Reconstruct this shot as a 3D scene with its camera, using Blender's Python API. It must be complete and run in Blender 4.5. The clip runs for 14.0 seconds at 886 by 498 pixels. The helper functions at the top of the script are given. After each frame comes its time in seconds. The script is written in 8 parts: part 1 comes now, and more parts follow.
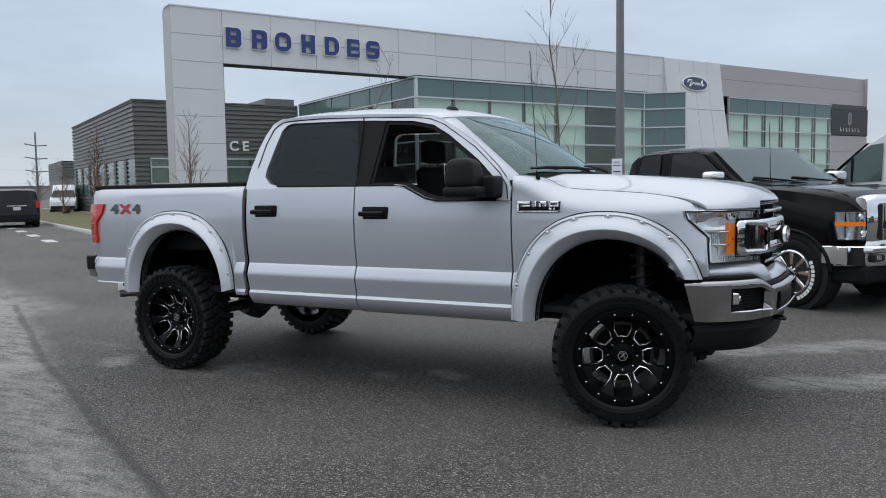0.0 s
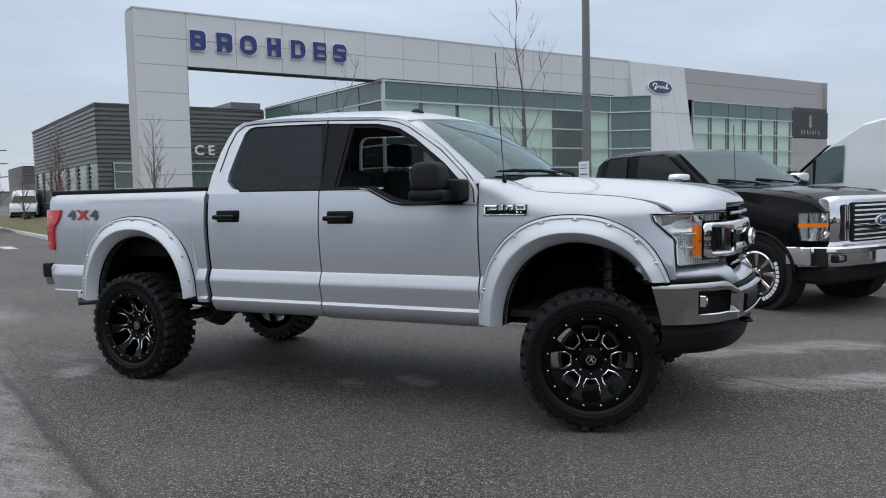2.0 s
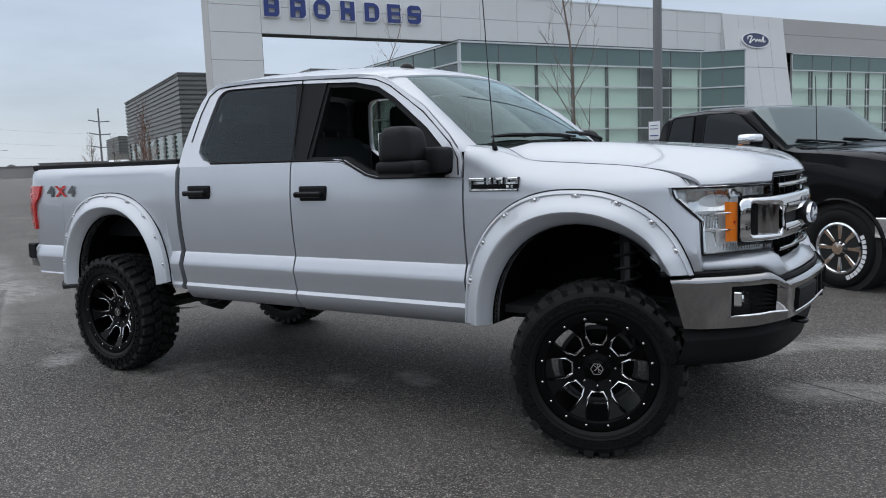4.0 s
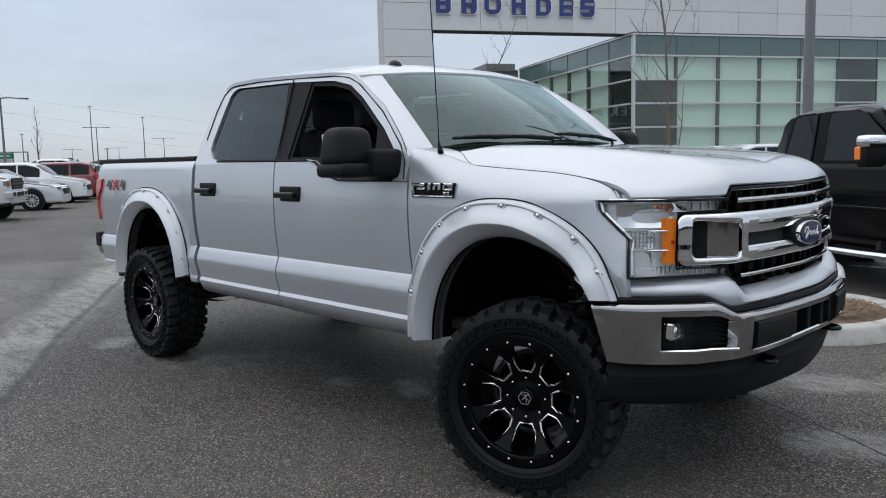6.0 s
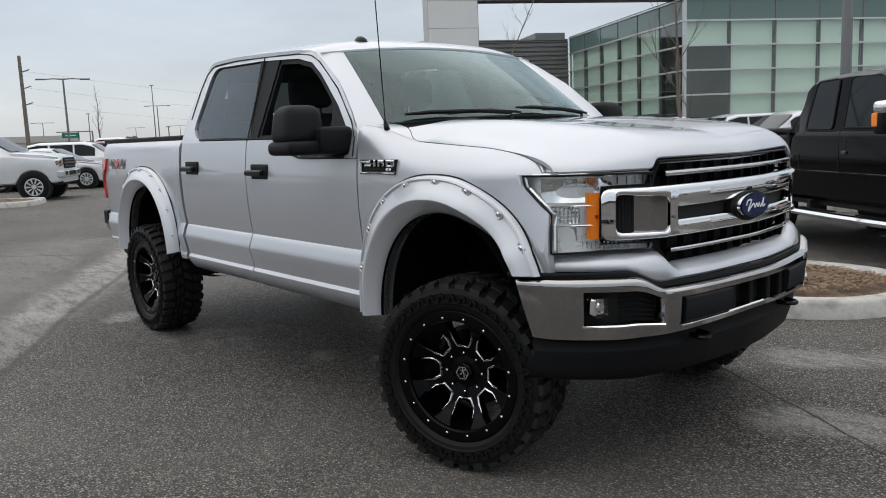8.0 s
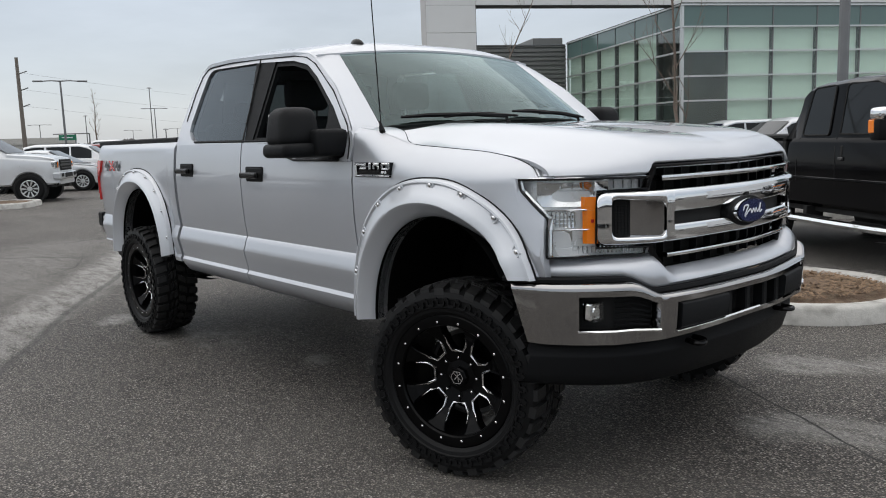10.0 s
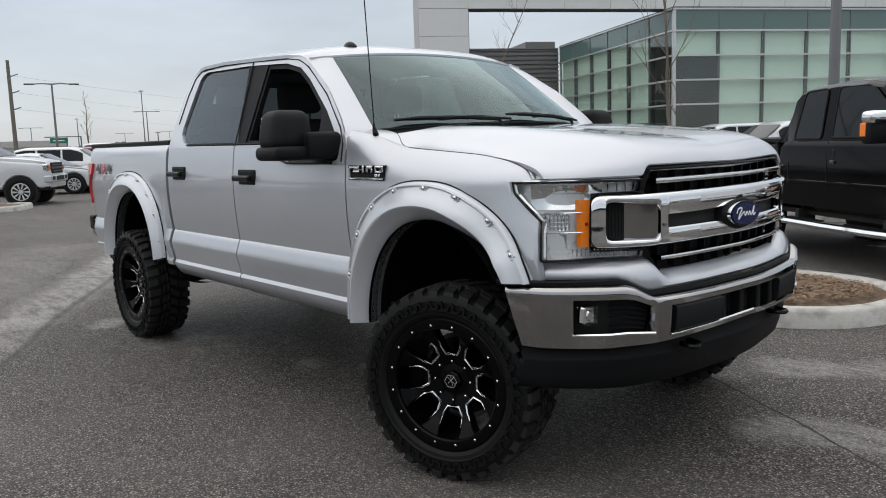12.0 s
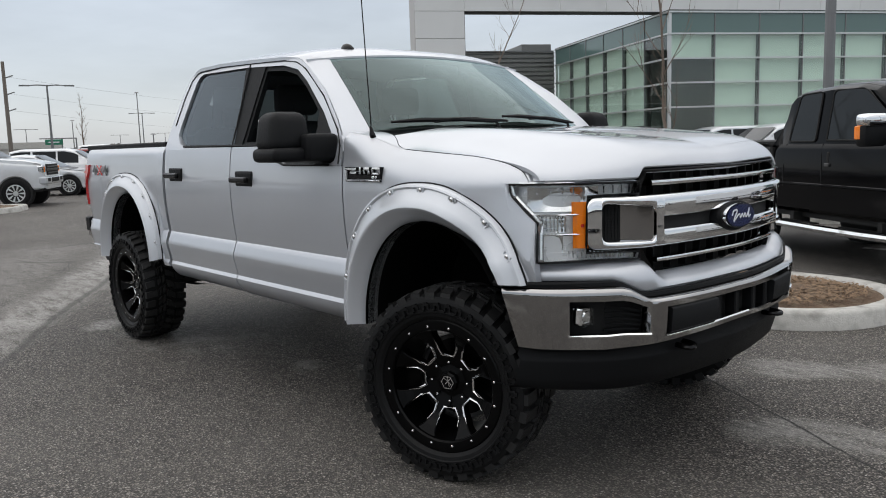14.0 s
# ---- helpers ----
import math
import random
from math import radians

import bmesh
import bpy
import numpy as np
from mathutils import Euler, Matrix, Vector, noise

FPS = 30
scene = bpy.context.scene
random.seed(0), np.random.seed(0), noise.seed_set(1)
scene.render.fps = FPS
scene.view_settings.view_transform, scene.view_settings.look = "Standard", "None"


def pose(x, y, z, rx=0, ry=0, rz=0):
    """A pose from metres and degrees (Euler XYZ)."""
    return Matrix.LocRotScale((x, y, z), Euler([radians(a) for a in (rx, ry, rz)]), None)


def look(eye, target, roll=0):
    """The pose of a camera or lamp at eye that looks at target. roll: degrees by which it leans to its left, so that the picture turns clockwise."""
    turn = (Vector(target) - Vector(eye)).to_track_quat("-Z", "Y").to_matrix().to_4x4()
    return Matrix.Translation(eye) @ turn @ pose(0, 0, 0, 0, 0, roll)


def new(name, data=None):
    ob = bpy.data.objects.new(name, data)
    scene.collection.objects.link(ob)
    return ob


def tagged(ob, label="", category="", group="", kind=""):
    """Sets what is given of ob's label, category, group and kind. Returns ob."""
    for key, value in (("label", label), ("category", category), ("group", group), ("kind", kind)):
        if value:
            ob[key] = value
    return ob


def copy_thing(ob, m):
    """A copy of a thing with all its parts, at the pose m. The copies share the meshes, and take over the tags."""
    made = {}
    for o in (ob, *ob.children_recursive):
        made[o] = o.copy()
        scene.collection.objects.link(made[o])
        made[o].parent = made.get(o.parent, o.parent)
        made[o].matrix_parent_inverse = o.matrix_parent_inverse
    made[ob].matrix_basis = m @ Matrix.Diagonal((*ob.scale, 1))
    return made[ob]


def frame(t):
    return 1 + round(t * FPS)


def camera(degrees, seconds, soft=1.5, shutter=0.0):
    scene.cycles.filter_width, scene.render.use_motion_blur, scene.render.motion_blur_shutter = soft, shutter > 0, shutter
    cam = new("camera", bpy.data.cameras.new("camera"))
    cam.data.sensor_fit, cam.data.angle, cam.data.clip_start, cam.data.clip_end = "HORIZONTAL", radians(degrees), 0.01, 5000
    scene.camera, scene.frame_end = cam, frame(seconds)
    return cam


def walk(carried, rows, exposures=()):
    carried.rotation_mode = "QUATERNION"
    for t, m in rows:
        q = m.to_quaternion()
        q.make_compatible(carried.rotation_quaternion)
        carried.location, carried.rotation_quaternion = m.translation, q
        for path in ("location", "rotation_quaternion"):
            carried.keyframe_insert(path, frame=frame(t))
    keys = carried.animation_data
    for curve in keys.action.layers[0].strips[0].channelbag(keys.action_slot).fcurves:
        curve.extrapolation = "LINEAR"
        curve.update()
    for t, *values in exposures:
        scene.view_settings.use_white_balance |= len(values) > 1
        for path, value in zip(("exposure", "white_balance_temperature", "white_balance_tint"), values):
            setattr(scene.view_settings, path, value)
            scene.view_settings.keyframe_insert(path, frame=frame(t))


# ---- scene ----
cam = camera(57.9, 14.0, soft=1.0)
PATH = [
    (0, (1.313, -5.522, 1.435), (0.351, -3.775, 1.287), -1.0),
    (0.5, (1.311, -5.516, 1.434), (0.36, -3.763, 1.28), -1.1),
    (1, (1.308, -5.512, 1.434), (0.382, -3.745, 1.291), -1.0),
    (1.5, (1.298, -5.494, 1.44), (0.397, -3.713, 1.312), -1.0),
    (2, (1.295, -5.451, 1.436), (0.401, -3.667, 1.295), -1.3),
    (2.5, (1.352, -5.26, 1.445), (0.397, -3.509, 1.291), -1.6),
    (3, (1.391, -5.026, 1.441), (0.386, -3.307, 1.254), -1.7),
    (3.5, (1.358, -4.745, 1.448), (0.333, -3.041, 1.23), -1.9),
    (6, (2.159, -3.483, 1.461), (0.72, -2.112, 1.238), -1.3),
    (6.5, (2.34, -3.427, 1.461), (0.87, -2.096, 1.199), -0.7),
    (7, (2.477, -3.23, 1.468), (0.972, -1.945, 1.179), -1.9),
    (7.5, (2.508, -3.131, 1.462), (0.987, -1.864, 1.174), -2.3),
    (8, (2.514, -3.112, 1.462), (0.985, -1.855, 1.176), -2.3),
    (10.5, (2.499, -3.091, 1.455), (0.975, -1.825, 1.181), -1.9),
    (11, (2.498, -3.095, 1.459), (0.975, -1.826, 1.19), -2.1),
    (11.5, (2.495, -3.094, 1.454), (0.978, -1.819, 1.187), -1.9),
    (12, (2.491, -3.088, 1.454), (0.977, -1.809, 1.186), -1.9),
    (12.5, (2.49, -3.083, 1.454), (0.979, -1.801, 1.183), -2.0),
    (13, (2.489, -3.085, 1.454), (0.976, -1.804, 1.188), -2.0),
    (13.5, (2.49, -3.091, 1.454), (0.978, -1.808, 1.192), -1.8),
    (14, (2.497, -3.099, 1.453), (0.989, -1.811, 1.19), -1.8),
]
walk(cam, [(t, look(eye, target, roll)) for t, eye, target, roll in PATH], [(0, 0.0, 6250, 10), (3.5, 0.0, 6250, 10), (6, 0.0, 6350, 10), (7.5, 0.06, 6720, 10), (14, 0.06, 6760, 10)])

# ---- sky and sun: a closed overcast ----
world = bpy.data.worlds.new("overcast")
scene.world = world
world.use_nodes = True
wn, wl = world.node_tree.nodes, world.node_tree.links
wn.clear()
w_out = wn.new("ShaderNodeOutputWorld")
w_bg = wn.new("ShaderNodeBackground")
w_sky = wn.new("ShaderNodeTexSky")
w_sky.sky_type, w_sky.sun_disc = "NISHITA", False
w_sky.sun_elevation, w_sky.sun_rotation = radians(74), radians(-113)
w_co = wn.new("ShaderNodeTexCoord")
w_sep = wn.new("ShaderNodeSeparateXYZ")
wl.new(w_co.outputs["Generated"], w_sep.inputs[0])
w_ramp = wn.new("ShaderNodeValToRGB")
els = w_ramp.color_ramp.elements
els[0].position, els[0].color = 0.0, (0.50, 0.54, 0.60, 1)
els[1].position, els[1].color = 1.0, (1.15, 1.17, 1.20, 1)
e = els.new(0.18)
e.color = (0.50, 0.55, 0.62, 1)
e = els.new(0.5)
e.color = (0.85, 0.88, 0.92, 1)
wl.new(w_sep.outputs["Z"], w_ramp.inputs[0])
w_map = wn.new("ShaderNodeMapping")
w_map.inputs["Scale"].default_value = (1.1, 1.1, 4.5)
wl.new(w_co.outputs["Generated"], w_map.inputs[0])
w_noise = wn.new("ShaderNodeTexNoise")
w_noise.inputs["Scale"].default_value, w_noise.inputs["Detail"].default_value = 2.2, 6
w_noise.inputs["Roughness"].default_value = 0.55
wl.new(w_map.outputs[0], w_noise.inputs["Vector"])
w_c = wn.new("ShaderNodeMapRange")
w_c.inputs["From Min"].default_value, w_c.inputs["From Max"].default_value = 0.3, 0.7
w_c.inputs["To Min"].default_value, w_c.inputs["To Max"].default_value = 0.82, 1.13
wl.new(w_noise.outputs["Fac"], w_c.inputs["Value"])
w_mul = wn.new("ShaderNodeMix")
w_mul.data_type, w_mul.blend_type = "RGBA", "MULTIPLY"
w_mul.inputs["Factor"].default_value = 1.0
wl.new(w_ramp.outputs[0], w_mul.inputs["A"])
wl.new(w_c.outputs[0], w_mul.inputs["B"])
w_add = wn.new("ShaderNodeMix")
w_add.data_type, w_add.blend_type = "RGBA", "MIX"
w_add.inputs["Factor"].default_value = 0.03
wl.new(w_mul.outputs["Result"], w_add.inputs["A"])
wl.new(w_sky.outputs[0], w_add.inputs["B"])
wl.new(w_add.outputs["Result"], w_bg.inputs["Color"])
w_bg.inputs["Strength"].default_value = 1.0
wl.new(w_bg.outputs[0], w_out.inputs[0])

sun_data = bpy.data.lights.new("sun", "SUN")
sun_data.energy, sun_data.angle, sun_data.color = 0.95, radians(120), (1.0, 0.97, 0.93)
sun = new("sun", sun_data)
sun.matrix_world = look((-7, -3, 26), (0, 0, 0))

# ---- materials ----
def mat(name, color, rough=0.5, metal=0.0, vary=0.12, scale=8.0, bump=0.0, bump_scale=60.0, coat=0.0, spec=0.5, dirt=None, dirt_amount=0.3, dirt_scale=1.2, island=0.0):
    """A surface with variation at two scales: fine grain and broad stains."""
    m = bpy.data.materials.new(name)
    m.use_nodes = True
    n, l = m.node_tree.nodes, m.node_tree.links
    b = n["Principled BSDF"]
    b.inputs["Roughness"].default_value, b.inputs["Metallic"].default_value = rough, metal
    b.inputs["Coat Weight"].default_value, b.inputs["Specular IOR Level"].default_value = coat, spec
    b.inputs["Coat Roughness"].default_value = 0.04
    co = n.new("ShaderNodeTexCoord")
    fine = n.new("ShaderNodeTexNoise")
    fine.inputs["Scale"].default_value, fine.inputs["Detail"].default_value = scale, 5
    l.new(co.outputs["Object"], fine.inputs["Vector"])
    base = n.new("ShaderNodeMix")
    base.data_type = "RGBA"
    base.inputs["A"].default_value = (*[c * (1 - vary) for c in color], 1)
    base.inputs["B"].default_value = (*[min(1, c * (1 + vary)) for c in color], 1)
    l.new(fine.outputs["Fac"], base.inputs["Factor"])
    out = base.outputs["Result"]
    if dirt:
        broad = n.new("ShaderNodeTexNoise")
        broad.inputs["Scale"].default_value, broad.inputs["Detail"].default_value = dirt_scale, 6
        l.new(co.outputs["Object"], broad.inputs["Vector"])
        r = n.new("ShaderNodeMapRange")
        r.inputs["From Min"].default_value, r.inputs["From Max"].default_value = 0.45, 0.75
        r.inputs["To Max"].default_value = dirt_amount
        l.new(broad.outputs["Fac"], r.inputs["Value"])
        d = n.new("ShaderNodeMix")
        d.data_type = "RGBA"
        d.inputs["B"].default_value = (*dirt, 1)
        l.new(r.outputs[0], d.inputs["Factor"])
        l.new(out, d.inputs["A"])
        out = d.outputs["Result"]
    if island:
        info = n.new("ShaderNodeObjectInfo")
        hsv = n.new("ShaderNodeHueSaturation")
        r = n.new("ShaderNodeMapRange")
        r.inputs["To Min"].default_value, r.inputs["To Max"].default_value = 1 - island, 1 + island
        l.new(info.outputs["Random"], r.inputs["Value"])
        l.new(r.outputs[0], hsv.inputs["Value"])
        l.new(out, hsv.inputs["Color"])
        out = hsv.outputs["Color"]
    l.new(out, b.inputs["Base Color"])
    if bump:
        g = n.new("ShaderNodeTexNoise")
        g.inputs["Scale"].default_value, g.inputs["Detail"].default_value = bump_scale, 4
        l.new(co.outputs["Object"], g.inputs["Vector"])
        bp = n.new("ShaderNodeBump")
        bp.inputs["Strength"].default_value, bp.inputs["Distance"].default_value = bump, 0.01
        l.new(g.outputs["Fac"], bp.inputs["Height"])
        l.new(bp.outputs[0], b.inputs["Normal"])
    rr = n.new("ShaderNodeMapRange")
    rr.inputs["To Min"].default_value, rr.inputs["To Max"].default_value = max(0.0, rough - 0.06), min(1.0, rough + 0.06)
    l.new(fine.outputs["Fac"], rr.inputs["Value"])
    if rough > 0.12:
        l.new(rr.outputs[0], b.inputs["Roughness"])
    return m


def glass_mat(name, tint, rough=0.0, ior=1.45, gloss=(1, 1, 1)):
    """Clear glass: thin, straight through, tinted; gloss by Fresnel."""
    m = bpy.data.materials.new(name)
    m.use_nodes = True
    n, l = m.node_tree.nodes, m.node_tree.links
    n.remove(n["Principled BSDF"])
    mix, fr = n.new("ShaderNodeMixShader"), n.new("ShaderNodeLayerWeight")
    tr, gl = n.new("ShaderNodeBsdfTransparent"), n.new("ShaderNodeBsdfGlossy")
    power, scale = n.new("ShaderNodeMath"), n.new("ShaderNodeMapRange")
    power.operation = "POWER"
    power.inputs[1].default_value = 4.5
    fr.inputs["Blend"].default_value = 0.5
    scale.inputs["To Min"].default_value = ((ior - 1) / (ior + 1)) ** 2
    tr.inputs["Color"].default_value = (*tint, 1)
    gl.inputs["Roughness"].default_value = rough
    gl.inputs["Color"].default_value = (*gloss, 1)
    l.new(fr.outputs["Facing"], power.inputs[0])
    l.new(power.outputs[0], scale.inputs["Value"])
    l.new(scale.outputs[0], mix.inputs["Fac"])
    l.new(tr.outputs[0], mix.inputs[1])
    l.new(gl.outputs[0], mix.inputs[2])
    l.new(mix.outputs[0], n["Material Output"].inputs["Surface"])
    return m


def asphalt_mat():
    """Worn dry asphalt: aggregate, broad tone changes, salt-bleached streaks, a few cracks."""
    m = bpy.data.materials.new("asphalt")
    m.use_nodes = True
    n, l = m.node_tree.nodes, m.node_tree.links
    b = n["Principled BSDF"]
    b.inputs["Specular IOR Level"].default_value = 0.4
    co = n.new("ShaderNodeTexCoord")

    def noise_node(scale, detail=5, rough=0.6, stretch=None, turn=0.0, dist=0.0):
        t = n.new("ShaderNodeTexNoise")
        t.inputs["Scale"].default_value, t.inputs["Detail"].default_value = scale, detail
        t.inputs["Roughness"].default_value, t.inputs["Distortion"].default_value = rough, dist
        mp = n.new("ShaderNodeMapping")
        mp.inputs["Rotation"].default_value = (0, 0, turn)
        mp.inputs["Scale"].default_value = stretch or (1, 1, 1)
        l.new(co.outputs["Object"], mp.inputs[0])
        l.new(mp.outputs[0], t.inputs["Vector"])
        return t.outputs["Fac"]

    def rng(v, a, c, lo=0.0, hi=1.0):
        r = n.new("ShaderNodeMapRange")
        for key, val in (("From Min", a), ("From Max", c), ("To Min", lo), ("To Max", hi)):
            r.inputs[key].default_value = val
        l.new(v, r.inputs["Value"])
        return r.outputs[0]

    def mixc(fac, a, c):
        x = n.new("ShaderNodeMix")
        x.data_type = "RGBA"
        l.new(fac, x.inputs["Factor"])
        for key, val in (("A", a), ("B", c)):
            if isinstance(val, tuple):
                x.inputs[key].default_value = (*val, 1)
            else:
                l.new(val, x.inputs[key])
        return x.outputs["Result"]

    def times(a, c):
        x = n.new("ShaderNodeMath")
        x.operation = "MULTIPLY"
        l.new(a, x.inputs[0])
        l.new(c, x.inputs[1])
        return x.outputs[0]

    grain = noise_node(42, 5, 0.8)
    stones = n.new("ShaderNodeTexVoronoi")
    stones.inputs["Scale"].default_value = 104
    l.new(co.outputs["Object"], stones.inputs["Vector"])
    pick = n.new("ShaderNodeSeparateColor")
    l.new(stones.outputs["Color"], pick.inputs[0])
    base = mixc(rng(pick.outputs[0], 0.1, 1.0), (0.036, 0.033, 0.030), (0.320, 0.290, 0.256))
    base = mixc(rng(grain, 0.38, 0.52, 0.8, 0.0), base, (0.030, 0.028, 0.026))
    base = mixc(rng(pick.outputs[1], 0.94, 0.97, 0.0, 0.8), base, (0.50, 0.47, 0.43))
    base = mixc(rng(stones.outputs["Distance"], 0.38, 0.62, 0.0, 0.85), base, (0.012, 0.011, 0.011))
    base = mixc(rng(noise_node(0.35, 6, 0.6), 0.42, 0.62, 0.0, 0.35), base, (0.150, 0.140, 0.126))
    patchy = rng(noise_node(7, 6, 0.8), 0.44, 0.60)
    streak = times(rng(noise_node(0.5, 7, 0.68, (0.35, 1.5, 1), radians(-52), 0.5), 0.56, 0.70), patchy)
    base = mixc(times(streak, rng(grain, 0.35, 0.6, 0.3, 0.8)), base, (0.34, 0.335, 0.32))

    # bleached lane edge and three salt spots
    def near(px, py, qx, qy, wide, wobble):
        """1 on the segment from p to q, falling to 0 at the given distance; its rim is ragged."""
        warp_ = n.new("ShaderNodeVectorMath")
        warp_.operation = "MULTIPLY_ADD"
        wn_ = n.new("ShaderNodeTexNoise")
        wn_.inputs["Scale"].default_value, wn_.inputs["Detail"].default_value = 1.6, 7
        l.new(co.outputs["Object"], wn_.inputs["Vector"])
        l.new(wn_.outputs["Color"], warp_.inputs[0])
        warp_.inputs[1].default_value = (wobble, wobble, 0)
        l.new(co.outputs["Object"], warp_.inputs[2])
        sub = n.new("ShaderNodeVectorMath")
        sub.operation = "SUBTRACT"
        l.new(warp_.outputs[0], sub.inputs[0])
        sub.inputs[1].default_value = (px + wobble / 2, py + wobble / 2, 0)
        d = Vector((qx - px, qy - py, 0))
        dot = n.new("ShaderNodeVectorMath")
        dot.operation = "DOT_PRODUCT"
        l.new(sub.outputs[0], dot.inputs[0])
        dot.inputs[1].default_value = d / max(1e-6, d.length_squared)
        cl = n.new("ShaderNodeClamp")
        l.new(dot.outputs["Value"], cl.inputs[0])
        sc = n.new("ShaderNodeVectorMath")
        sc.operation = "SCALE"
        sc.inputs[0].default_value = d
        l.new(cl.outputs[0], sc.inputs["Scale"])
        dd = n.new("ShaderNodeVectorMath")
        dd.operation = "DISTANCE"
        fl = n.new("ShaderNodeVectorMath")
        fl.operation = "MULTIPLY"
        l.new(sub.outputs[0], fl.inputs[0])
        fl.inputs[1].default_value = (1, 1, 0)
        l.new(fl.outputs[0], dd.inputs[0])
        l.new(sc.outputs[0], dd.inputs[1])
        return rng(dd.outputs["Value"], wide * 0.35, wide, 1.0, 0.0)

    scratch = rng(noise_node(8, 8, 0.85, (0.45, 1.7, 1)), 0.40, 0.55, 0.12, 1.0)
    for px, py, qx, qy, wide, wob_, amount in LANE_MARKS:
        f = times(near(px, py, qx, qy, wide, wob_), rng(grain, 0.30, 0.62, 0.25 * amount, amount))
        base = mixc(times(f, scratch), base, (0.36, 0.35, 0.33))
    for px, py, qx, qy in ((0.05, 1.02, 1.25, 0.33), (1.25, 0.33, 3.2, -0.15), (-1.0, 1.5, 0.05, 1.02), (-8.6, 0.86, -4.96, -1.24), (-4.96, -1.24, -1.6, -2.98)):
        seam = -8.7 < px < -4.9
        base = mixc(times(near(px, py, qx, qy, 0.05 if seam else 0.011, 0.10), rng(grain, 0.35, 0.60, 0.25 if seam else 0.9, 0.65 if seam else 1.0)), base, (0.014, 0.014, 0.013))
    crack = n.new("ShaderNodeTexVoronoi")
    crack.feature = "DISTANCE_TO_EDGE"
    crack.inputs["Scale"].default_value = 0.16
    warp = n.new("ShaderNodeMix")
    warp.data_type = "VECTOR"
    warp.inputs["Factor"].default_value = 0.25
    wob = n.new("ShaderNodeTexNoise")
    wob.inputs["Scale"].default_value, wob.inputs["Detail"].default_value = 1.3, 6
    l.new(co.outputs["Object"], wob.inputs["Vector"])
    l.new(co.outputs["Object"], warp.inputs["A"])
    l.new(wob.outputs["Color"], warp.inputs["B"])
    l.new(warp.outputs["Result"], crack.inputs["Vector"])
    base = mixc(rng(crack.outputs["Distance"], 0.0, 0.0016, 0.75, 0.0), base, (0.02, 0.02, 0.02))
    l.new(base, b.inputs["Base Color"])
    l.new(rng(grain, 0.3, 0.7, 0.58, 0.85), b.inputs["Roughness"])
    bp = n.new("ShaderNodeBump")
    bp.inputs["Strength"].default_value, bp.inputs["Distance"].default_value = 0.9, 0.006
    l.new(stones.outputs["Distance"], bp.inputs["Height"])
    bp2 = n.new("ShaderNodeBump")
    bp2.inputs["Strength"].default_value, bp2.inputs["Distance"].default_value = 0.6, 0.008
    l.new(grain, bp2.inputs["Height"])
    l.new(bp.outputs[0], bp2.inputs["Normal"])
    l.new(bp2.outputs[0], b.inputs["Normal"])
    return m


# pale marks on the asphalt: from, to, half width, raggedness, strength
LANE_MARKS = ((-10.5, 0.2, -6.5, -2.0, 0.9, 0.7, 0.35), (-9.2, 0.95, -5.0, -1.5, 0.42, 0.25, 0.9), (-5.0, -1.5, -1.7, -3.3, 0.34, 0.3, 0.7), (-5.5, -2.4, -2.5, -3.6, 0.5, 0.8, 0.35), (-14.0, 3.0, -8.0, 0.6, 0.7, 0.6, 0.7), (-4.30, -1.03, -4.42, -0.93, 0.20, 0.22, 1.0), (-1.66, -0.16, -1.46, -0.28, 0.13, 0.12, 0.9), (-2.05, -0.43, -1.95, -0.5, 0.10, 0.12, 0.6), (0.2, 1.5, 1.4, 2.4, 0.25, 0.5, 0.8), (0.7, 0.5, 2.6, 1.4, 0.25, 0.6, 0.7), (1.4, 0.9, 4.0, 2.2, 0.3, 0.6, 0.7), (-1.6, -3.1, 0.3, -3.3, 0.16, 0.5, 0.6), (2.2, -2.0, 4.5, -0.9, 0.6, 0.9, 0.3))
M_ASPHALT = asphalt_mat()
M_CONCRETE = mat("kerb concrete", (0.50, 0.49, 0.46), 0.9, vary=0.15, scale=30, bump=0.4, bump_scale=80, dirt=(0.2, 0.19, 0.17), dirt_amount=0.75, dirt_scale=7)
M_LINE = mat("worn white paint", (0.62, 0.62, 0.60), 0.8, vary=0.2, scale=25, dirt=(0.15, 0.15, 0.15), dirt_amount=0.6, dirt_scale=8)
M_GRASS = mat("winter grass", (0.13, 0.115, 0.05), 0.95, vary=0.4, scale=6, bump=0.8, bump_scale=30, dirt=(0.07, 0.085, 0.03), dirt_amount=0.8, dirt_scale=0.7)
M_MULCH = mat("brown mulch", (0.13, 0.085, 0.055), 0.95, vary=0.5, scale=40, bump=1.0, bump_scale=60, dirt=(0.3, 0.25, 0.18), dirt_amount=0.5, dirt_scale=12)
M_ACM = mat("white composite panel", (0.66, 0.67, 0.67), 0.38, vary=0.02, scale=2, island=0.025, dirt=(0.5, 0.5, 0.49), dirt_amount=0.25, dirt_scale=0.4)
M_ACM_GREY = mat("grey composite panel", (0.42, 0.41, 0.40), 0.45, vary=0.03, scale=2, island=0.03, dirt=(0.33, 0.33, 0.32), dirt_amount=0.25, dirt_scale=0.4)
M_JOINT = mat("dark joint", (0.08, 0.085, 0.09), 0.7)
M_ALU = mat("clear aluminium", (0.60, 0.62, 0.62), 0.35, 0.6, vary=0.05)
M_CORR = mat("grey ribbed cladding", (0.155, 0.16, 0.155), 0.45, 0.1, vary=0.05, scale=3, dirt=(0.1, 0.1, 0.1), dirt_amount=0.2)
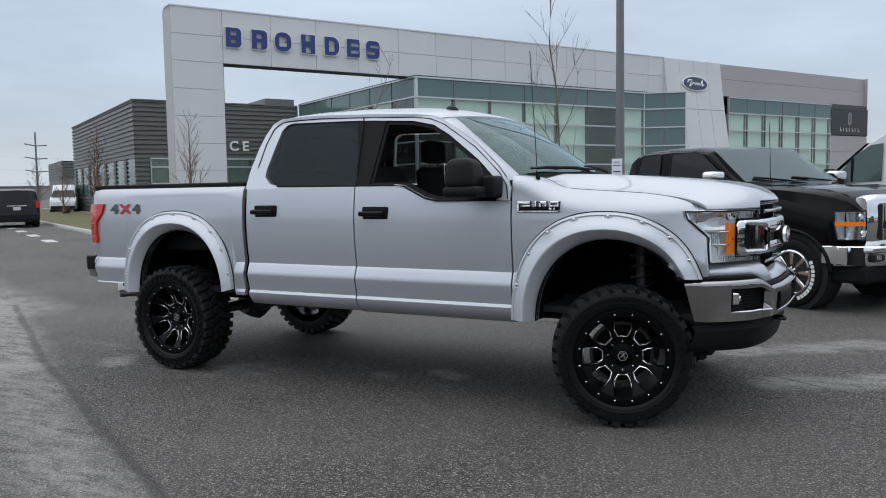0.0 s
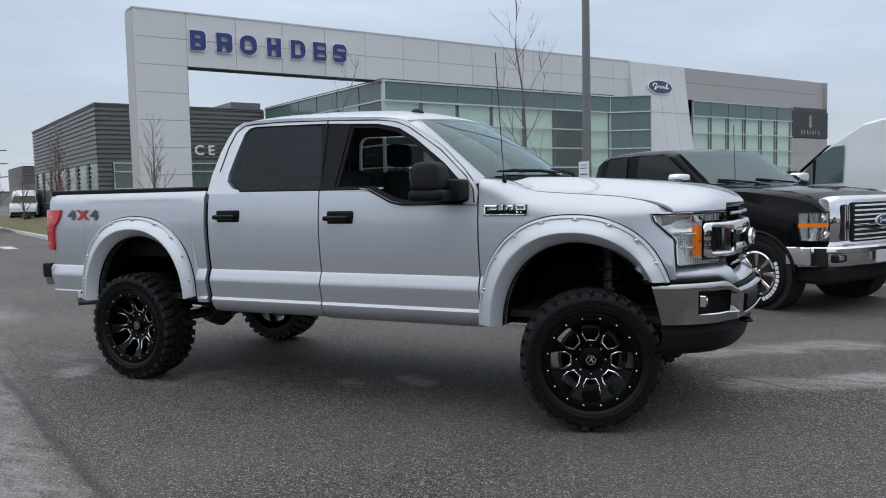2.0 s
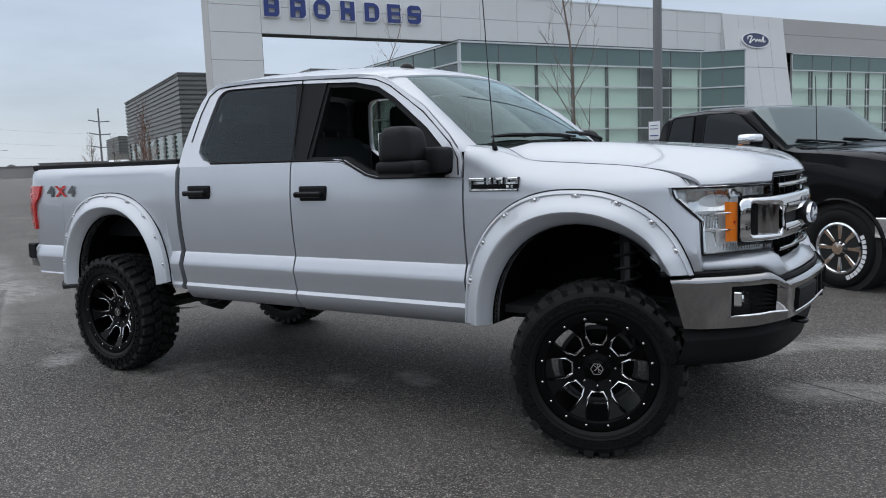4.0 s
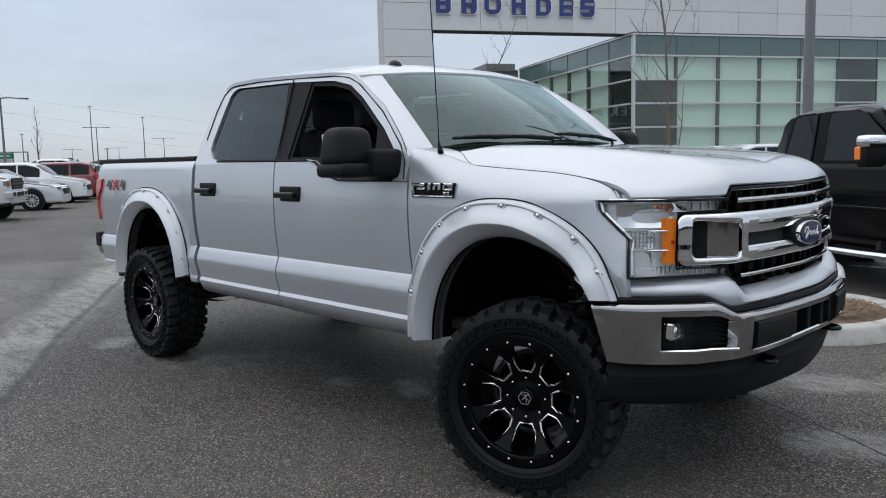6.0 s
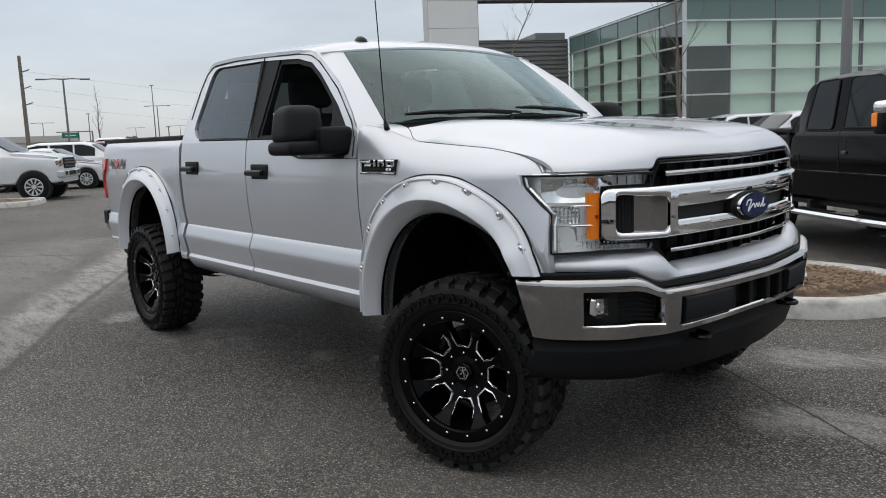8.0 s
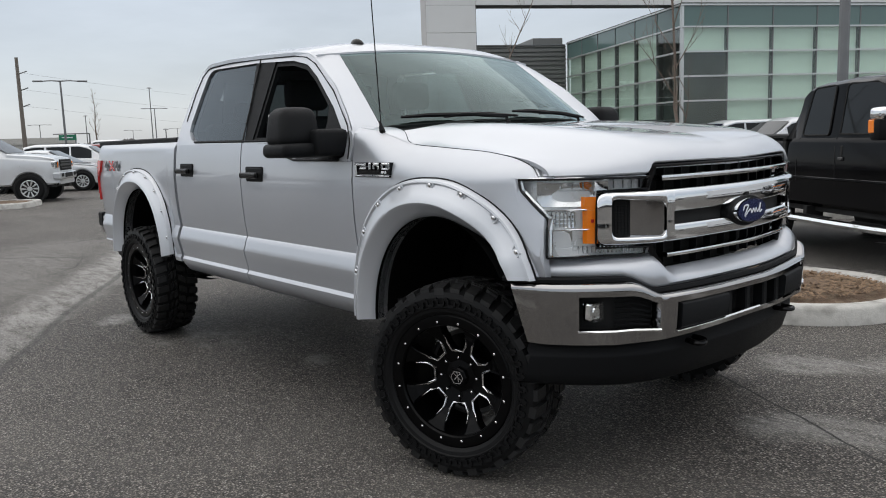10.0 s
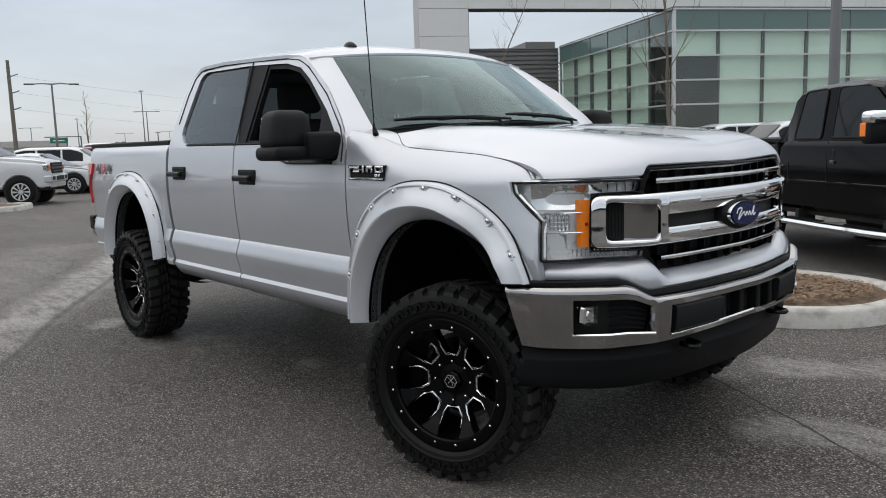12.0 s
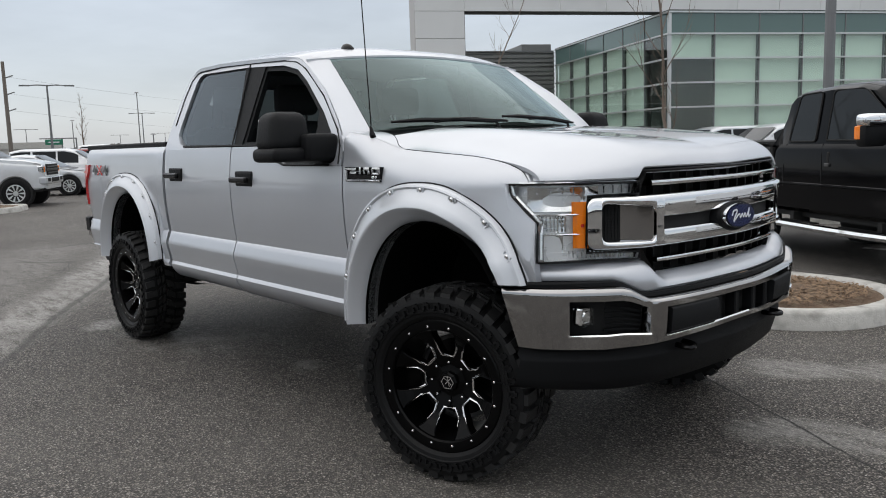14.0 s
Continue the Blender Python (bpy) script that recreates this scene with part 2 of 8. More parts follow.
M_CMU = mat("grey masonry", (0.24, 0.235, 0.22), 0.9, vary=0.1, scale=5, bump=0.3, bump_scale=20)
M_BLIND = mat("pale roller blind", (0.88, 0.905, 0.865), 0.9, vary=0.04, scale=1.5)
M_SPANDREL = mat("green spandrel glass", (0.10, 0.165, 0.155), 0.10, vary=0.05, scale=0.5, spec=0.7)
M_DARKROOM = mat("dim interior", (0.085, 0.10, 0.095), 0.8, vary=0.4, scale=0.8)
M_GLASS_B = glass_mat("building glass", (0.86, 0.925, 0.89), 0.0, 1.62)
M_NAVYFACE = mat("navy badge face", (0.008, 0.016, 0.075), 0.25, vary=0.05, coat=0.4)
M_BLUE = mat("blue sign face", (0.02, 0.04, 0.19), 0.35, vary=0.03)
M_WHITE = mat("white enamel", (0.78, 0.79, 0.80), 0.4, vary=0.02)
M_SIGNBLACK = mat("black sign panel", (0.022, 0.023, 0.025), 0.35, vary=0.05)
M_BARK = mat("grey brown bark", (0.17, 0.135, 0.11), 0.9, vary=0.3, scale=15, bump=0.5, bump_scale=25)
M_BARKRED = mat("reddish twig bark", (0.15, 0.085, 0.065), 0.9, vary=0.3, scale=15)
M_POLE = mat("grey painted steel pole", (0.17, 0.175, 0.18), 0.45, 0.2, vary=0.08)
M_WOODPOLE = mat("weathered utility pole", (0.17, 0.15, 0.13), 0.9, vary=0.2)
M_GREEN = mat("green highway sign face", (0.01, 0.16, 0.09), 0.5, vary=0.03)


# ---- building helpers ----
def part(name, bm, material, parent=None, label="", smooth=False, kind=""):
    """Link a bmesh as one mesh object, under a thing or a part."""
    me = bpy.data.meshes.new(name)
    bm.to_mesh(me)
    bm.free()
    me.materials.append(material)
    if smooth:
        me.shade_smooth()
    ob = new(name, me)
    ob.parent = parent
    if label or kind:
        tagged(ob, label, kind=kind)
    return ob


def piece(name, mesh, parent, m):
    """One more piece on a shared mesh."""
    ob = new(name, mesh)
    ob.parent = parent
    ob.matrix_basis = m
    return ob


def facing(bm, way):
    """Turn all faces towards a direction."""
    bm.normal_update()
    for f in bm.faces:
        if f.normal.dot(Vector(way)) < 0:
            f.normal_flip()
    return bm


def thing(name, m, label, category, group="", kind=""):
    ob = new(name)
    ob.matrix_world = m
    return tagged(ob, label, category, group, kind)


def box(bm, x0, x1, y0, y1, z0, z1, bevel=0.0, seg=1):
    (x0, x1), (y0, y1), (z0, z1) = sorted((x0, x1)), sorted((y0, y1)), sorted((z0, z1))
    v = bmesh.ops.create_cube(bm, size=1.0)["verts"]
    for q in v:
        q.co = Vector(((x0 + x1) / 2 + q.co.x * (x1 - x0), (y0 + y1) / 2 + q.co.y * (y1 - y0), (z0 + z1) / 2 + q.co.z * (z1 - z0)))
    if bevel:
        bmesh.ops.bevel(bm, geom=list({e for q in v for e in q.link_edges}), offset=bevel, segments=seg, affect="EDGES", profile=0.5)
    return bm


def boxed(*a, **k):
    return box(bmesh.new(), *a, **k)


def tube(bm, pts, radii, seg=8, cap=True):
    """A tapering round bar along points."""
    rings = []
    for i, p in enumerate(pts):
        p = Vector(p)
        d = (Vector(pts[min(i + 1, len(pts) - 1)]) - Vector(pts[max(i - 1, 0)])).normalized()
        a = d.orthogonal().normalized()
        c = d.cross(a)
        r = radii[i] if isinstance(radii, (list, tuple)) else radii
        rings.append([bm.verts.new(p + r * (math.cos(2 * math.pi * k / seg) * a + math.sin(2 * math.pi * k / seg) * c)) for k in range(seg)])
    for r0, r1 in zip(rings, rings[1:]):
        off = min(range(seg), key=lambda o: (r0[0].co - r1[o].co).length)
        for k in range(seg):
            bm.faces.new((r0[k], r0[(k + 1) % seg], r1[(k + 1 + off) % seg], r1[(k + off) % seg]))
    if cap:
        bm.faces.new(rings[0][::-1])
        bm.faces.new(rings[-1])
    return bm


def smooth_line(pts, n):
    """A rounded line through points, with n steps between each two."""
    out = []
    P = [Vector(p) for p in pts]
    P = [2 * P[0] - P[1]] + P + [2 * P[-1] - P[-2]]
    for i in range(1, len(P) - 2):
        for k in range(n):
            t = k / n
            out.append(0.5 * (2 * P[i] + (P[i + 1] - P[i - 1]) * t + (2 * P[i - 1] - 5 * P[i] + 4 * P[i + 1] - P[i + 2]) * t * t + (3 * P[i] - P[i - 1] - 3 * P[i + 1] + P[i + 2]) * t ** 3))
    out.append(P[-2])
    return out


def extrude_xz(bm, pts, y0, y1):
    """A solid from an outline in x and z, from y0 to y1."""
    a = [bm.verts.new((x, y0, z)) for x, z in pts]
    b = [bm.verts.new((x, y1, z)) for x, z in pts]
    bm.faces.new(a)
    bm.faces.new(b[::-1])
    for i in range(len(a)):
        j = (i + 1) % len(a)
        bm.faces.new((a[j], a[i], b[i], b[j]))
    bmesh.ops.recalc_face_normals(bm, faces=bm.faces)
    return bm


def lettering(name, text, size, depth, material, parent, m, label="", bold=0.0):
    """Raised letters in the built-in font, as one mesh."""
    cu = bpy.data.curves.new(name, "FONT")
    cu.body, cu.size, cu.extrude, cu.offset = text, size, depth, bold
    cu.align_x, cu.align_y, cu.resolution_u = "CENTER", "CENTER", 3
    tmp = bpy.data.objects.new(name, cu)
    scene.collection.objects.link(tmp)
    bpy.context.view_layer.update()
    me = bpy.data.meshes.new_from_object(tmp.evaluated_get(bpy.context.evaluated_depsgraph_get()))
    bpy.data.objects.remove(tmp)
    me.materials.clear()
    me.materials.append(material)
    ob = new(name, me)
    ob.parent, ob.matrix_basis = parent, m
    if label:
        tagged(ob, label)
    return ob

# ---- ground ----
G = 0.03  # height of the ground


def flat(bm, pts, z):
    return bm.faces.new([bm.verts.new((x, y, z)) for x, y in pts])


bm = bmesh.new()
flat(bm, [(-2500, -2500), (2500, -2500), (2500, 2500), (-2500, 2500)], G)
tagged(part("ground", bm, M_ASPHALT), "worn dark asphalt car park with pale salt streaks", "ground", kind="structure")

FAC = Matrix.Translation((-26.0, 23.07, G)) @ Matrix.Rotation(math.atan2(0.8805, 0.474), 4, "Z")


def to_world(s, d):
    p = FAC @ Vector((s, d, 0))
    return p.x, p.y


def ring_offset(pts, d):
    """An outline moved inwards by d (counter-clockwise outline)."""
    out = []
    for i, p in enumerate(pts):
        a, b = Vector(pts[i - 1]), Vector(pts[(i + 1) % len(pts)])
        t = (b - a).normalized()
        out.append((p[0] - t.y * d, p[1] + t.x * d))
    return out


def kerbed_bed(name, pts, fill, fill_label, label, h=0.14, w=0.16, group=""):
    """A bed edged with a rounded concrete kerb."""
    bm = bmesh.new()
    prof = [(0.0, -0.02), (0.012, h - 0.03), (0.035, h), (w - 0.03, h), (w, h - 0.03), (w, 0.02)]
    rings = [[bm.verts.new((x, y, z)) for x, y in ring_offset(pts, d)] for d, z in prof]
    for r0, r1 in zip(rings, rings[1:]):
        for i in range(len(pts)):
            j = (i + 1) % len(pts)
            bm.faces.new((r0[i], r0[j], r1[j], r1[i]))
    kerb = tagged(part(name, bm, M_CONCRETE, smooth=True), label, "kerb", group, "structure")
    bm = bmesh.new()
    inner = ring_offset(pts, w - 0.01)
    rings = [[bm.verts.new((x, y, h - 0.035 + 0.06 * k / 6)) for x, y in ring_offset(inner, 0.10 * k)] for k in range(7)]
    for r0, r1 in zip(rings, rings[1:]):
        for i in range(len(r0)):
            j = (i + 1) % len(r0)
            bm.faces.new((r0[i], r0[j], r1[j], r1[i]))
    bm.faces.new(rings[-1])
    for v in bm.verts:
        if not v.is_boundary:
            v.co.z += 0.03 * noise.noise(v.co * 2.0)
    kerb.location.z = G
    return kerb, inner, part("bed_fill", bm, fill, kerb, fill_label, smooth=True)


def rounded(x0, x1, y0, y1, r, n=8):
    pts = []
    for cx, cy, a0 in ((x1 - r, y0 + r, -90), (x1 - r, y1 - r, 0), (x0 + r, y1 - r, 90), (x0 + r, y0 + r, 180)):
        for k in range(n + 1):
            a = radians(a0 + 90 * k / n)
            pts.append((cx + r * math.cos(a), cy + r * math.sin(a)))
    return pts


ISLAND = rounded(-9.0, 0.25, 2.35, 4.15, 0.85, 10)
kerb, inner, bed = kerbed_bed("kerb_island", ISLAND, M_MULCH, "brown shredded bark mulch", "pale concrete kerb round a mulched car-park island")

# loose bark on the island
rng_ = random.Random(8)
chips = bmesh.new()
for k in range(11000):
    x, y = rng_.uniform(-3.2, 0.1), rng_.uniform(2.5, 4.0)
    if (x + 0.6) ** 2 + (y - 3.25) ** 2 > 0.62 ** 2 and x > -0.6:
        continue
    z = G + 0.115 + 0.05 * min(1, min(y - 2.45, 4.05 - y) / 0.5) + rng_.uniform(-0.004, 0.02)
    a, l_, w_ = rng_.uniform(0, 6.3), rng_.uniform(0.006, 0.026), rng_.uniform(0.003, 0.009)
    u, v = Vector((math.cos(a), math.sin(a), rng_.uniform(-0.35, 0.35))) * l_, Vector((-math.sin(a), math.cos(a), rng_.uniform(-0.4, 0.4))) * w_
    c = Vector((x, y, z))
    chips.faces.new([chips.verts.new(p) for p in (c - u - v, c + u - v * 0.5, c + u + v, c - u + v * 0.6)])
M_CHIP = mat("pale bark chips", (0.24, 0.16, 0.10), 0.95, vary=0.6, scale=18)
tagged(part("bark_chips", chips, M_CHIP), "scattered pale and brown bark chips on the mulch", "mulch", kind="stuff")


def fac_rect(s0, s1, d0, d1, r):
    return [to_world(a, b) for a, b in rounded(s0, s1, d0, d1, r)]


kerbed_bed("kerb_lawn", fac_rect(-7.2, -1.3, -9.0, 58.0, 2.0), M_GRASS, "patchy winter grass", "pale concrete kerb round a strip of winter grass")
kerbed_bed("kerb_row", fac_rect(-26.0, -15.8, -15.6, -13.7, 0.6), M_MULCH, "brown bark mulch", "pale concrete kerb at the end of a parking row")

# painted lines
def painted(pts):
    bm = bmesh.new()
    flat(bm, pts, G + 0.005)
    return tagged(part("parking_line", bm, M_LINE), "worn white painted line on the asphalt", "road marking", "painted lines", "structure")


def stripe(a, b, w=0.12):
    a, b = Vector(a), Vector(b)
    n = Vector((-(b - a).y, (b - a).x)).normalized() * w / 2
    painted([tuple(p) for p in (a - n, b - n, b + n, a + n)])


for k in range(4):
    stripe((-1.5, 7.0 + 2.9 * k), (4.6, 7.0 + 2.9 * k))
for k in range(4):
    x, y = -21.0 - 4.4 * k * 0.88, 10.2 + 4.4 * k * 0.474
    stripe((x, y), (x - 1.5, y + 0.8), 0.35)

# ---- the dealership ----
dealer = thing("dealership_building", FAC, "white panelled car dealership with a tall portal frame and green glass", "building")
PANEL, TOP, LOW = 2.375, 9.95, 7.5


def slab(w, h, d=0.06):
    """A composite panel with bevelled edges, face at y = 0, origin at its lower left corner."""
    me = bpy.data.meshes.new("panel")
    b = boxed(0.008, w - 0.008, 0, d, 0.008, h - 0.008, bevel=0.006)
    b.to_mesh(me)
    b.free()
    return me


def panels(parent, x0, z0, cols, rows, w, h, material, y=0.0, sheet=None):
    me = slab(w, h)
    me.materials.append(material)
    for c in range(cols):
        for r in range(rows):
            piece("panel", me, parent, Matrix.Translation((x0 + c * w, y, z0 + r * h)))


# the portal: pylon and long beam
wall = part("portal_wall", box(boxed(-2.40, -0.02, 0.055, 1.3, 0, TOP - 0.02), -0.02, 29.9, 0.055, 0.9, LOW + 0.01, TOP - 0.02), M_JOINT, dealer)
for x0, w in ((-2.42, 2.375),):
    panels(wall, x0, 0.0, 1, 6, w, 1.25, M_ACM)
    panels(wall, x0, LOW, 1, 2, w, 1.225, M_ACM)
panels(wall, -0.045, LOW, 12, 2, PANEL, 1.225, M_ACM)
panels(wall, 28.455, LOW, 1, 2, 2.0, 1.225, M_ACM)
part("pylon_side", boxed(-2.43, -2.402, 0.02, 1.28, 0, TOP - 0.03, bevel=0.005), M_ACM_GREY, dealer)
part("soffit", boxed(0, 28, 0.03, 0.88, LOW - 0.02, LOW + 0.008), M_JOINT, dealer)
part("coping", boxed(-2.46, 30.0, -0.03, 1.0, TOP - 0.018, TOP + 0.05), M_ALU, dealer)


def sign_block(w, h, cuts, r, depth):
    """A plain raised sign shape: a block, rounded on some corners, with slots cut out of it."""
    n = 6
    rl, rr_ = r
    out = []
    for cx, cz, a0, q in ((w / 2 - rr_, -h / 2 + rr_, -90, rr_), (w / 2 - rr_, h / 2 - rr_, 0, rr_), (-w / 2 + rl, h / 2 - rl, 90, rl), (-w / 2 + rl, -h / 2 + rl, 180, rl)):
        for k in range(n + 1):
            a = radians(a0 + 90 * k / n)
            out.append((cx + q * math.cos(a), cz + q * math.sin(a)))
    from mathutils.geometry import tessellate_polygon
    holes = [[(x0 * w, z0 * h), (x0 * w, z1 * h), (x1 * w, z1 * h), (x1 * w, z0 * h)] for x0, x1, z0, z1 in cuts]
    bm = bmesh.new()
    loops = [[Vector((*p, 0)) for p in l] for l in [out, *holes]]
    fl = [p for l in loops for p in l]
    fr = [bm.verts.new((p.x, -depth, p.y)) for p in fl]
    bk = [bm.verts.new((p.x, 0, p.y)) for p in fl]
    for t in tessellate_polygon(loops):
        bm.faces.new([fr[i] for i in t])
    i0 = 0
    for l in loops:
        for k in range(len(l)):
            a, b = i0 + k, i0 + (k + 1) % len(l)
            bm.faces.new((fr[a], fr[b], bk[b], bk[a]))
        i0 += len(l)
    bmesh.ops.recalc_face_normals(bm, faces=bm.faces)
    return bm


TWO = ((-0.2, 0.2, 0.1, 0.3), (-0.2, 0.2, -0.3, -0.1))
SHAPES = ((0.46, 0.73, TWO, (0.02, 0.2)), (1.73, 0.76, ((-0.2, 0.2, 0.06, 0.3), (-0.18, 0.12, -0.47, -0.14)), (0.02, 0.2)), (2.92, 0.84, ((-0.24, 0.24, -0.26, 0.26),), (0.36, 0.36)), (4.24, 0.72, ((-0.2, 0.2, 0.14, 0.47), (-0.2, 0.2, -0.47, -0.14)), (0.02, 0.02)), (5.53, 0.78, ((-0.22, 0.2, -0.3, 0.3),), (0.02, 0.36)), (6.72, 0.70, ((-0.2, 0.47, 0.1, 0.3), (-0.2, 0.47, -0.3, -0.1)), (0.02, 0.02)), (7.86, 0.76, ((-0.2, 0.47, 0.1, 0.27), (-0.47, 0.2, -0.27, -0.1)), (0.22, 0.22)))
for x, w, cuts, r in SHAPES:
    back = part("sign_letter", sign_block(w + 0.10, 0.98, cuts, (r[0] + 0.03, r[1] + 0.03), 0.08), M_WHITE, dealer, "blue raised sign shape with a white edge")
    back.matrix_basis = Matrix.Translation((x + 0.02, -0.03, 8.71))
    part("sign_face", sign_block(w, 0.90, cuts, r, 0.04), M_BLUE, back).matrix_basis = Matrix.Translation((-0.03, -0.081, 0.01))

# the glass hall under the beam
GX, GY, GT = 10.05, -0.7, 7.4
TRANSOMS = (7.4, 6.36, 5.18, 4.0, 2.81, 1.62, 0.45)


def curtain_wall(name, length, parent, m, bay, rows, blinds, spandrel=1, gap=0.17):
    """A glazed wall: mullions, transoms, panes; spandrel panes on top, blinds behind some of the rest."""
    w = new(name)
    w.parent, w.matrix_basis = parent, m
    tagged(w, "green glazed wall with pale aluminium bars")
    cols = max(1, round(length / bay))
    step = length / cols
    for i in range(cols + 1):
        part("mullion", boxed(i * step - 0.03, i * step + 0.03, -0.02, 0.12, rows[-1], rows[0]), M_POLE if 0 < i < cols else M_ALU, w)
    for z in rows:
        part("transom", boxed(-0.04, length + 0.04, -0.07, 0.1, z - 0.04, z + 0.04), M_ALU, w)
    for i in range(cols):
        for k, (z1, z0) in enumerate(zip(rows, rows[1:])):
            part("pane", boxed(i * step + 0.03, (i + 1) * step - 0.03, 0.01, 0.03, z0 + 0.04, z1 - 0.04), M_SPANDREL if k < spandrel else M_GLASS_B, w).visible_shadow = False
        if i in blinds:
            low = blinds[i]
            part("blind", boxed(i * step + 0.04, (i + 1) * step - gap, 0.20, 0.215, low, rows[spandrel] - 0.02), M_BLIND, w)
    return w


curtain_wall("glass_wall", 17.3, dealer, Matrix.Translation((GX, GY, 0)), 2.42, TRANSOMS, {0: 5.25, 1: 1.75, 2: 1.75, 3: 1.75, 4: 1.75, 6: 1.6}, gap=0.06)
curtain_wall("glass_wall", 15.7, dealer, Matrix.Translation((GX, 15.0, 0)) @ Matrix.Rotation(radians(-90), 4, "Z"), 2.6, TRANSOMS, {0: 2, 1: 2.0, 2: 2.0, 3: 2, 4: 2})
curtain_wall("glass_wall", 2.6, dealer, Matrix.Translation((27.35, GY, 0)) @ Matrix.Rotation(radians(-42), 4, "Z"), 1.3, TRANSOMS, {}, spandrel=6)
curtain_wall("glass_wall", 12.6, dealer, Matrix.Translation((36.35, -0.3, 0)), 2.1, (7.6, 6.5, 5.3, 4.1, 2.9, 1.7, 0.5), {0: 2.0, 1: 2, 2: 2, 3: 2, 4: 2, 5: 2})
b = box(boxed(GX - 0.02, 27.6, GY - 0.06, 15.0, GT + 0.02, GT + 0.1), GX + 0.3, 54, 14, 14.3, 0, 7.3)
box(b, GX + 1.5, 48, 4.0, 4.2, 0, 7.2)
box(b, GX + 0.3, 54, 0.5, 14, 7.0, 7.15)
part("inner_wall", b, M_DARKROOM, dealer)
part("plinth", box(boxed(GX, 27.3, GY - 0.04, GY + 0.1, 0, 0.42), 36.3, 49, -0.34, -0.2, 0, 0.46), M_ACM_GREY, dealer)

# the leaning entrance tower with the oval
bm = bmesh.new()


def tower_y(z):
    return -1.55 * (1 - z / TOP) ** 1.15 - 0.06


rows_z = [TOP * k / 12 for k in range(13)]
for x0, x1 in ((29.92, 35.65),):
    ring = [[bm.verts.new(p) for p in ((x0, tower_y(z), z), (x1, tower_y(z), z), (x1, 0.6, z), (x0, 0.6, z))] for z in rows_z]
    for r0, r1 in zip(ring, ring[1:]):
        for k in range(4):
            bm.faces.new((r0[k], r0[(k + 1) % 4], r1[(k + 1) % 4], r1[k]))
    bm.faces.new(ring[-1])
tower = part("entrance_tower", bm, M_ACM, dealer, "white leaning entrance tower")
for z in (6.6, 3.3):
    part("panel_joint", boxed(29.93, 35.64, tower_y(z) - 0.004, tower_y(z) + 0.05, z - 0.012, z + 0.012), M_JOINT, tower)
for x in (31.35, 32.8, 34.2):
    bm = bmesh.new()
    tube(bm, [(x, tower_y(z) + 0.006, z) for z in rows_z], 0.010, 4)
    part("panel_joint", bm, M_JOINT, tower)


def oval(parent, m, a, bh, text_size):
    """An oval badge: bright rim, blue face, pale script-like strokes drawn as plain shapes."""
    bm = bmesh.new()
    n = 40
    for r, y0, y1 in ((1.0, 0, -0.06),):
        f = [bm.verts.new((a * r * math.cos(2 * math.pi * k / n), y1, bh * r * math.sin(2 * math.pi * k / n))) for k in range(n)]
        g = [bm.verts.new((v.co.x, y0, v.co.z)) for v in f]
        bm.faces.new(f)
        for k in range(n):
            bm.faces.new((f[k], g[k], g[(k + 1) % n], f[(k + 1) % n]))
    rim = part("oval_badge", bm, M_WHITE, parent, "blue oval badge with a bright rim")
    rim.matrix_basis = m
    bm = bmesh.new()
    f = [bm.verts.new((a * 0.93 * math.cos(2 * math.pi * k / n), -0.066, bh * 0.89 * math.sin(2 * math.pi * k / n))) for k in range(n)]
    bm.faces.new(f)
    part("face", bm, M_NAVYFACE, rim)
    bm = bmesh.new()
    flow = smooth_line([(x * a, -0.07, z * bh) for x, z in ((-0.62, 0.05), (-0.52, 0.42), (-0.28, 0.40), (-0.42, -0.05), (-0.50, -0.42), (-0.30, -0.10), (-0.12, 0.12), (-0.05, -0.20), (0.08, 0.10), (0.16, -0.18), (0.26, 0.12), (0.34, -0.20), (0.46, 0.10), (0.56, 0.50), (0.50, -0.20), (0.66, -0.08))], 4)
    tube(bm, flow, 0.034 * a, 5)
    part("mark", bm, M_WHITE, rim)
    return rim


oval(tower, Matrix.Translation((32.75, tower_y(8.35) - 0.02, 8.35)) @ Matrix.Rotation(radians(-9), 4, "X"), 1.3, 0.52, 0.5)

# the grey wing beyond the tower
wing = part("grey_wing", box(box(boxed(35.7, 54.15, 0.06, 14, LOW + 0.2, TOP - 0.02), 49.0, 54.15, -0.24, 14, 0, LOW + 0.2), 35.7, 36.3, 0.06, 4, 0, 7.8), M_JOINT, dealer)
panels(wing, 35.7, LOW + 0.2, 1, 1, 18.45, 1.2, M_ACM_GREY)
panels(wing, 35.7, LOW + 1.4, 1, 1, 18.45, 1.05, M_ACM_GREY)
panels(wing, 48.95, 0.0, 1, 4, 5.2, 1.3, M_ACM_GREY, y=-0.3)
part("side_cladding", boxed(54.152, 54.2, -0.3, 14, 0, TOP), M_ACM_GREY, dealer)
sign = part("brand_panel", boxed(48.95, 54.2, -0.36, -0.31, 5.25, 7.4, bevel=0.01), M_SIGNBLACK, dealer, "black sign panel with a slim emblem")
b = bmesh.new()
for x0, x1, z0, z1 in ((51.35, 51.75, 6.95, 7.0), (51.35, 51.75, 6.15, 6.2), (51.35, 51.4, 6.15, 7.0), (51.7, 51.75, 6.15, 7.0), (51.53, 51.57, 6.0, 7.15)):
    box(b, x0, x1, -0.385, -0.362, z0, z1)
for k in range(7):
    x = 50.2 + 0.42 * k
    box(b, x, x + 0.06, -0.385, -0.362, 5.55, 5.85)
    if k % 2 == 0:
        box(b, x, x + 0.22, -0.385, -0.362, 5.55, 5.61)
part("emblem", b, M_ALU, sign)

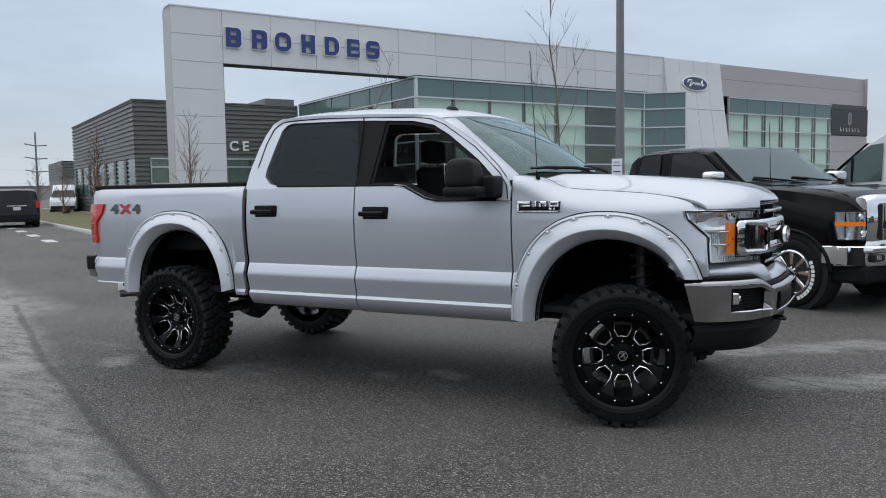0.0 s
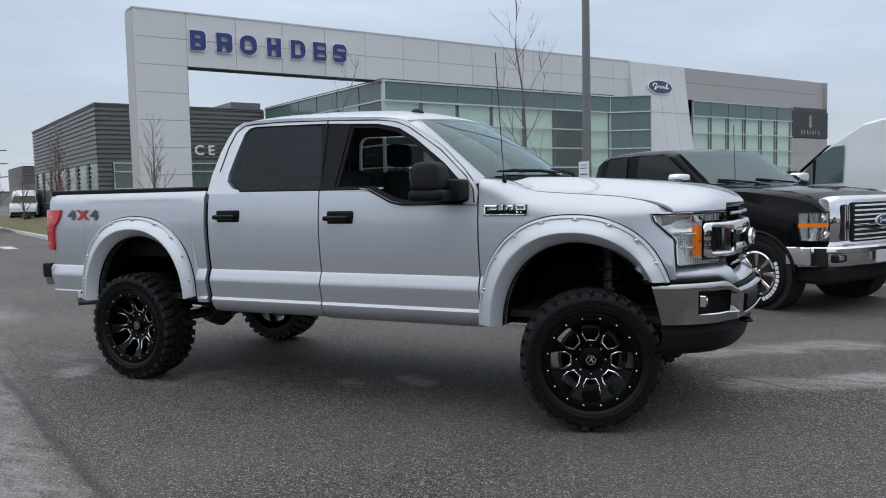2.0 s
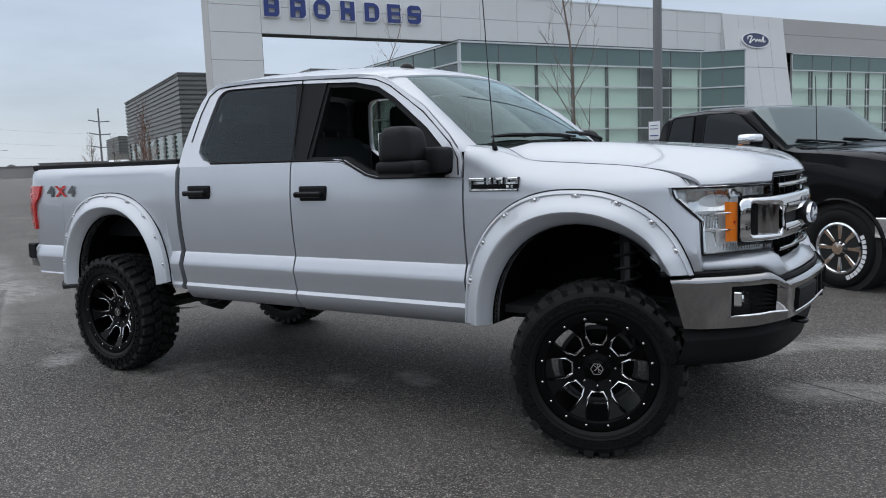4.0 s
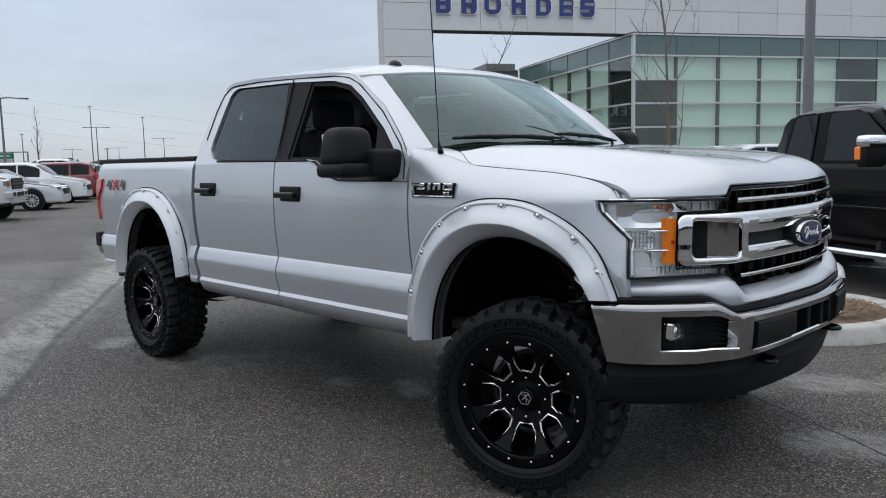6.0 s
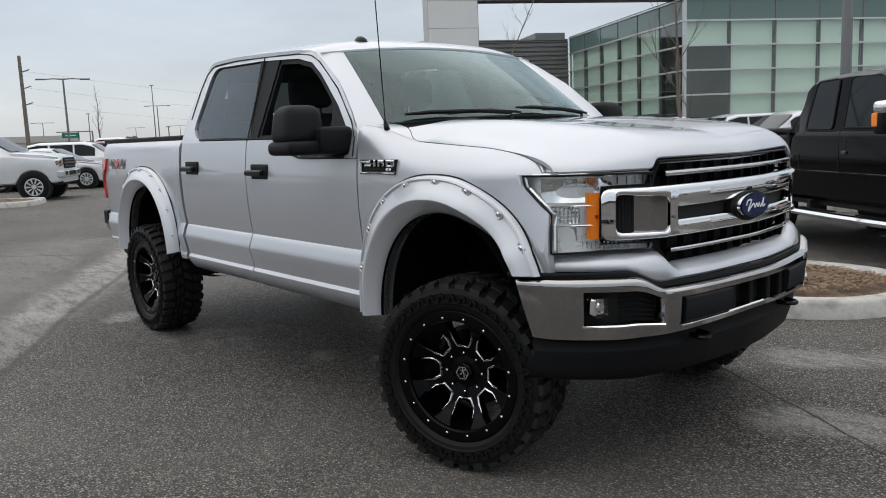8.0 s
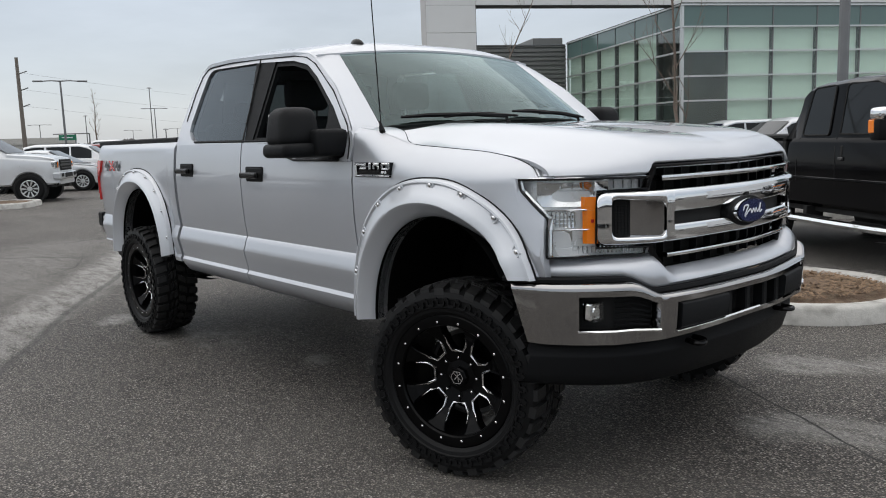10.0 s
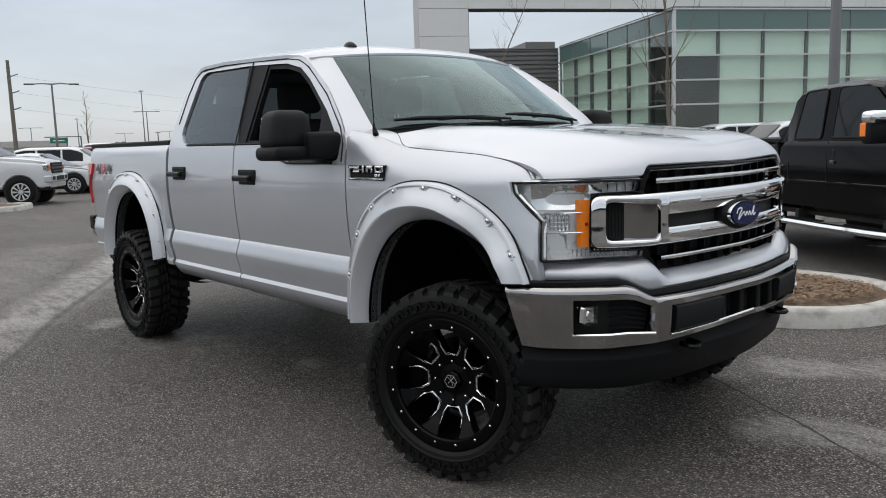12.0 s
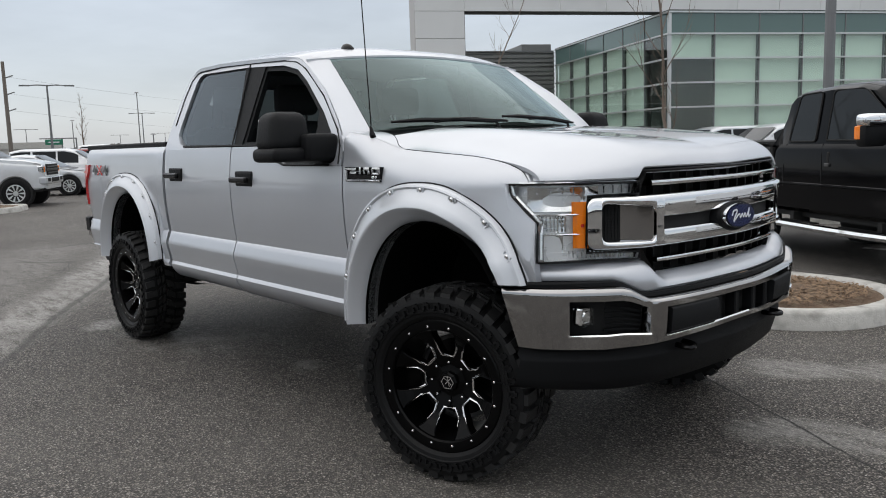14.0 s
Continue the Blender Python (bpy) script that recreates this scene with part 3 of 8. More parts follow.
# the ribbed service building behind
service = thing("service_building", FAC, "dark grey ribbed metal service building with a flat roof", "building")


def ribbed(x0, x1, z0, z1, pitch=0.29, d=0.09):
    """Horizontal ribs, face towards -y."""
    bm = bmesh.new()
    prof = []
    z = z0
    while z < z1 - 0.01:
        t = min(pitch, z1 - z)
        prof += [(0.0, z), (0.0, z + 0.55 * t), (d, z + 0.62 * t), (d, z + 0.95 * t)]
        z += t
    a = [bm.verts.new((x0, y, q)) for y, q in prof]
    c = [bm.verts.new((x1, y, q)) for y, q in prof]
    for i in range(len(a) - 1):
        bm.faces.new((a[i], c[i], c[i + 1], a[i + 1]))
    return bm


SX, SD, ST = -1.02, 15.0, 7.3
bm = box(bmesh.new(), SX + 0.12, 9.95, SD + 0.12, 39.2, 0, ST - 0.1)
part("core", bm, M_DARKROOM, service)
part("cladding", ribbed(SX, 9.95, 3.72, ST), M_CORR, service).location.y = SD
o = part("cladding", ribbed(0, 24.2, 3.72, ST), M_CORR, service)
o.matrix_basis = Matrix.Translation((SX, 39.2, 0)) @ Matrix.Rotation(radians(-90), 4, "Z")
o = part("cladding", ribbed(0, 24.2, 0, 1.35), M_CORR, service)
o.matrix_basis = Matrix.Translation((SX, 39.2, 0)) @ Matrix.Rotation(radians(-90), 4, "Z")
part("parapet", box(boxed(SX - 0.04, 9.9, SD - 0.03, SD + 0.3, ST, ST + 0.07), SX - 0.04, SX + 0.3, SD + 0.3, 39.25, ST, ST + 0.07), M_POLE, service)
part("roof_unit", boxed(7.8, 9.9, SD + 0.5, SD + 4, ST, ST + 0.55, bevel=0.02), M_CORR, service)
for k in range(7):
    z0 = 39.2 - 3.45 * k
    o = part("pier", ribbed(0, 0.9 if k else 1.2, 1.35, 3.72), M_CORR, service)
    o.matrix_basis = Matrix.Translation((SX, z0, 0)) @ Matrix.Rotation(radians(-90), 4, "Z")
    part("window", boxed(SX + 0.09, SX + 0.11, z0 - 3.4, z0 - 0.9, 1.4, 3.7), M_SPANDREL, service)
part("pier", ribbed(SX, -0.15, 0, 3.72), M_CORR, service).location.y = SD
curtain_wall("glass_front", 9.9, service, Matrix.Translation((-0.05, SD + 0.02, 0)), 1.65, (3.68, 3.15, 2.1, 1.05, 0.1), {}, 0)
for ch, x in zip("SERVICE", (1.55, 2.2, 2.95, 3.75, 4.5, 5.3, 6.1)):
    lettering("letter", ch, 0.90, 0.05, M_WHITE, service, Matrix.Translation((x, SD - 0.07, 4.50)) @ Matrix.Rotation(radians(90), 4, "X"), "white raised sign letter", 0.02)

# the lower store at the far end
store = thing("storage_building", FAC, "low grey masonry store with a ribbed upper band", "building")
part("wall", boxed(-0.15, 6, 52.0, 63, 0, 3.2), M_CMU, store)
part("cladding", ribbed(-0.17, 6, 3.2, 5.0), M_CORR, store).location.y = 51.95
o = part("cladding", ribbed(0, 11, 3.2, 5.0), M_CORR, store)
o.matrix_basis = Matrix.Translation((-0.2, 63, 0)) @ Matrix.Rotation(radians(-90), 4, "Z")
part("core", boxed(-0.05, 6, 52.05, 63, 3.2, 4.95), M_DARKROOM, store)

# ---- the silver pickup ----
M_SILVER = mat("silver metallic paint", (0.51, 0.53, 0.565), 0.42, 0.60, vary=0.05, scale=900, coat=1.0, dirt=(0.40, 0.405, 0.41), dirt_amount=0.2, dirt_scale=1.3)
M_FLARE = mat("silver flare paint", (0.59, 0.61, 0.64), 0.44, 0.45, vary=0.04, scale=700, coat=0.8)
M_CHROME = mat("chrome", (0.80, 0.81, 0.82), 0.05, 1.0, vary=0.02)
M_BUMPER = mat("dusty chrome bumper", (0.40, 0.395, 0.395), 0.06, 1.0, vary=0.05, scale=4, dirt=(0.27, 0.265, 0.255), dirt_amount=0.35, dirt_scale=2.5)
M_PLASTIC = mat("black textured plastic", (0.0065, 0.007, 0.0078), 0.55, spec=0.15, vary=0.15, scale=200, bump=0.15, bump_scale=600)
M_GLOSSBLK = mat("gloss black paint", (0.0015, 0.0015, 0.0018), 0.22, vary=0.1, spec=0.25, coat=0.0)
# paler than the sidewall rubber: light caught by the lugs, put into the colour
M_TREAD = mat("worn tread rubber with painted light", (0.0125, 0.0127, 0.013), 0.5, vary=0.3, scale=30, bump=0.15, bump_scale=180, spec=0.3, dirt=(0.032, 0.031, 0.029), dirt_amount=0.5, dirt_scale=9)
M_RUBBER = mat("black tyre rubber", (0.0065, 0.0066, 0.007), 0.5, vary=0.25, scale=20, bump=0.1, bump_scale=200, spec=0.16, dirt=(0.009, 0.009, 0.0085), dirt_amount=0.4, dirt_scale=6)
M_RIM = mat("satin black wheel paint", (0.0013, 0.0013, 0.0015), 0.33, vary=0.1, spec=0.13)
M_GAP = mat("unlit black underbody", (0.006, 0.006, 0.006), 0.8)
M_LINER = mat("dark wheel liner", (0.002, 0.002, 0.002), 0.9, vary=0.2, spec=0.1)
M_RIVET = mat("bright steel", (0.75, 0.75, 0.75), 0.22, 1.0, vary=0.03)
M_TINT = glass_mat("privacy glass", (0.20, 0.22, 0.225), 0.0, 1.42, (0.72, 0.82, 0.90))
M_WIND = glass_mat("windscreen glass", (0.30, 0.43, 0.41), 0.0, 1.75, (0.80, 0.97, 0.97))
M_LENS = glass_mat("clear lamp lens", (0.92, 0.93, 0.93), 0.0, 1.4)
M_REFLECT = mat("lamp reflector", (0.72, 0.73, 0.74), 0.10, 1.0, vary=0.12, scale=45, bump=0.10, bump_scale=16)
M_AMBER = mat("amber lamp plastic", (1.0, 0.235, 0.008), 0.22, vary=0.08, scale=60, coat=0.4)
M_RED = mat("red lamp plastic", (0.55, 0.016, 0.014), 0.15, vary=0.15, scale=30, coat=0.6)
M_REDHI = mat("bright red lamp bar", (0.75, 0.12, 0.08), 0.25, vary=0.05)
M_SEAT = mat("charcoal seat cloth", (0.03, 0.03, 0.032), 0.9, vary=0.2, scale=40)
M_GREYTXT = mat("grey decal", (0.09, 0.095, 0.10), 0.4)
M_STEEL = mat("dull steel", (0.10, 0.10, 0.10), 0.5, 0.8, vary=0.2)


def lerp_table(table, x):
    return float(np.interp(x, [p[0] for p in table], [p[1] for p in table]))


def sheet(bm, rows, flip=False):
    """A surface through rows of points."""
    vs = [[bm.verts.new(p) for p in r] for r in rows]
    for a, b in zip(vs, vs[1:]):
        for i in range(len(a) - 1):
            f = (a[i], a[i + 1], b[i + 1], b[i])
            bm.faces.new(f[::-1] if flip else f)
    return vs


def lipped(rows, depth, inward):
    """A panel with a turned-in lip all round, so that the gaps between panels read as gaps."""
    bm = bmesh.new()
    vs = sheet(bm, rows)
    edge = vs[0] + [r[-1] for r in vs[1:]] + vs[-1][-2::-1] + [r[0] for r in vs[-2:0:-1]]
    low = [bm.verts.new(v.co + Vector(inward) * depth) for v in edge]
    for i in range(len(edge)):
        j = (i + 1) % len(edge)
        bm.faces.new((edge[i], edge[j], low[j], low[i]))
    bmesh.ops.recalc_face_normals(bm, faces=bm.faces)
    return bm


def shade(ob, angle=32):
    """Smooth shading with sharp edges past an angle."""
    me = ob.data
    bm = bmesh.new()
    bm.from_mesh(me)
    for e in bm.edges:
        e.smooth = len(e.link_faces) == 2 and e.calc_face_angle(0) < radians(angle)
    for f in bm.faces:
        f.smooth = True
    bm.to_mesh(me)
    bm.free()
    return ob


def fill_holes(outer, holes, place):
    """A flat plate with holes, its outline in two dimensions, laid out by place()."""
    from mathutils.geometry import tessellate_polygon
    loops = [[Vector((*p, 0)) for p in l] for l in [outer, *holes]]
    flatp = [p for l in loops for p in l]
    bm = bmesh.new()
    vs = [bm.verts.new(place(p.x, p.y)) for p in flatp]
    for t in tessellate_polygon(loops):
        try:
            bm.faces.new([vs[i] for i in t])
        except ValueError:
            pass
    bmesh.ops.recalc_face_normals(bm, faces=bm.faces)
    return bm, vs


def band(bm, pts, inward):
    """A strip standing on a closed line."""
    a = [bm.verts.new(p) for p in pts]
    b = [bm.verts.new(Vector(p) + Vector(inward)) for p in pts]
    for i in range(len(a)):
        j = (i + 1) % len(a)
        bm.faces.new((a[i], a[j], b[j], b[i]))


# the wheel: axle along y, outer face towards -y
def build_wheel(name, parent, m, R=0.413, W=0.138, rr=0.281, dish=0.062):
    rim = bmesh.new()
    seg = 64

    def revolve(bm, prof, n=seg):
        rings = [[bm.verts.new((r * math.cos(2 * math.pi * k / n), y, r * math.sin(2 * math.pi * k / n))) for k in range(n)] for r, y in prof]
        for a, b in zip(rings, rings[1:]):
            for k in range(n):
                bm.faces.new((a[k], a[(k + 1) % n], b[(k + 1) % n], b[k]))
        return rings

    f = -W
    revolve(rim, [(rr + 0.004, f + 0.03), (rr + 0.008, f + 0.008), (rr, f + 0.002), (rr - 0.012, f + 0.001), (rr - 0.038, f + 0.004), (rr - 0.044, f + 0.012), (rr - 0.046, f + dish + 0.03), (rr - 0.05, 0.12)])
    rings = revolve(rim, [(0.17, f + dish + 0.11), (0.0001, f + dish + 0.11)])
    ob = shade(part(name, rim, M_RIM, parent, "gloss black alloy wheel with riveted rim and milled spoke edges"))
    ob.matrix_basis = m
    tyre = bmesh.new()
    revolve(tyre, [(rr - 0.004, f + 0.03), (rr + 0.006, f + 0.004), (rr + 0.02, f - 0.008), (rr + 0.034, f - 0.011), (rr + 0.038, f - 0.016), (rr + 0.044, f - 0.016), (rr + 0.048, f - 0.012), (rr + 0.08, f - 0.016), (R - 0.062, f - 0.012), (R - 0.055, f - 0.016), (R - 0.03, f - 0.008), (R - 0.02, f + 0.012), (R - 0.017, 0), (R - 0.02, W - 0.012), (R - 0.04, W + 0.01), (R - 0.09, W + 0.012), (rr + 0.01, W)], 96)
    pit = 42
    for k in range(pit):
        a0 = 2 * math.pi * k / pit
        w = 2 * math.pi / pit
        # the stepped ridge on the sidewall
        for e, (ra, rb, aa, ab) in enumerate(((R - 0.082, R - 0.058, 0.08, 0.2), (R - 0.064, R - 0.05, 0.2, 0.5), (R - 0.082, R - 0.058, 0.5, 0.62), (R - 0.088, R - 0.078, 0.62, 1.08))):
            vs = []
            for y in (f - 0.010, f - 0.0235):
                for r, a in ((ra, aa), (ra, ab), (rb, ab), (rb, aa)):
                    an = a0 + a * w
                    vs.append(tyre.verts.new((r * math.cos(an), y, r * math.sin(an))))
            tyre.faces.new([vs[i] for i in (4, 5, 6, 7)])
            for i in range(4):
                j = (i + 1) % 4
                tyre.faces.new((vs[i], vs[j], vs[4 + j], vs[4 + i]))
    bmesh.ops.recalc_face_normals(tyre, faces=tyre.faces)
    shade(part("tyre", tyre, M_RUBBER, ob, "chunky all-terrain tyre"), 28)
    # the lugs: two rows of shoulder blocks, two rows of stepped middle blocks
    tread = bmesh.new()
    count = 34
    w = 2 * math.pi / count

    def lug(a0, y0, y1, wa, skew, r0, r1, tip=0.0):
        vs = []
        for r in (r0, r1):
            for y, e in ((y0, -1), (y1, 1)):
                for t in (-1, 1):
                    a = a0 + skew * e + t * wa * (1.0 if r == r0 else 0.88)
                    rad = r - (tip if e < 0 else 0)
                    vs.append(tread.verts.new((rad * math.cos(a), y + (0.003 * -e if r == r1 else 0), rad * math.sin(a))))
        for q in ((0, 1, 3, 2), (4, 6, 7, 5), (0, 4, 5, 1), (2, 3, 7, 6), (0, 2, 6, 4), (1, 5, 7, 3)):
            tread.faces.new([vs[i] for i in q])

    for k in range(count):
        a0 = k * w
        long = 0.014 if k % 2 else 0.0
        for e, turn in ((1, 0.0), (-1, 0.5)):
            lug(a0 + turn * w, e * (f - 0.008 - long * 0.3), e * (f + 0.056 + long), w * 0.34, 0.08 * w, R - 0.04, R + 0.001, 0.012)
            # a sipe's width parts each middle block in two
            lug(a0 + (0.25 + turn) * w, e * (f + 0.077 + long * 0.5), e * (f + 0.104), w * 0.30, 0.16 * w, R - 0.035, R)
            lug(a0 + (0.40 + turn) * w, e * (f + 0.108), e * -0.005, w * 0.36, 0.12 * w, R - 0.035, R)
    bmesh.ops.recalc_face_normals(tread, faces=tread.faces)
    part("tread", tread, M_TREAD, ob, "dusty black tread blocks, toned paler for caught light")
    # spokes: eight, forked towards the rim
    sy = f + dish
    for k in range(8):
        bm = bmesh.new()
        a = 2 * math.pi * (k + 0.5) / 8

        def at(r, da, y):
            return (r * math.cos(a + da), y, r * math.sin(a + da))

        # the face falls back from the rim towards the hub
        def yy(r):
            return sy + 0.040 * (1 - min(1, max(0.0, r - 0.05) / 0.15)) - 0.035 * max(0, (r - 0.17) / 0.06)

        # a plate between two windows: broad at the hub, waisted, then widening into the barrel
        path = ((0.045, 0.0186), (0.075, 0.031), (0.102, 0.041), (0.1144, 0.0195), (0.132, 0.0150), (0.154, 0.0125), (0.181, 0.0205), (0.205, 0.0275), (0.222, 0.036), (0.238, 0.050))
        ca, sa = math.cos(a), math.sin(a)
        vs = []
        for r, h in path:
            y = yy(r)
            vs.append([bm.verts.new((r * ca - w * sa, q, r * sa + w * ca)) for w, q in ((-h, y + 0.05), (-h, y + 0.004), (-h + 0.004, y), (h - 0.004, y), (h, y + 0.004), (h, y + 0.05))])
        for p, q in zip(vs, vs[1:]):
            for i in range(6):
                j = (i + 1) % 6
                bm.faces.new((p[i], p[j], q[j], q[i]))
        bm.faces.new(vs[0])
        bm.faces.new(vs[-1][::-1])
        bmesh.ops.recalc_face_normals(bm, faces=bm.faces)
        part("spoke", bm, M_RIM, ob)
        # milled edge of the window beside this spoke
        bm = bmesh.new()
        c = 2 * math.pi * k / 8
        cc, ss = math.cos(c), math.sin(c)
        pts = [(r * cc - w * ss, yy(math.hypot(r, w)) - 0.002, r * ss + w * cc) for w, r in ((-0.050, 0.190), (-0.0492, 0.176), (-0.0475, 0.160), (-0.046, 0.148), (-0.027, 0.115), (0.027, 0.115), (0.046, 0.148), (0.0475, 0.160), (0.0492, 0.176), (0.050, 0.190))]
        tube(bm, pts, [0.0003, 0.0010, 0.0028, 0.0050, 0.0060, 0.0060, 0.0050, 0.0028, 0.0010, 0.0003], 5)
        part("milled_edge", bm, M_RIVET, ob, "bright milled edge")
    bm = bmesh.new()
    revolve(bm, [(0.075, sy + 0.07), (0.072, sy + 0.035), (0.045, sy + 0.03), (0.043, sy + 0.012), (0.036, sy + 0.006), (0.0001, sy + 0.006)], 8)
    cap = part("centre_cap", bm, M_RIM, ob)
    bm = bmesh.new()
    for k in range(3):
        a = math.pi * k / 3 + 0.5
        tube(bm, [(-0.018 * math.cos(a) + 0.01 * math.sin(a), sy + 0.003, -0.018 * math.sin(a)), (0.018 * math.cos(a), sy + 0.003, 0.018 * math.sin(a) + 0.01)], 0.003, 4)
    for k in range(6):
        a, b = math.pi * k / 3, math.pi * (k + 1) / 3
        tube(bm, [(0.029 * math.cos(a), sy + 0.004, 0.029 * math.sin(a)), (0.029 * math.cos(b), sy + 0.004, 0.029 * math.sin(b))], 0.0028, 4)
    part("cap_emblem", bm, M_REFLECT, ob, kind="stuff")
    rivet = bmesh.new()
    revolve(rivet, [(0.0062, 0.0), (0.0055, -0.004), (0.003, -0.006), (0.0001, -0.0062)], 8)
    me = bpy.data.meshes.new("rivet")
    rivet.to_mesh(me)
    rivet.free()
    me.materials.append(M_RIVET)
    for k in range(16):
        a = 2 * math.pi * (k + 0.5) / 16
        piece("rivet", me, ob, Matrix.Translation(((rr - 0.025) * math.cos(a), f + 0.002, (rr - 0.025) * math.sin(a))))
    for k in range(8):
        a = 2 * math.pi * k / 8
        piece("wheel_nut", me, ob, Matrix.Translation((0.085 * math.cos(a), sy + 0.02, 0.085 * math.sin(a))))
    bm = bmesh.new()
    revolve(bm, [(0.19, 0.02), (0.19, 0.045), (0.05, 0.045)], 32)
    part("brake_disc", bm, M_STEEL, ob)
    return ob


truck = thing("pickup_truck", Matrix(), "silver lifted crew-cab pickup truck with black wheels and bolted flares", "truck")

# half width of the lower body by height
SIDE = [(0.58, 0.885), (0.62, 0.945), (0.66, 0.972), (0.688, 0.980), (0.712, 0.966), (0.818, 0.990), (0.834, 0.991), (0.902, 0.968), (0.914, 0.960), (1.0, 0.972), (1.12, 0.981), (1.25, 0.983), (1.36, 0.974), (1.42, 0.966), (1.47, 0.957), (1.52, 0.945)]
RAIL = 1.505


def half(z):
    return lerp_table(SIDE, z)


def gy(z):
    return 0.958 - 0.345 * (z - 1.45)


def arch(x, cx, hw, apex, base, n=2.4):
    d = abs(x - cx) / hw
    return base + (apex - base) * (1 - d ** n) ** (1 / n) if d < 1 else 0.0


F_ARCH = (-0.105, 0.565, 1.275, 0.62)
R_ARCH = (-3.605, 0.585, 1.285, 0.64)
ZS = [0.58, 0.62, 0.66, 0.688, 0.7, 0.712, 0.76, 0.818, 0.826, 0.834, 0.87, 0.902, 0.908, 0.914, 0.96, 1.0, 1.06, 1.12, 1.18, 1.25, 1.3, 1.36, 1.42, 1.47, 1.52]


def side_panel(name, x0, x1, bottom, top, sgn, yfun, step=0.03, mat_=None):
    xs = np.linspace(x0, x1, max(2, int((x1 - x0) / step) + 1))
    rows = []
    for x in xs:
        b, t = bottom(x), top(x)
        zs = [min(max(z, b), t) for z in ZS if True]
        zs = [b + (t - b) * k / 30 for k in range(31)] if b > 0.75 else [z for z in np.interp(np.linspace(0, 1, 31), np.linspace(0, 1, len(ZS)), [min(max(z, b), t) for z in ZS])]
        rows.append([(x, sgn * yfun(x, z), z) for z in zs])
    ob = part(name, lipped(rows, 0.03, (0, -sgn, 0)), mat_ or M_SILVER, truck)
    bpy_me = ob.data
    bm = bmesh.new()
    bm.from_mesh(bpy_me)
    bmesh.ops.remove_doubles(bm, verts=bm.verts, dist=0.0004)
    bmesh.ops.recalc_face_normals(bm, faces=bm.faces)
    bm.to_mesh(bpy_me)
    bm.free()
    return shade(ob, 22)


def rounded(table, n=10):
    """A table made smooth between its entries."""
    return [(p.x, p.y) for p in smooth_line([(x, v, 0) for x, v in table], n)]


# plan of the nose, edge and middle heights of the bonnet before its front rolls down
NOSE = [(0.0, 0.735), (0.3, 0.727), (0.5, 0.705), (0.62, 0.668), (0.745, 0.578), (0.85, 0.462), (0.905, 0.335), (0.93, 0.25)]
_pts = smooth_line([(y, x, 0) for y, x in NOSE], 12)
HOODE = rounded([(-0.76, 1.520), (-0.67, 1.512), (-0.58, 1.497), (-0.50, 1.471), (-0.43, 1.445), (-0.35, 1.427), (-0.119, 1.409), (0.092, 1.393), (0.284, 1.372), (0.394, 1.360), (0.50, 1.348)])
HOODC = rounded([(-0.76, 1.528), (-0.6, 1.527), (-0.2, 1.513), (0.16, 1.484), (0.5, 1.447), (0.75, 1.417)])
ROLL = rounded([(0.0, 0.0), (0.012, 0.30), (0.03, 0.52), (0.06, 0.71), (0.11, 0.87), (0.18, 0.96), (0.28, 1.0), (0.4, 1.0)], 4)


def drawn_in(y):
    """The driver's side of the nose sits a little further back."""
    k = min(1.0, max(0.0, y / 0.55))
    return 0.052 * k * k * (3 - 2 * k)


def nose(y):
    return float(np.interp(abs(y), [p.x for p in _pts], [p.y for p in _pts])) - drawn_in(y)


def nose_y(x):
    return float(np.interp(-x, [-p.y for p in _pts], [p.x for p in _pts]))


def hood_z(x, y):
    c, e = lerp_table(HOODC, x), lerp_table(HOODE, x)
    t = max(0.0, min(1.0, (0.866 - abs(y)) / 0.36))
    s = t * t * (3 - 2 * t)
    z = e + (c - e) * (0.35 * t + 0.65 * s) - 0.012 * max(0, 1 - abs(y) / 0.42) ** 1.5
    return 1.297 + (z - 1.297) * lerp_table(ROLL, max(0.0, nose(y) - x))


def pull_in(x, z):
    """How far the wing draws in towards the lamp."""
    d = max(0.0, x - 0.10)
    p = 1.3 * d * d if x < 0.30 else 0.052 + 0.50 * (x - 0.30)
    return p * (0.42 + 0.58 * min(1, max(0, (z - 1.0) / 0.25)))


def wing_top(x):
    """Plan line of the wing's upper edge."""
    return min(lerp_table([(-0.70, 0.930), (-0.60, 0.915), (-0.50, 0.885), (-0.42, 0.866), (-0.35, 0.862)], x), nose_y(x))


def fender_y(x, z):
    t = hood_z(x, 0.862)
    zs = lerp_table([(-0.70, 1.42), (-0.45, 1.29), (-0.2, 1.26)], x)
    y = half(min(z, zs)) - pull_in(x, min(z, zs))
    if z > zs:
        f = min(1.0, (z - zs) / max(0.03, t - zs))
        y += (wing_top(x) - y) * f ** lerp_table([(-0.70, 5.0), (-0.45, 3.2), (-0.2, 2.4)], x)
    return y


def bed_y(x, z):
    y = half(z) if z < 1.42 else half(1.42) - 0.06 * ((z - 1.42) / 0.09) ** 2
    return y - max(0, -4.50 - x) ** 1.6


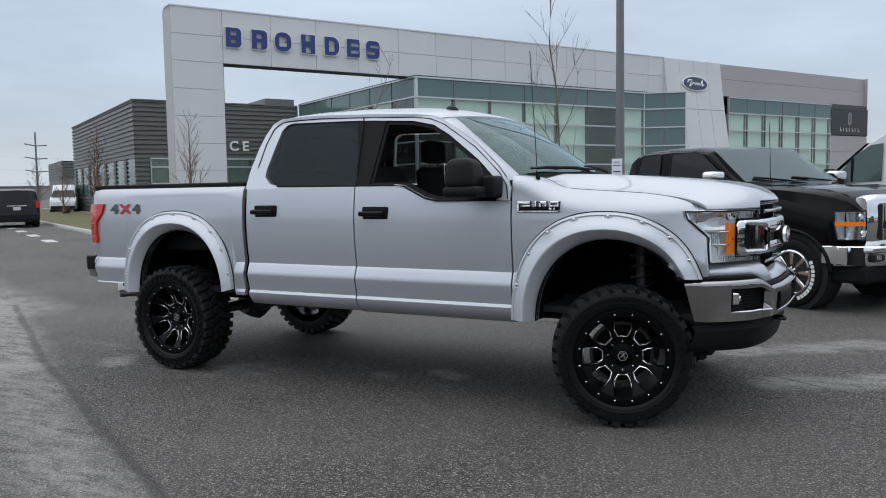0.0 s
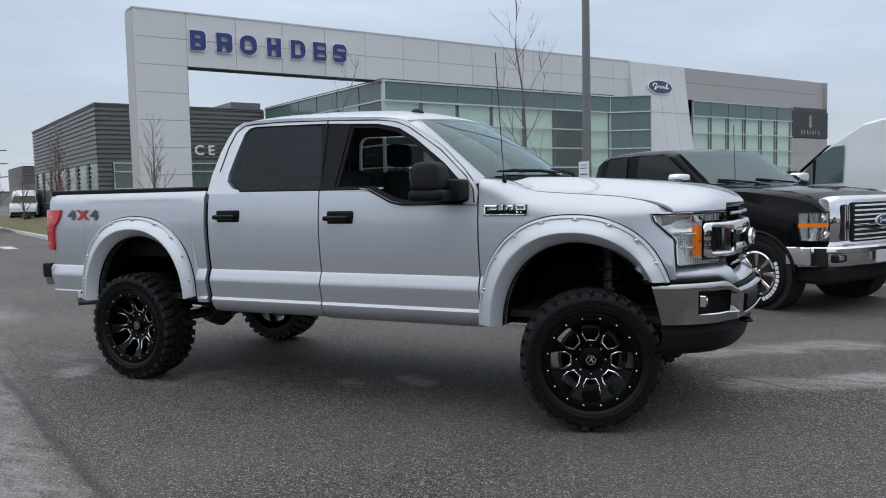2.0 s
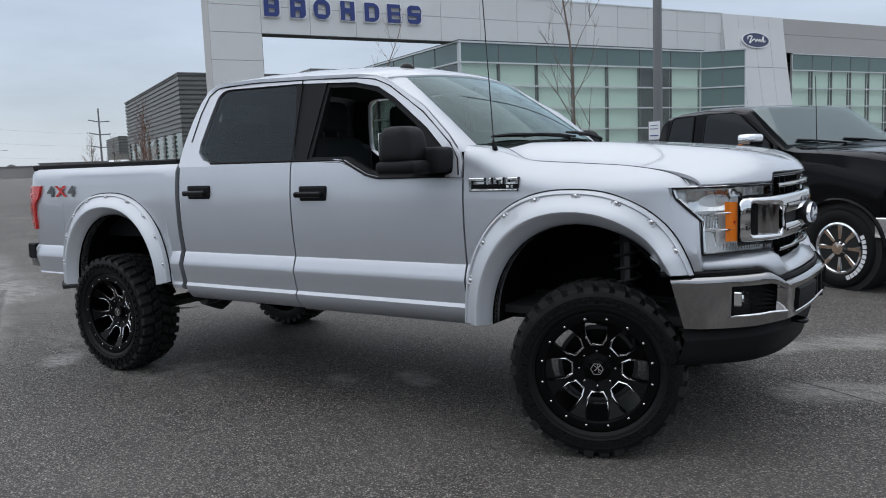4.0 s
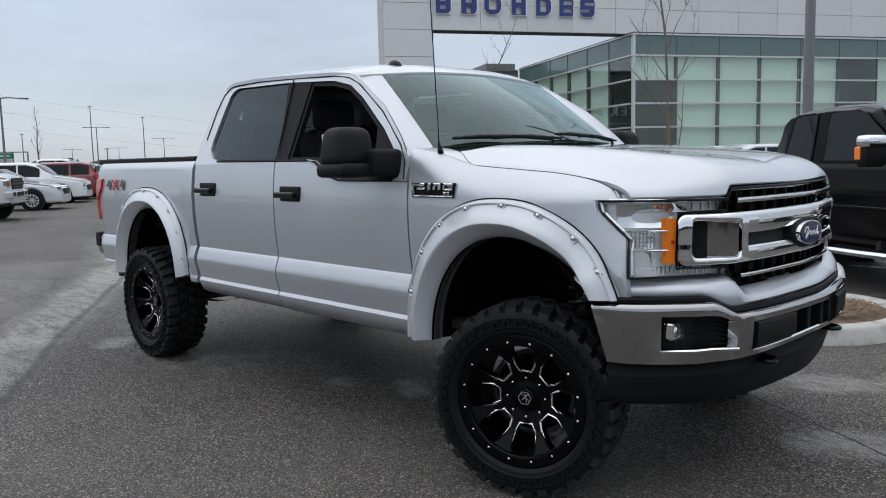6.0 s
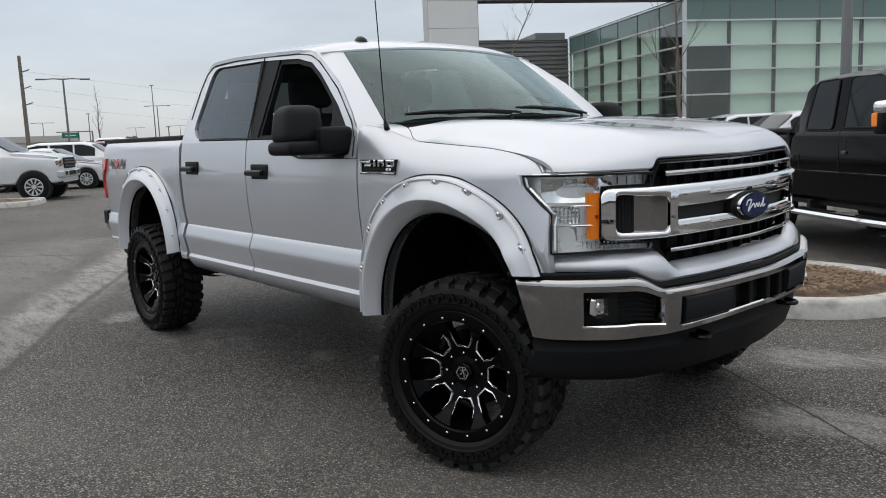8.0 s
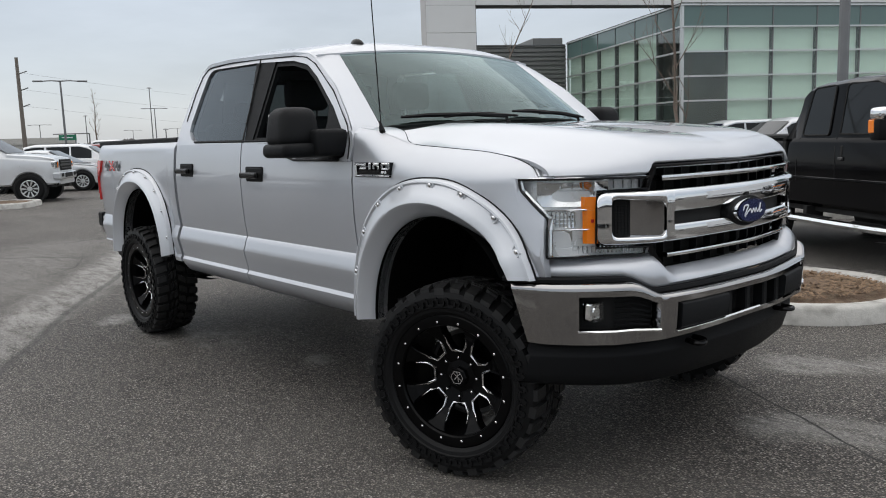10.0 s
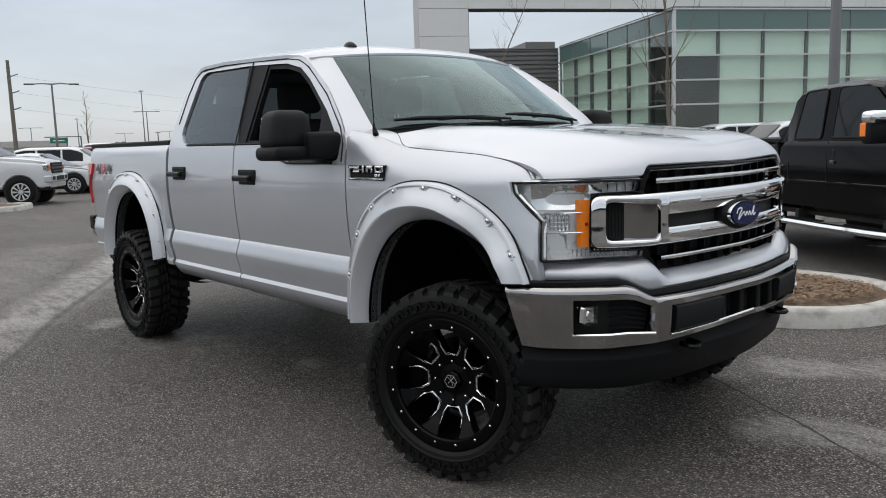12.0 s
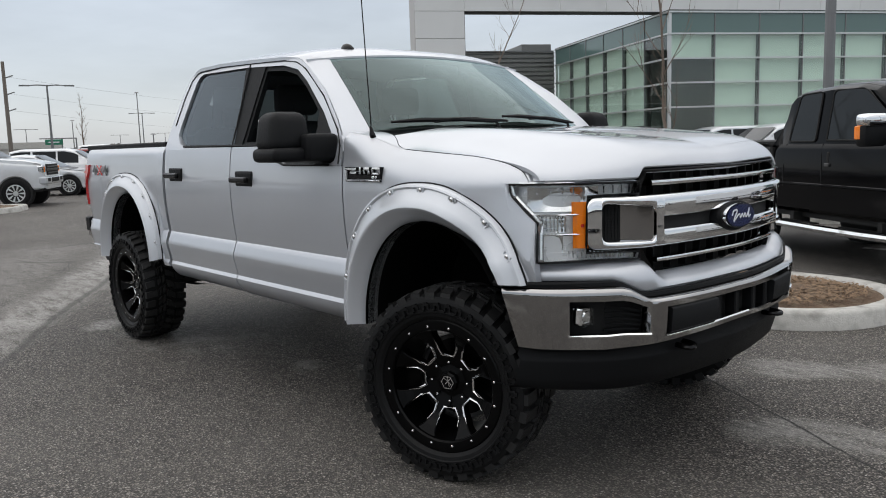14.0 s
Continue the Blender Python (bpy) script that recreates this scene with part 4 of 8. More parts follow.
for sgn in (-1, 1):
    side_panel("bedside", -4.62, -2.905, lambda x: max(0.665 if x > -4.2 else 0.70, arch(x, *R_ARCH)), lambda x: RAIL - 0.02, sgn, bed_y)
    side_panel("rear_door_skin", -2.862, -1.890, lambda x: 0.60, lambda x: 1.462, sgn, lambda x, z: half(z))
    side_panel("front_door_skin", -1.880, -0.708, lambda x: 0.59, lambda x: lerp_table([(-1.9, 1.462), (-1.52, 1.455), (-1.42, 1.425), (-1.33, 1.385), (-1.24, 1.362), (-0.7, 1.358)], x), sgn, lambda x, z: half(z))
    # wing: the part behind and over the arch, then the strip down to the bumper
    rows = []
    for x in np.linspace(-0.698, 0.462, 74):
        t = hood_z(x, 0.862)
        b = max(0.59 if x < -0.3 else 0.915, arch(x, *F_ARCH))
        if x > 0.322:
            # stop at the lamp's edge
            zl = lerp_table([(0.325, 1.285), (0.34, 1.244), (0.447, 1.145), (0.462, 1.0)], x)
            t = max(b + 0.005, min(t, zl - 0.003))
        rows.append([(x, sgn * fender_y(x, z), z) for z in np.linspace(b, t, 41)])
    shade(part("front_wing", lipped(rows, 0.03, (0, -sgn, 0)), M_SILVER, truck), 22)
    # crown of the wing above the lamp
    rows = []
    for x in np.linspace(0.316, 0.459, 16):
        t = hood_z(x, 0.862)
        rows.append([(x, sgn * fender_y(x, z), z) for z in np.linspace(min(t - 0.001, 1.290), t, 10)])
    shade(part("wing_crown", lipped(rows, 0.02, (0, -sgn, 0)), M_SILVER, truck), 30)
    # flat corner between wing, screen and bonnet
    rows = []
    for x in np.linspace(-0.70, -0.352, 22):
        a = Vector((x, sgn * (wing_top(x) + 0.001), hood_z(x, 0.862) + 0.0008))
        c = Vector((x, sgn * lerp_table([(-0.70, 0.775), (-0.62, 0.775), (-0.54, 0.785), (-0.48, 0.815), (-0.42, 0.85), (-0.352, 0.861)], x), 0))
        c.z = hood_z(x, c.y) + 0.0008
        rows.append([a.lerp(c, f) + Vector((0, 0, 0.0015 * math.sin(math.pi * f))) for f in np.linspace(0, 1, 6)])
    bm = bmesh.new()
    sheet(bm, rows)
    facing(bm, (0, 0, 1))
    shade(part("cowl_corner", bm, M_SILVER, truck), 60)

    # cab side above the belt, one frame with its window opening
    def place(x, z, s=sgn):
        return (x, s * gy(z), z)

    outer = [(-2.885, 1.462), (-2.872, 1.60), (-2.83, 1.76), (-2.785, 1.87), (-2.735, 1.945), (-2.66, 1.982), (-2.3, 1.985), (-1.88, 1.968), (-1.50, 1.948), (-1.36, 1.930), (-1.244, 1.890), (-1.0, 1.738), (-0.82, 1.580), (-0.735, 1.485), (-0.708, 1.43), (-0.708, 1.361), (-1.24, 1.365), (-1.33, 1.388), (-1.42, 1.428), (-1.52, 1.458)]
    hole = [(-2.60, 1.484), (-2.66, 1.50), (-2.712, 1.548), (-2.715, 1.60), (-2.67, 1.78), (-2.635, 1.895), (-2.60, 1.930), (-2.55, 1.944), (-1.95, 1.932), (-1.50, 1.905), (-1.33, 1.868), (-1.20, 1.795), (-0.96, 1.622), (-0.80, 1.475), (-0.762, 1.41), (-0.765, 1.382), (-0.80, 1.371), (-1.235, 1.372), (-1.315, 1.388), (-1.41, 1.43), (-1.49, 1.468), (-1.56, 1.476)]
    bm, vs = fill_holes(outer, [hole], place)
    band(bm, [place(x, z) for x, z in hole], (0, -sgn * 0.05, 0))
    band(bm, [place(x, z) for x, z in outer], (0, -sgn * 0.02, 0))
    part("cab_side_frame", bm, M_SILVER, truck)
    bm, _ = fill_holes(outer, [hole], lambda x, z: (x, sgn * (gy(z) - 0.053), z))
    part("door_lining", bm, M_SEAT, truck, "charcoal inner door lining")

    def plate(name, pts, inset, material, label="", holes=()):
        bm, _ = fill_holes(pts, holes, lambda x, z: (x, sgn * (gy(z) - inset), z))
        if inset < 0.01 or holes:
            for l in (pts, *holes):
                band(bm, [(x, sgn * (gy(z) - inset), z) for x, z in l], (0, -sgn * 0.03, 0))
        return part(name, bm, material, truck, label)

    plate("rear_side_window", [(-2.59, 1.487), (-2.70, 1.545), (-2.70, 1.60), (-2.655, 1.78), (-2.62, 1.895), (-2.56, 1.935), (-1.965, 1.925), (-1.87, 1.48)], 0.014, M_TINT, "dark privacy glass side window")
    plate("pillar_trim", [(-1.963, 1.93), (-1.80, 1.925), (-1.72, 1.92), (-1.775, 1.475), (-1.872, 1.48)], 0.004, M_PLASTIC, "satin black pillar trim")
    frame_out = [(-1.79, 1.472), (-1.735, 1.922), (-1.50, 1.907), (-1.33, 1.870), (-1.20, 1.797), (-0.96, 1.624), (-0.80, 1.477), (-0.762, 1.41), (-0.765, 1.382), (-0.80, 1.369), (-1.235, 1.37), (-1.315, 1.386), (-1.41, 1.428), (-1.49, 1.466)]
    frame_in = [(-1.745, 1.49), (-1.698, 1.89), (-1.50, 1.877), (-1.345, 1.842), (-1.22, 1.77), (-1.03, 1.632), (-0.97, 1.40), (-1.225, 1.392), (-1.30, 1.408), (-1.39, 1.447), (-1.475, 1.486)]
    plate("window_frame", frame_out, 0.012, M_PLASTIC, "black window frame with the window rolled down", [frame_in])
    if sgn > 0:
        plate("front_side_window", frame_in, 0.020, M_TINT, "dark tinted side window")
    # weather strip on the belt
    bm = bmesh.new()
    tube(bm, [(x, sgn * (gy(z) + 0.004), z) for x, z in ((-2.58, 1.479), (-1.58, 1.471), (-1.49, 1.462), (-1.41, 1.424), (-1.315, 1.382), (-1.235, 1.366), (-0.80, 1.365))], 0.007, 5)
    part("belt_strip", bm, M_PLASTIC, truck)
    # thin drip line over the doors
    bm = bmesh.new()
    tube(bm, [(x, sgn * (gy(z) + 0.001), z) for x, z in ((-2.80, 1.62), (-2.762, 1.80), (-2.715, 1.91), (-2.64, 1.958), (-2.3, 1.965), (-1.88, 1.950), (-1.50, 1.930), (-1.36, 1.910), (-1.25, 1.866), (-1.0, 1.708), (-0.80, 1.535), (-0.742, 1.455), (-0.722, 1.37))], 0.0045, 4)
    part("door_shut_line", bm, M_GAP, truck)
    bm = bmesh.new()
    tube(bm, [(-1.885, sgn * (gy(1.46) + 0.001), 1.46), (-1.912, sgn * (gy(1.962) + 0.001), 1.962)], 0.0045, 4)
    part("door_shut_line", bm, M_GAP, truck)

    # pocket flares: a raised band with bolts
    for (cx, hw, apex, base), inner_c, a_from, a_to, bolts in (((-0.115, 0.590, 1.290, 0.62), (-0.085, 0.462, 1.128, 0.62), 180, 22, (35, 52, 70, 88, 105, 124, 143, 163)), ((-3.605, 0.60, 1.302, 0.64), (-3.575, 0.462, 1.150, 0.64), 180, 4, (14, 32, 50, 70, 90, 110, 130, 150, 168))):
        def on(c, a, p):
            ca, sa = math.cos(a), math.sin(a)
            return c[0] + c[1] * math.copysign(abs(ca) ** (2 / p), ca), c[3] + (c[2] - c[3]) * max(0, sa) ** (2 / p)

        rows = []
        n = 56
        prof = [(0.0, 0.972), (0.02, 0.996), (0.05, 1.010), (0.10, 1.014), (0.15, 1.007), (0.21, 1.012), (0.40, 1.036), (0.56, 1.050), (0.61, 1.052), (0.65, 1.048), (0.70, 1.038), (0.85, 1.010), (0.98, 0.986), (1.0, 0.975), (1.0, 0.94)]
        for k in range(n + 1):
            a = radians(a_from + (a_to - a_from) * k / n)
            o, i = on((cx, hw, apex, base), a, 2.35), on(inner_c, a + (radians(12) * (k / n) ** 3 if cx > -1 else 0), 2.1)
            pull = pull_in(o[0], o[1]) if cx > -1 else 0
            rows.append([(o[0] + (i[0] - o[0]) * t, sgn * (y - pull), o[1] + (i[1] - o[1]) * t) for t, y in prof])
        bm = lipped(rows, 0.02, (0, -sgn, 0))
        flare = shade(part("wheel_flare", bm, M_FLARE, truck, "bolt-on silver wheel flare"), 40)
        bm = bmesh.new()
        tube(bm, [Vector(r[0]) + Vector((0, sgn * 0.008, 0)) for r in rows], 0.0045, 6)
        part("rubber_edge", bm, M_PLASTIC, flare)
        for ang in bolts:
            a = radians(ang)
            o, i = on((cx, hw, apex, base), a, 2.35), on(inner_c, a, 2.1)
            t = 0.17
            pull = pull_in(o[0], o[1]) if cx > -1 else 0
            p = Vector((o[0] + (i[0] - o[0]) * t, sgn * (1.010 - pull), o[1] + (i[1] - o[1]) * t))
            bm = bmesh.new()
            tube(bm, [p, p + Vector((0, sgn * 0.006, 0)), p + Vector((0, sgn * 0.010, 0))], [0.011, 0.010, 0.005], 10)
            bolt = part("bolt", bm, M_RIVET, flare, "bright flare bolt")
            # moulded pocket behind the bolt
            bm = bmesh.new()
            d = (Vector((i[0], 0, i[1])) - Vector((o[0], 0, o[1]))).normalized()
            q = Vector((-d.z, 0, d.x))
            c0 = p + Vector((0, sgn * 0.001, 0))
            tube(bm, smooth_line([c0 - q * 0.019 - d * 0.012, c0 - q * 0.018 + d * 0.008, c0 + d * 0.021, c0 + q * 0.018 + d * 0.008, c0 + q * 0.019 - d * 0.012], 3), 0.0042, 5)
            part("bolt_pocket", bm, M_FLARE, flare)
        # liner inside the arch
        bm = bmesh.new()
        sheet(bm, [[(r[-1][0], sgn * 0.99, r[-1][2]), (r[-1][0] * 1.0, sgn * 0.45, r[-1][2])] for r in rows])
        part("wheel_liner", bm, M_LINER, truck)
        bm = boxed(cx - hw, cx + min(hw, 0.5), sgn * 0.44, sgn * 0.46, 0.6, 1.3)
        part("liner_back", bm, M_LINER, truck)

    # door handles
    for hx, hz in ((-2.674, 1.297), (-1.709, 1.283)):
        b = boxed(hx - 0.105, hx + 0.105, sgn * 0.97, sgn * 0.9865, hz - 0.044, hz + 0.044, bevel=0.012, seg=2)
        cup = part("door_handle", b, M_PLASTIC, truck, "black door handle")
        b = boxed(hx - 0.118, hx + 0.085, sgn * 0.995, sgn * 1.022, hz - 0.021, hz + 0.013, bevel=0.010, seg=2)
        part("grip", b, M_GLOSSBLK, cup)
    # tail lamp
    rows = []
    for z in np.linspace(1.035, 1.362, 15):
        fr = lerp_table([(1.035, -4.54), (1.06, -4.53), (1.17, -4.53), (1.22, -4.515), (1.28, -4.455), (1.362, -4.43)], z)
        rows.append([(x, sgn * (bed_y(x, z) + 0.018), z) for x in np.linspace(fr, -4.655, 10)] + [(-4.672, sgn * 0.90, z), (-4.675, sgn * 0.79, z)])
    lamp = shade(part("tail_lamp", lipped(rows, 0.03, (0.2, -sgn, 0)), M_RED, truck, "red tail lamp"), 40)
    for zz, fx in ((1.30, -4.50), (1.20, -4.555), (1.09, -4.57)):
        bm = bmesh.new()
        tube(bm, [(x_, sgn * (bed_y(x_, zz) + 0.016), zz - 0.006 + 0.011 * k_ / 6) for k_, x_ in enumerate(np.linspace(-4.63, fx, 7))], 0.006, 5)
        part("lamp_bar", bm, M_REDHI, lamp)
    # bed rail cap
    bm = boxed(-4.60, -2.92, sgn * 0.83, sgn * 0.935, RAIL - 0.03, RAIL + 0.014, bevel=0.008)
    part("bed_rail_cap", bm, M_PLASTIC, truck)
    part("bed_inner_side", boxed(-4.58, -2.93, sgn * 0.78, sgn * 0.80, 1.0, RAIL - 0.02), M_PLASTIC, truck)
    # rocker, frame rail
    part("frame_rail", boxed(-4.5, 0.6, sgn * 0.42, sgn * 0.52, 0.56, 0.72, bevel=0.01), M_GAP, truck)
    # mirror
    bm = boxed(-1.03, -0.86, sgn * 1.05, sgn * 1.275, 1.435, 1.622, bevel=0.05, seg=4)
    for v in bm.verts:
        k = (v.co.z - 1.435) / 0.187
        if v.co.x > -0.95:
            v.co.x += 0.04 * (1 - k)
        if abs(v.co.y) > 1.16:
            v.co.y -= sgn * 0.035 * k
    mir = shade(part("door_mirror", bm, M_PLASTIC, truck, "black door mirror"), 50)
    bm = boxed(-1.03, -0.80, sgn * 1.0, sgn * 1.278, 1.385, 1.452, bevel=0.026, seg=3)
    shade(part("mirror_foot", bm, M_PLASTIC, mir), 50)
    bm = boxed(-0.93, -0.765, sgn * 0.945, sgn * 1.12, 1.385, 1.515, bevel=0.022, seg=2)
    shade(part("mirror_arm", bm, M_PLASTIC, mir), 50)
    bm, _ = fill_holes([(-1.0, 1.375), (-0.775, 1.375), (-0.77, 1.415), (-0.81, 1.475), (-0.965, 1.615), (-1.0, 1.60)], [], lambda x, z: (x, sgn * (gy(z) - 0.006), z))
    part("mirror_sail", bm, M_PLASTIC, mir)
    part("mirror_glass", boxed(-1.036, -1.031, sgn * 1.09, sgn * 1.225, 1.475, 1.59, bevel=0.002), M_CHROME, mir)

# roof, back of the cab, windscreen
ROOFS = [(-2.70, 1.950), (-2.62, 1.984), (-2.3, 1.988), (-1.88, 1.972), (-1.5, 1.952), (-1.36, 1.935), (-1.25, 1.895)]
ROOFC = [(-2.70, 1.985), (-2.6, 2.040), (-2.45, 2.056), (-2.0, 2.058), (-1.6, 2.040), (-1.4, 2.018), (-1.25, 1.985), (-1.20, 1.968)]


def roof_z(x, y):
    s, c = lerp_table(ROOFS, x), lerp_table(ROOFC, x)
    return s + (c - s) * (1 - abs(y / 0.79) ** 3.2)


rows = []
for x in list(np.linspace(-2.70, -1.30, 24)) + [-1.25, -1.2]:
    r = []
    for k in range(33):
        t = -1 + k / 16
        y = 0.792 * math.sin(t * math.pi / 2)
        bow = (y / 0.665) ** 2
        if x < -1.26:
            r.append((x, y, roof_z(x, y)))
        else:
            z1 = 1.958 - 0.030 * bow
            e = 0.4 if x < -1.22 else 0.0
            r.append((-1.186 - 0.055 * bow - 0.05 * e * 2, y, z1 + (roof_z(-1.30, y) - z1) * e * 1.2))
    rows.append(r)
shade(part("roof", lipped(rows, 0.02, (0, 0, -1)), M_SILVER, truck), 30)
bm = bmesh.new()
sheet(bm, [[(-2.885, y * 0.957, 1.40), (-2.885, y * gy(1.462), 1.462), (-2.8815, y * gy(1.515), 1.515), (-2.872, y * gy(1.60), 1.60), (-2.83, y * gy(1.76), 1.76), (-2.785, y * gy(1.87), 1.87), (-2.735, y * gy(1.945), 1.945), (-2.70, y * 0.785, roof_z(-2.7, y * 0.785) - 0.003)] for y in np.linspace(-1, 1, 17)])
bmesh.ops.delete(bm, geom=[f for f in bm.faces if abs(f.calc_center_median().y) < 0.58 and 1.516 < f.calc_center_median().z < 1.86], context="FACES")
shade(part("cab_back", bm, M_SILVER, truck))
part("rear_window", extrude_xz(bmesh.new(), [(-2.89, 1.505), (-2.79, 1.88), (-2.78, 1.88), (-2.88, 1.505)], -0.62, 0.62), M_TINT, truck)


SCREEN = 0.78


def base_pt(y):
    s = (y / SCREEN) ** 2
    return Vector((-0.535 - 0.195 * s, y, 1.545 - 0.024 * s))


def top_pt(y):
    s = (y / SCREEN) ** 2
    return Vector((-1.195 - 0.055 * s, y / SCREEN * 0.665, 1.953 - 0.028 * s))


def screen(y, t, bulge=0.02):
    return base_pt(y).lerp(top_pt(y), t) + Vector((0.5, 0, 0.75)) * bulge * math.sin(math.pi * t) * (1.2 - 0.9 * (y / SCREEN) ** 2)


bm = bmesh.new()
sheet(bm, [[screen(y, t) for t in np.linspace(0, 1, 13)] for y in np.linspace(-SCREEN, SCREEN, 25)])
facing(bm, (0.6, 0, 0.8))
ws = shade(part("windscreen", bm, M_WIND, truck, "clear windscreen with a dark shaded edge"))
ws.visible_shadow = False
bm = bmesh.new()
for ts, ys in (((0.0, 0.075), (-SCREEN, SCREEN)), ((0.972, 1.0), (-SCREEN, SCREEN)), ((0.0, 1.0), (-SCREEN, -0.735)), ((0.0, 1.0), (0.735, SCREEN))):
    sheet(bm, [[screen(y, t) + Vector((-0.006, 0, -0.008)) for t in np.linspace(*ts, 13)] for y in np.linspace(*ys, 25 if ys[1] - ys[0] > 1 else 3)])
part("glass_border", bm, M_GAP, ws)
for sgn in (-1, 1):
    # pillar between the screen and the door frame
    rows = []
    for t in [-0.07, *np.linspace(0, 1, 14)]:
        a = screen(sgn * (SCREEN + 0.002), t)
        z = a.z
        x = lerp_table([(1.50, -0.742), (1.58, -0.815), (1.738, -0.995), (1.885, -1.235), (1.93, -1.33)], z - 0.012 + 0.025 * t)
        c = Vector((x, sgn * (gy(z) + 0.001), z - 0.008 + 0.02 * t))
        mid = (a + c) / 2 + Vector((0.004, sgn * 0.006, 0.004))
        rows.append([a, a.lerp(mid, 0.5) + Vector((0.001, 0, 0.001)), mid, mid.lerp(c, 0.55) + Vector((0, sgn * 0.002, 0)), c])
    bm = bmesh.new()
    sheet(bm, rows)
    bmesh.ops.recalc_face_normals(bm, faces=bm.faces)
    shade(part("screen_pillar", bm, M_SILVER, truck), 50)

# bonnet
rows = []
for y in sorted(set(np.round(np.concatenate([np.linspace(-0.858, 0.858, 61), [s_ * v for v in (0.845, 0.85, 0.53, 0.54, 0.55, 0.56, 0.57, 0.58) for s_ in (-1, 1)]]), 4))):
    k = min(1.0, max(0.0, (0.58 - abs(y)) / 0.05))
    xf = nose(y) - 0.002 - 0.013 * k * k * (3 - 2 * k)
    xb = -0.50 - 0.06 * (y / 0.862) ** 2 + 0.20 * max(0.0, (abs(y) - 0.77) / 0.088) ** 2
    r = [(xb + (xf - xb) * (1 - (1 - j / 44) ** 2.2), y) for j in range(45)]
    r = [(x, y_, hood_z(x, y_)) for x, y_ in r]
    r.append((xf - 0.002, y, r[-1][2] - 0.005))
    r.append((xf - 0.03, y, r[-1][2] - 0.008))
    rows.append(r)
shade(part("bonnet", lipped(rows, 0.015, (0, 0, -1)), M_SILVER, truck, "silver bonnet with raised shoulders"), 30)
for sgn in (-1, 1):
    bm = bmesh.new()
    line = [(-0.545, 0.784), (-0.52, 0.792), (-0.49, 0.808), (-0.455, 0.830), (-0.42, 0.850), (-0.385, 0.859)] + [(x, 0.8605) for x in np.linspace(-0.35, 0.42, 30)] + [(0.437, 0.859), (0.449, 0.855), (0.461, 0.849)]
    tube(bm, [(x, sgn * y, hood_z(x, y) + 0.0008) for x, y in line], 0.0018, 5)
    part("bonnet_shut_line", bm, M_GAP, truck)
    # inner lip of the wing under the bonnet's edge
    bm = bmesh.new()
    sheet(bm, [[(x, sgn * y, hood_z(x, min(y, 0.866)) - 0.006 - 0.25 * max(0.0, y - 0.866)) for y in (0.835, 0.850, 0.862, 0.874)] for x in np.linspace(-0.30, 0.435, 26)])
    facing(bm, (0, 0, 1))
    part("wing_lip", bm, M_SILVER, truck)
# cowl grille and wipers
bm = bmesh.new()
sheet(bm, [[(-0.50 - 0.06 * (y / 0.862) ** 2, y, hood_z(-0.5, y) - 0.02), base_pt(y * 0.90) + Vector((-0.03, 0, -0.012))] for y in np.linspace(-0.862, 0.862, 21)])
cowl = part("cowl_panel", bm, M_PLASTIC, truck)
for y0, y1, t1 in ((-0.16, -0.69, 0.045), (0.46, -0.06, 0.045)):
    p0, p1 = screen(y0, 0.0) + Vector((0.05, 0, 0.012)), screen(y1, t1) + Vector((0.02, 0, 0.016))
    bm = bmesh.new()
    tube(bm, [p0 + Vector((0.02, 0, -0.03)), p0 + Vector((0.01, 0, 0.0)), p0.lerp(p1, 0.4) + Vector((0.008, 0, 0.012)), p0.lerp(p1, 0.6)], [0.014, 0.012, 0.009, 0.007], 6)
    arm = part("wiper_arm", bm, M_PLASTIC, truck)
    bm = bmesh.new()
    tube(bm, [p0.lerp(p1, -0.12), p0.lerp(p1, 0.2) + Vector((0, 0, 0.01)), p0.lerp(p1, 0.75) + Vector((0, 0, 0.008)), p1], [0.006, 0.011, 0.011, 0.006], 5)
    part("wiper_blade", bm, M_PLASTIC, arm)

# ---- nose of the pickup ----
M_BOWL = mat("lamp bowl", (0.74, 0.75, 0.76), 0.12, 1.0, vary=0.05)
M_LAMPBACK = mat("grey lamp housing", (0.68, 0.69, 0.70), 0.28, 0.3, vary=0.06, scale=12)


def swept(profile, y0, y1, n=40, curve=None, dx=0.0):
    """A bar along the nose's plan curve; profile: closed list of (forward, height)."""
    curve = curve or nose
    bm = bmesh.new()
    rings = []
    for y in np.linspace(y0, y1, n):
        s = (curve(y + 0.004) - curve(y - 0.004)) / 0.008
        nrm = Vector((1, -s, 0)).normalized()
        p = Vector((curve(y) + dx, y, 0))
        rings.append([bm.verts.new(p + nrm * f + Vector((0, 0, z))) for f, z in profile])
    m = len(profile)
    for a, b in zip(rings, rings[1:]):
        for k in range(m):
            bm.faces.new((a[k], a[(k + 1) % m], b[(k + 1) % m], b[k]))
    bm.faces.new(rings[0])
    bm.faces.new(rings[-1][::-1])
    bmesh.ops.recalc_face_normals(bm, faces=bm.faces)
    return bm


def bar(f0, f1, z0, z1, r=0.006):
    r = min(r, (z1 - z0) / 2.5)
    return [(f0, z0), (f1 - r, z0), (f1 - 0.3 * r, z0 + 0.3 * r), (f1, z0 + r), (f1, z1 - r), (f1 - 0.3 * r, z1 - 0.3 * r), (f1 - r, z1), (f0, z1)]


grille = part("grille", swept(bar(-0.14, -0.09, 0.915, 1.325), -0.66, 0.66), M_GAP, truck, "black mesh grille with chrome bars")
for k in range(12):
    y = -0.55 + 0.1 * k
    x = nose(y)
    part("grille_fin", boxed(x - 0.078, x - 0.045, y - 0.004, y + 0.004, 0.93, 1.325), M_PLASTIC, grille)


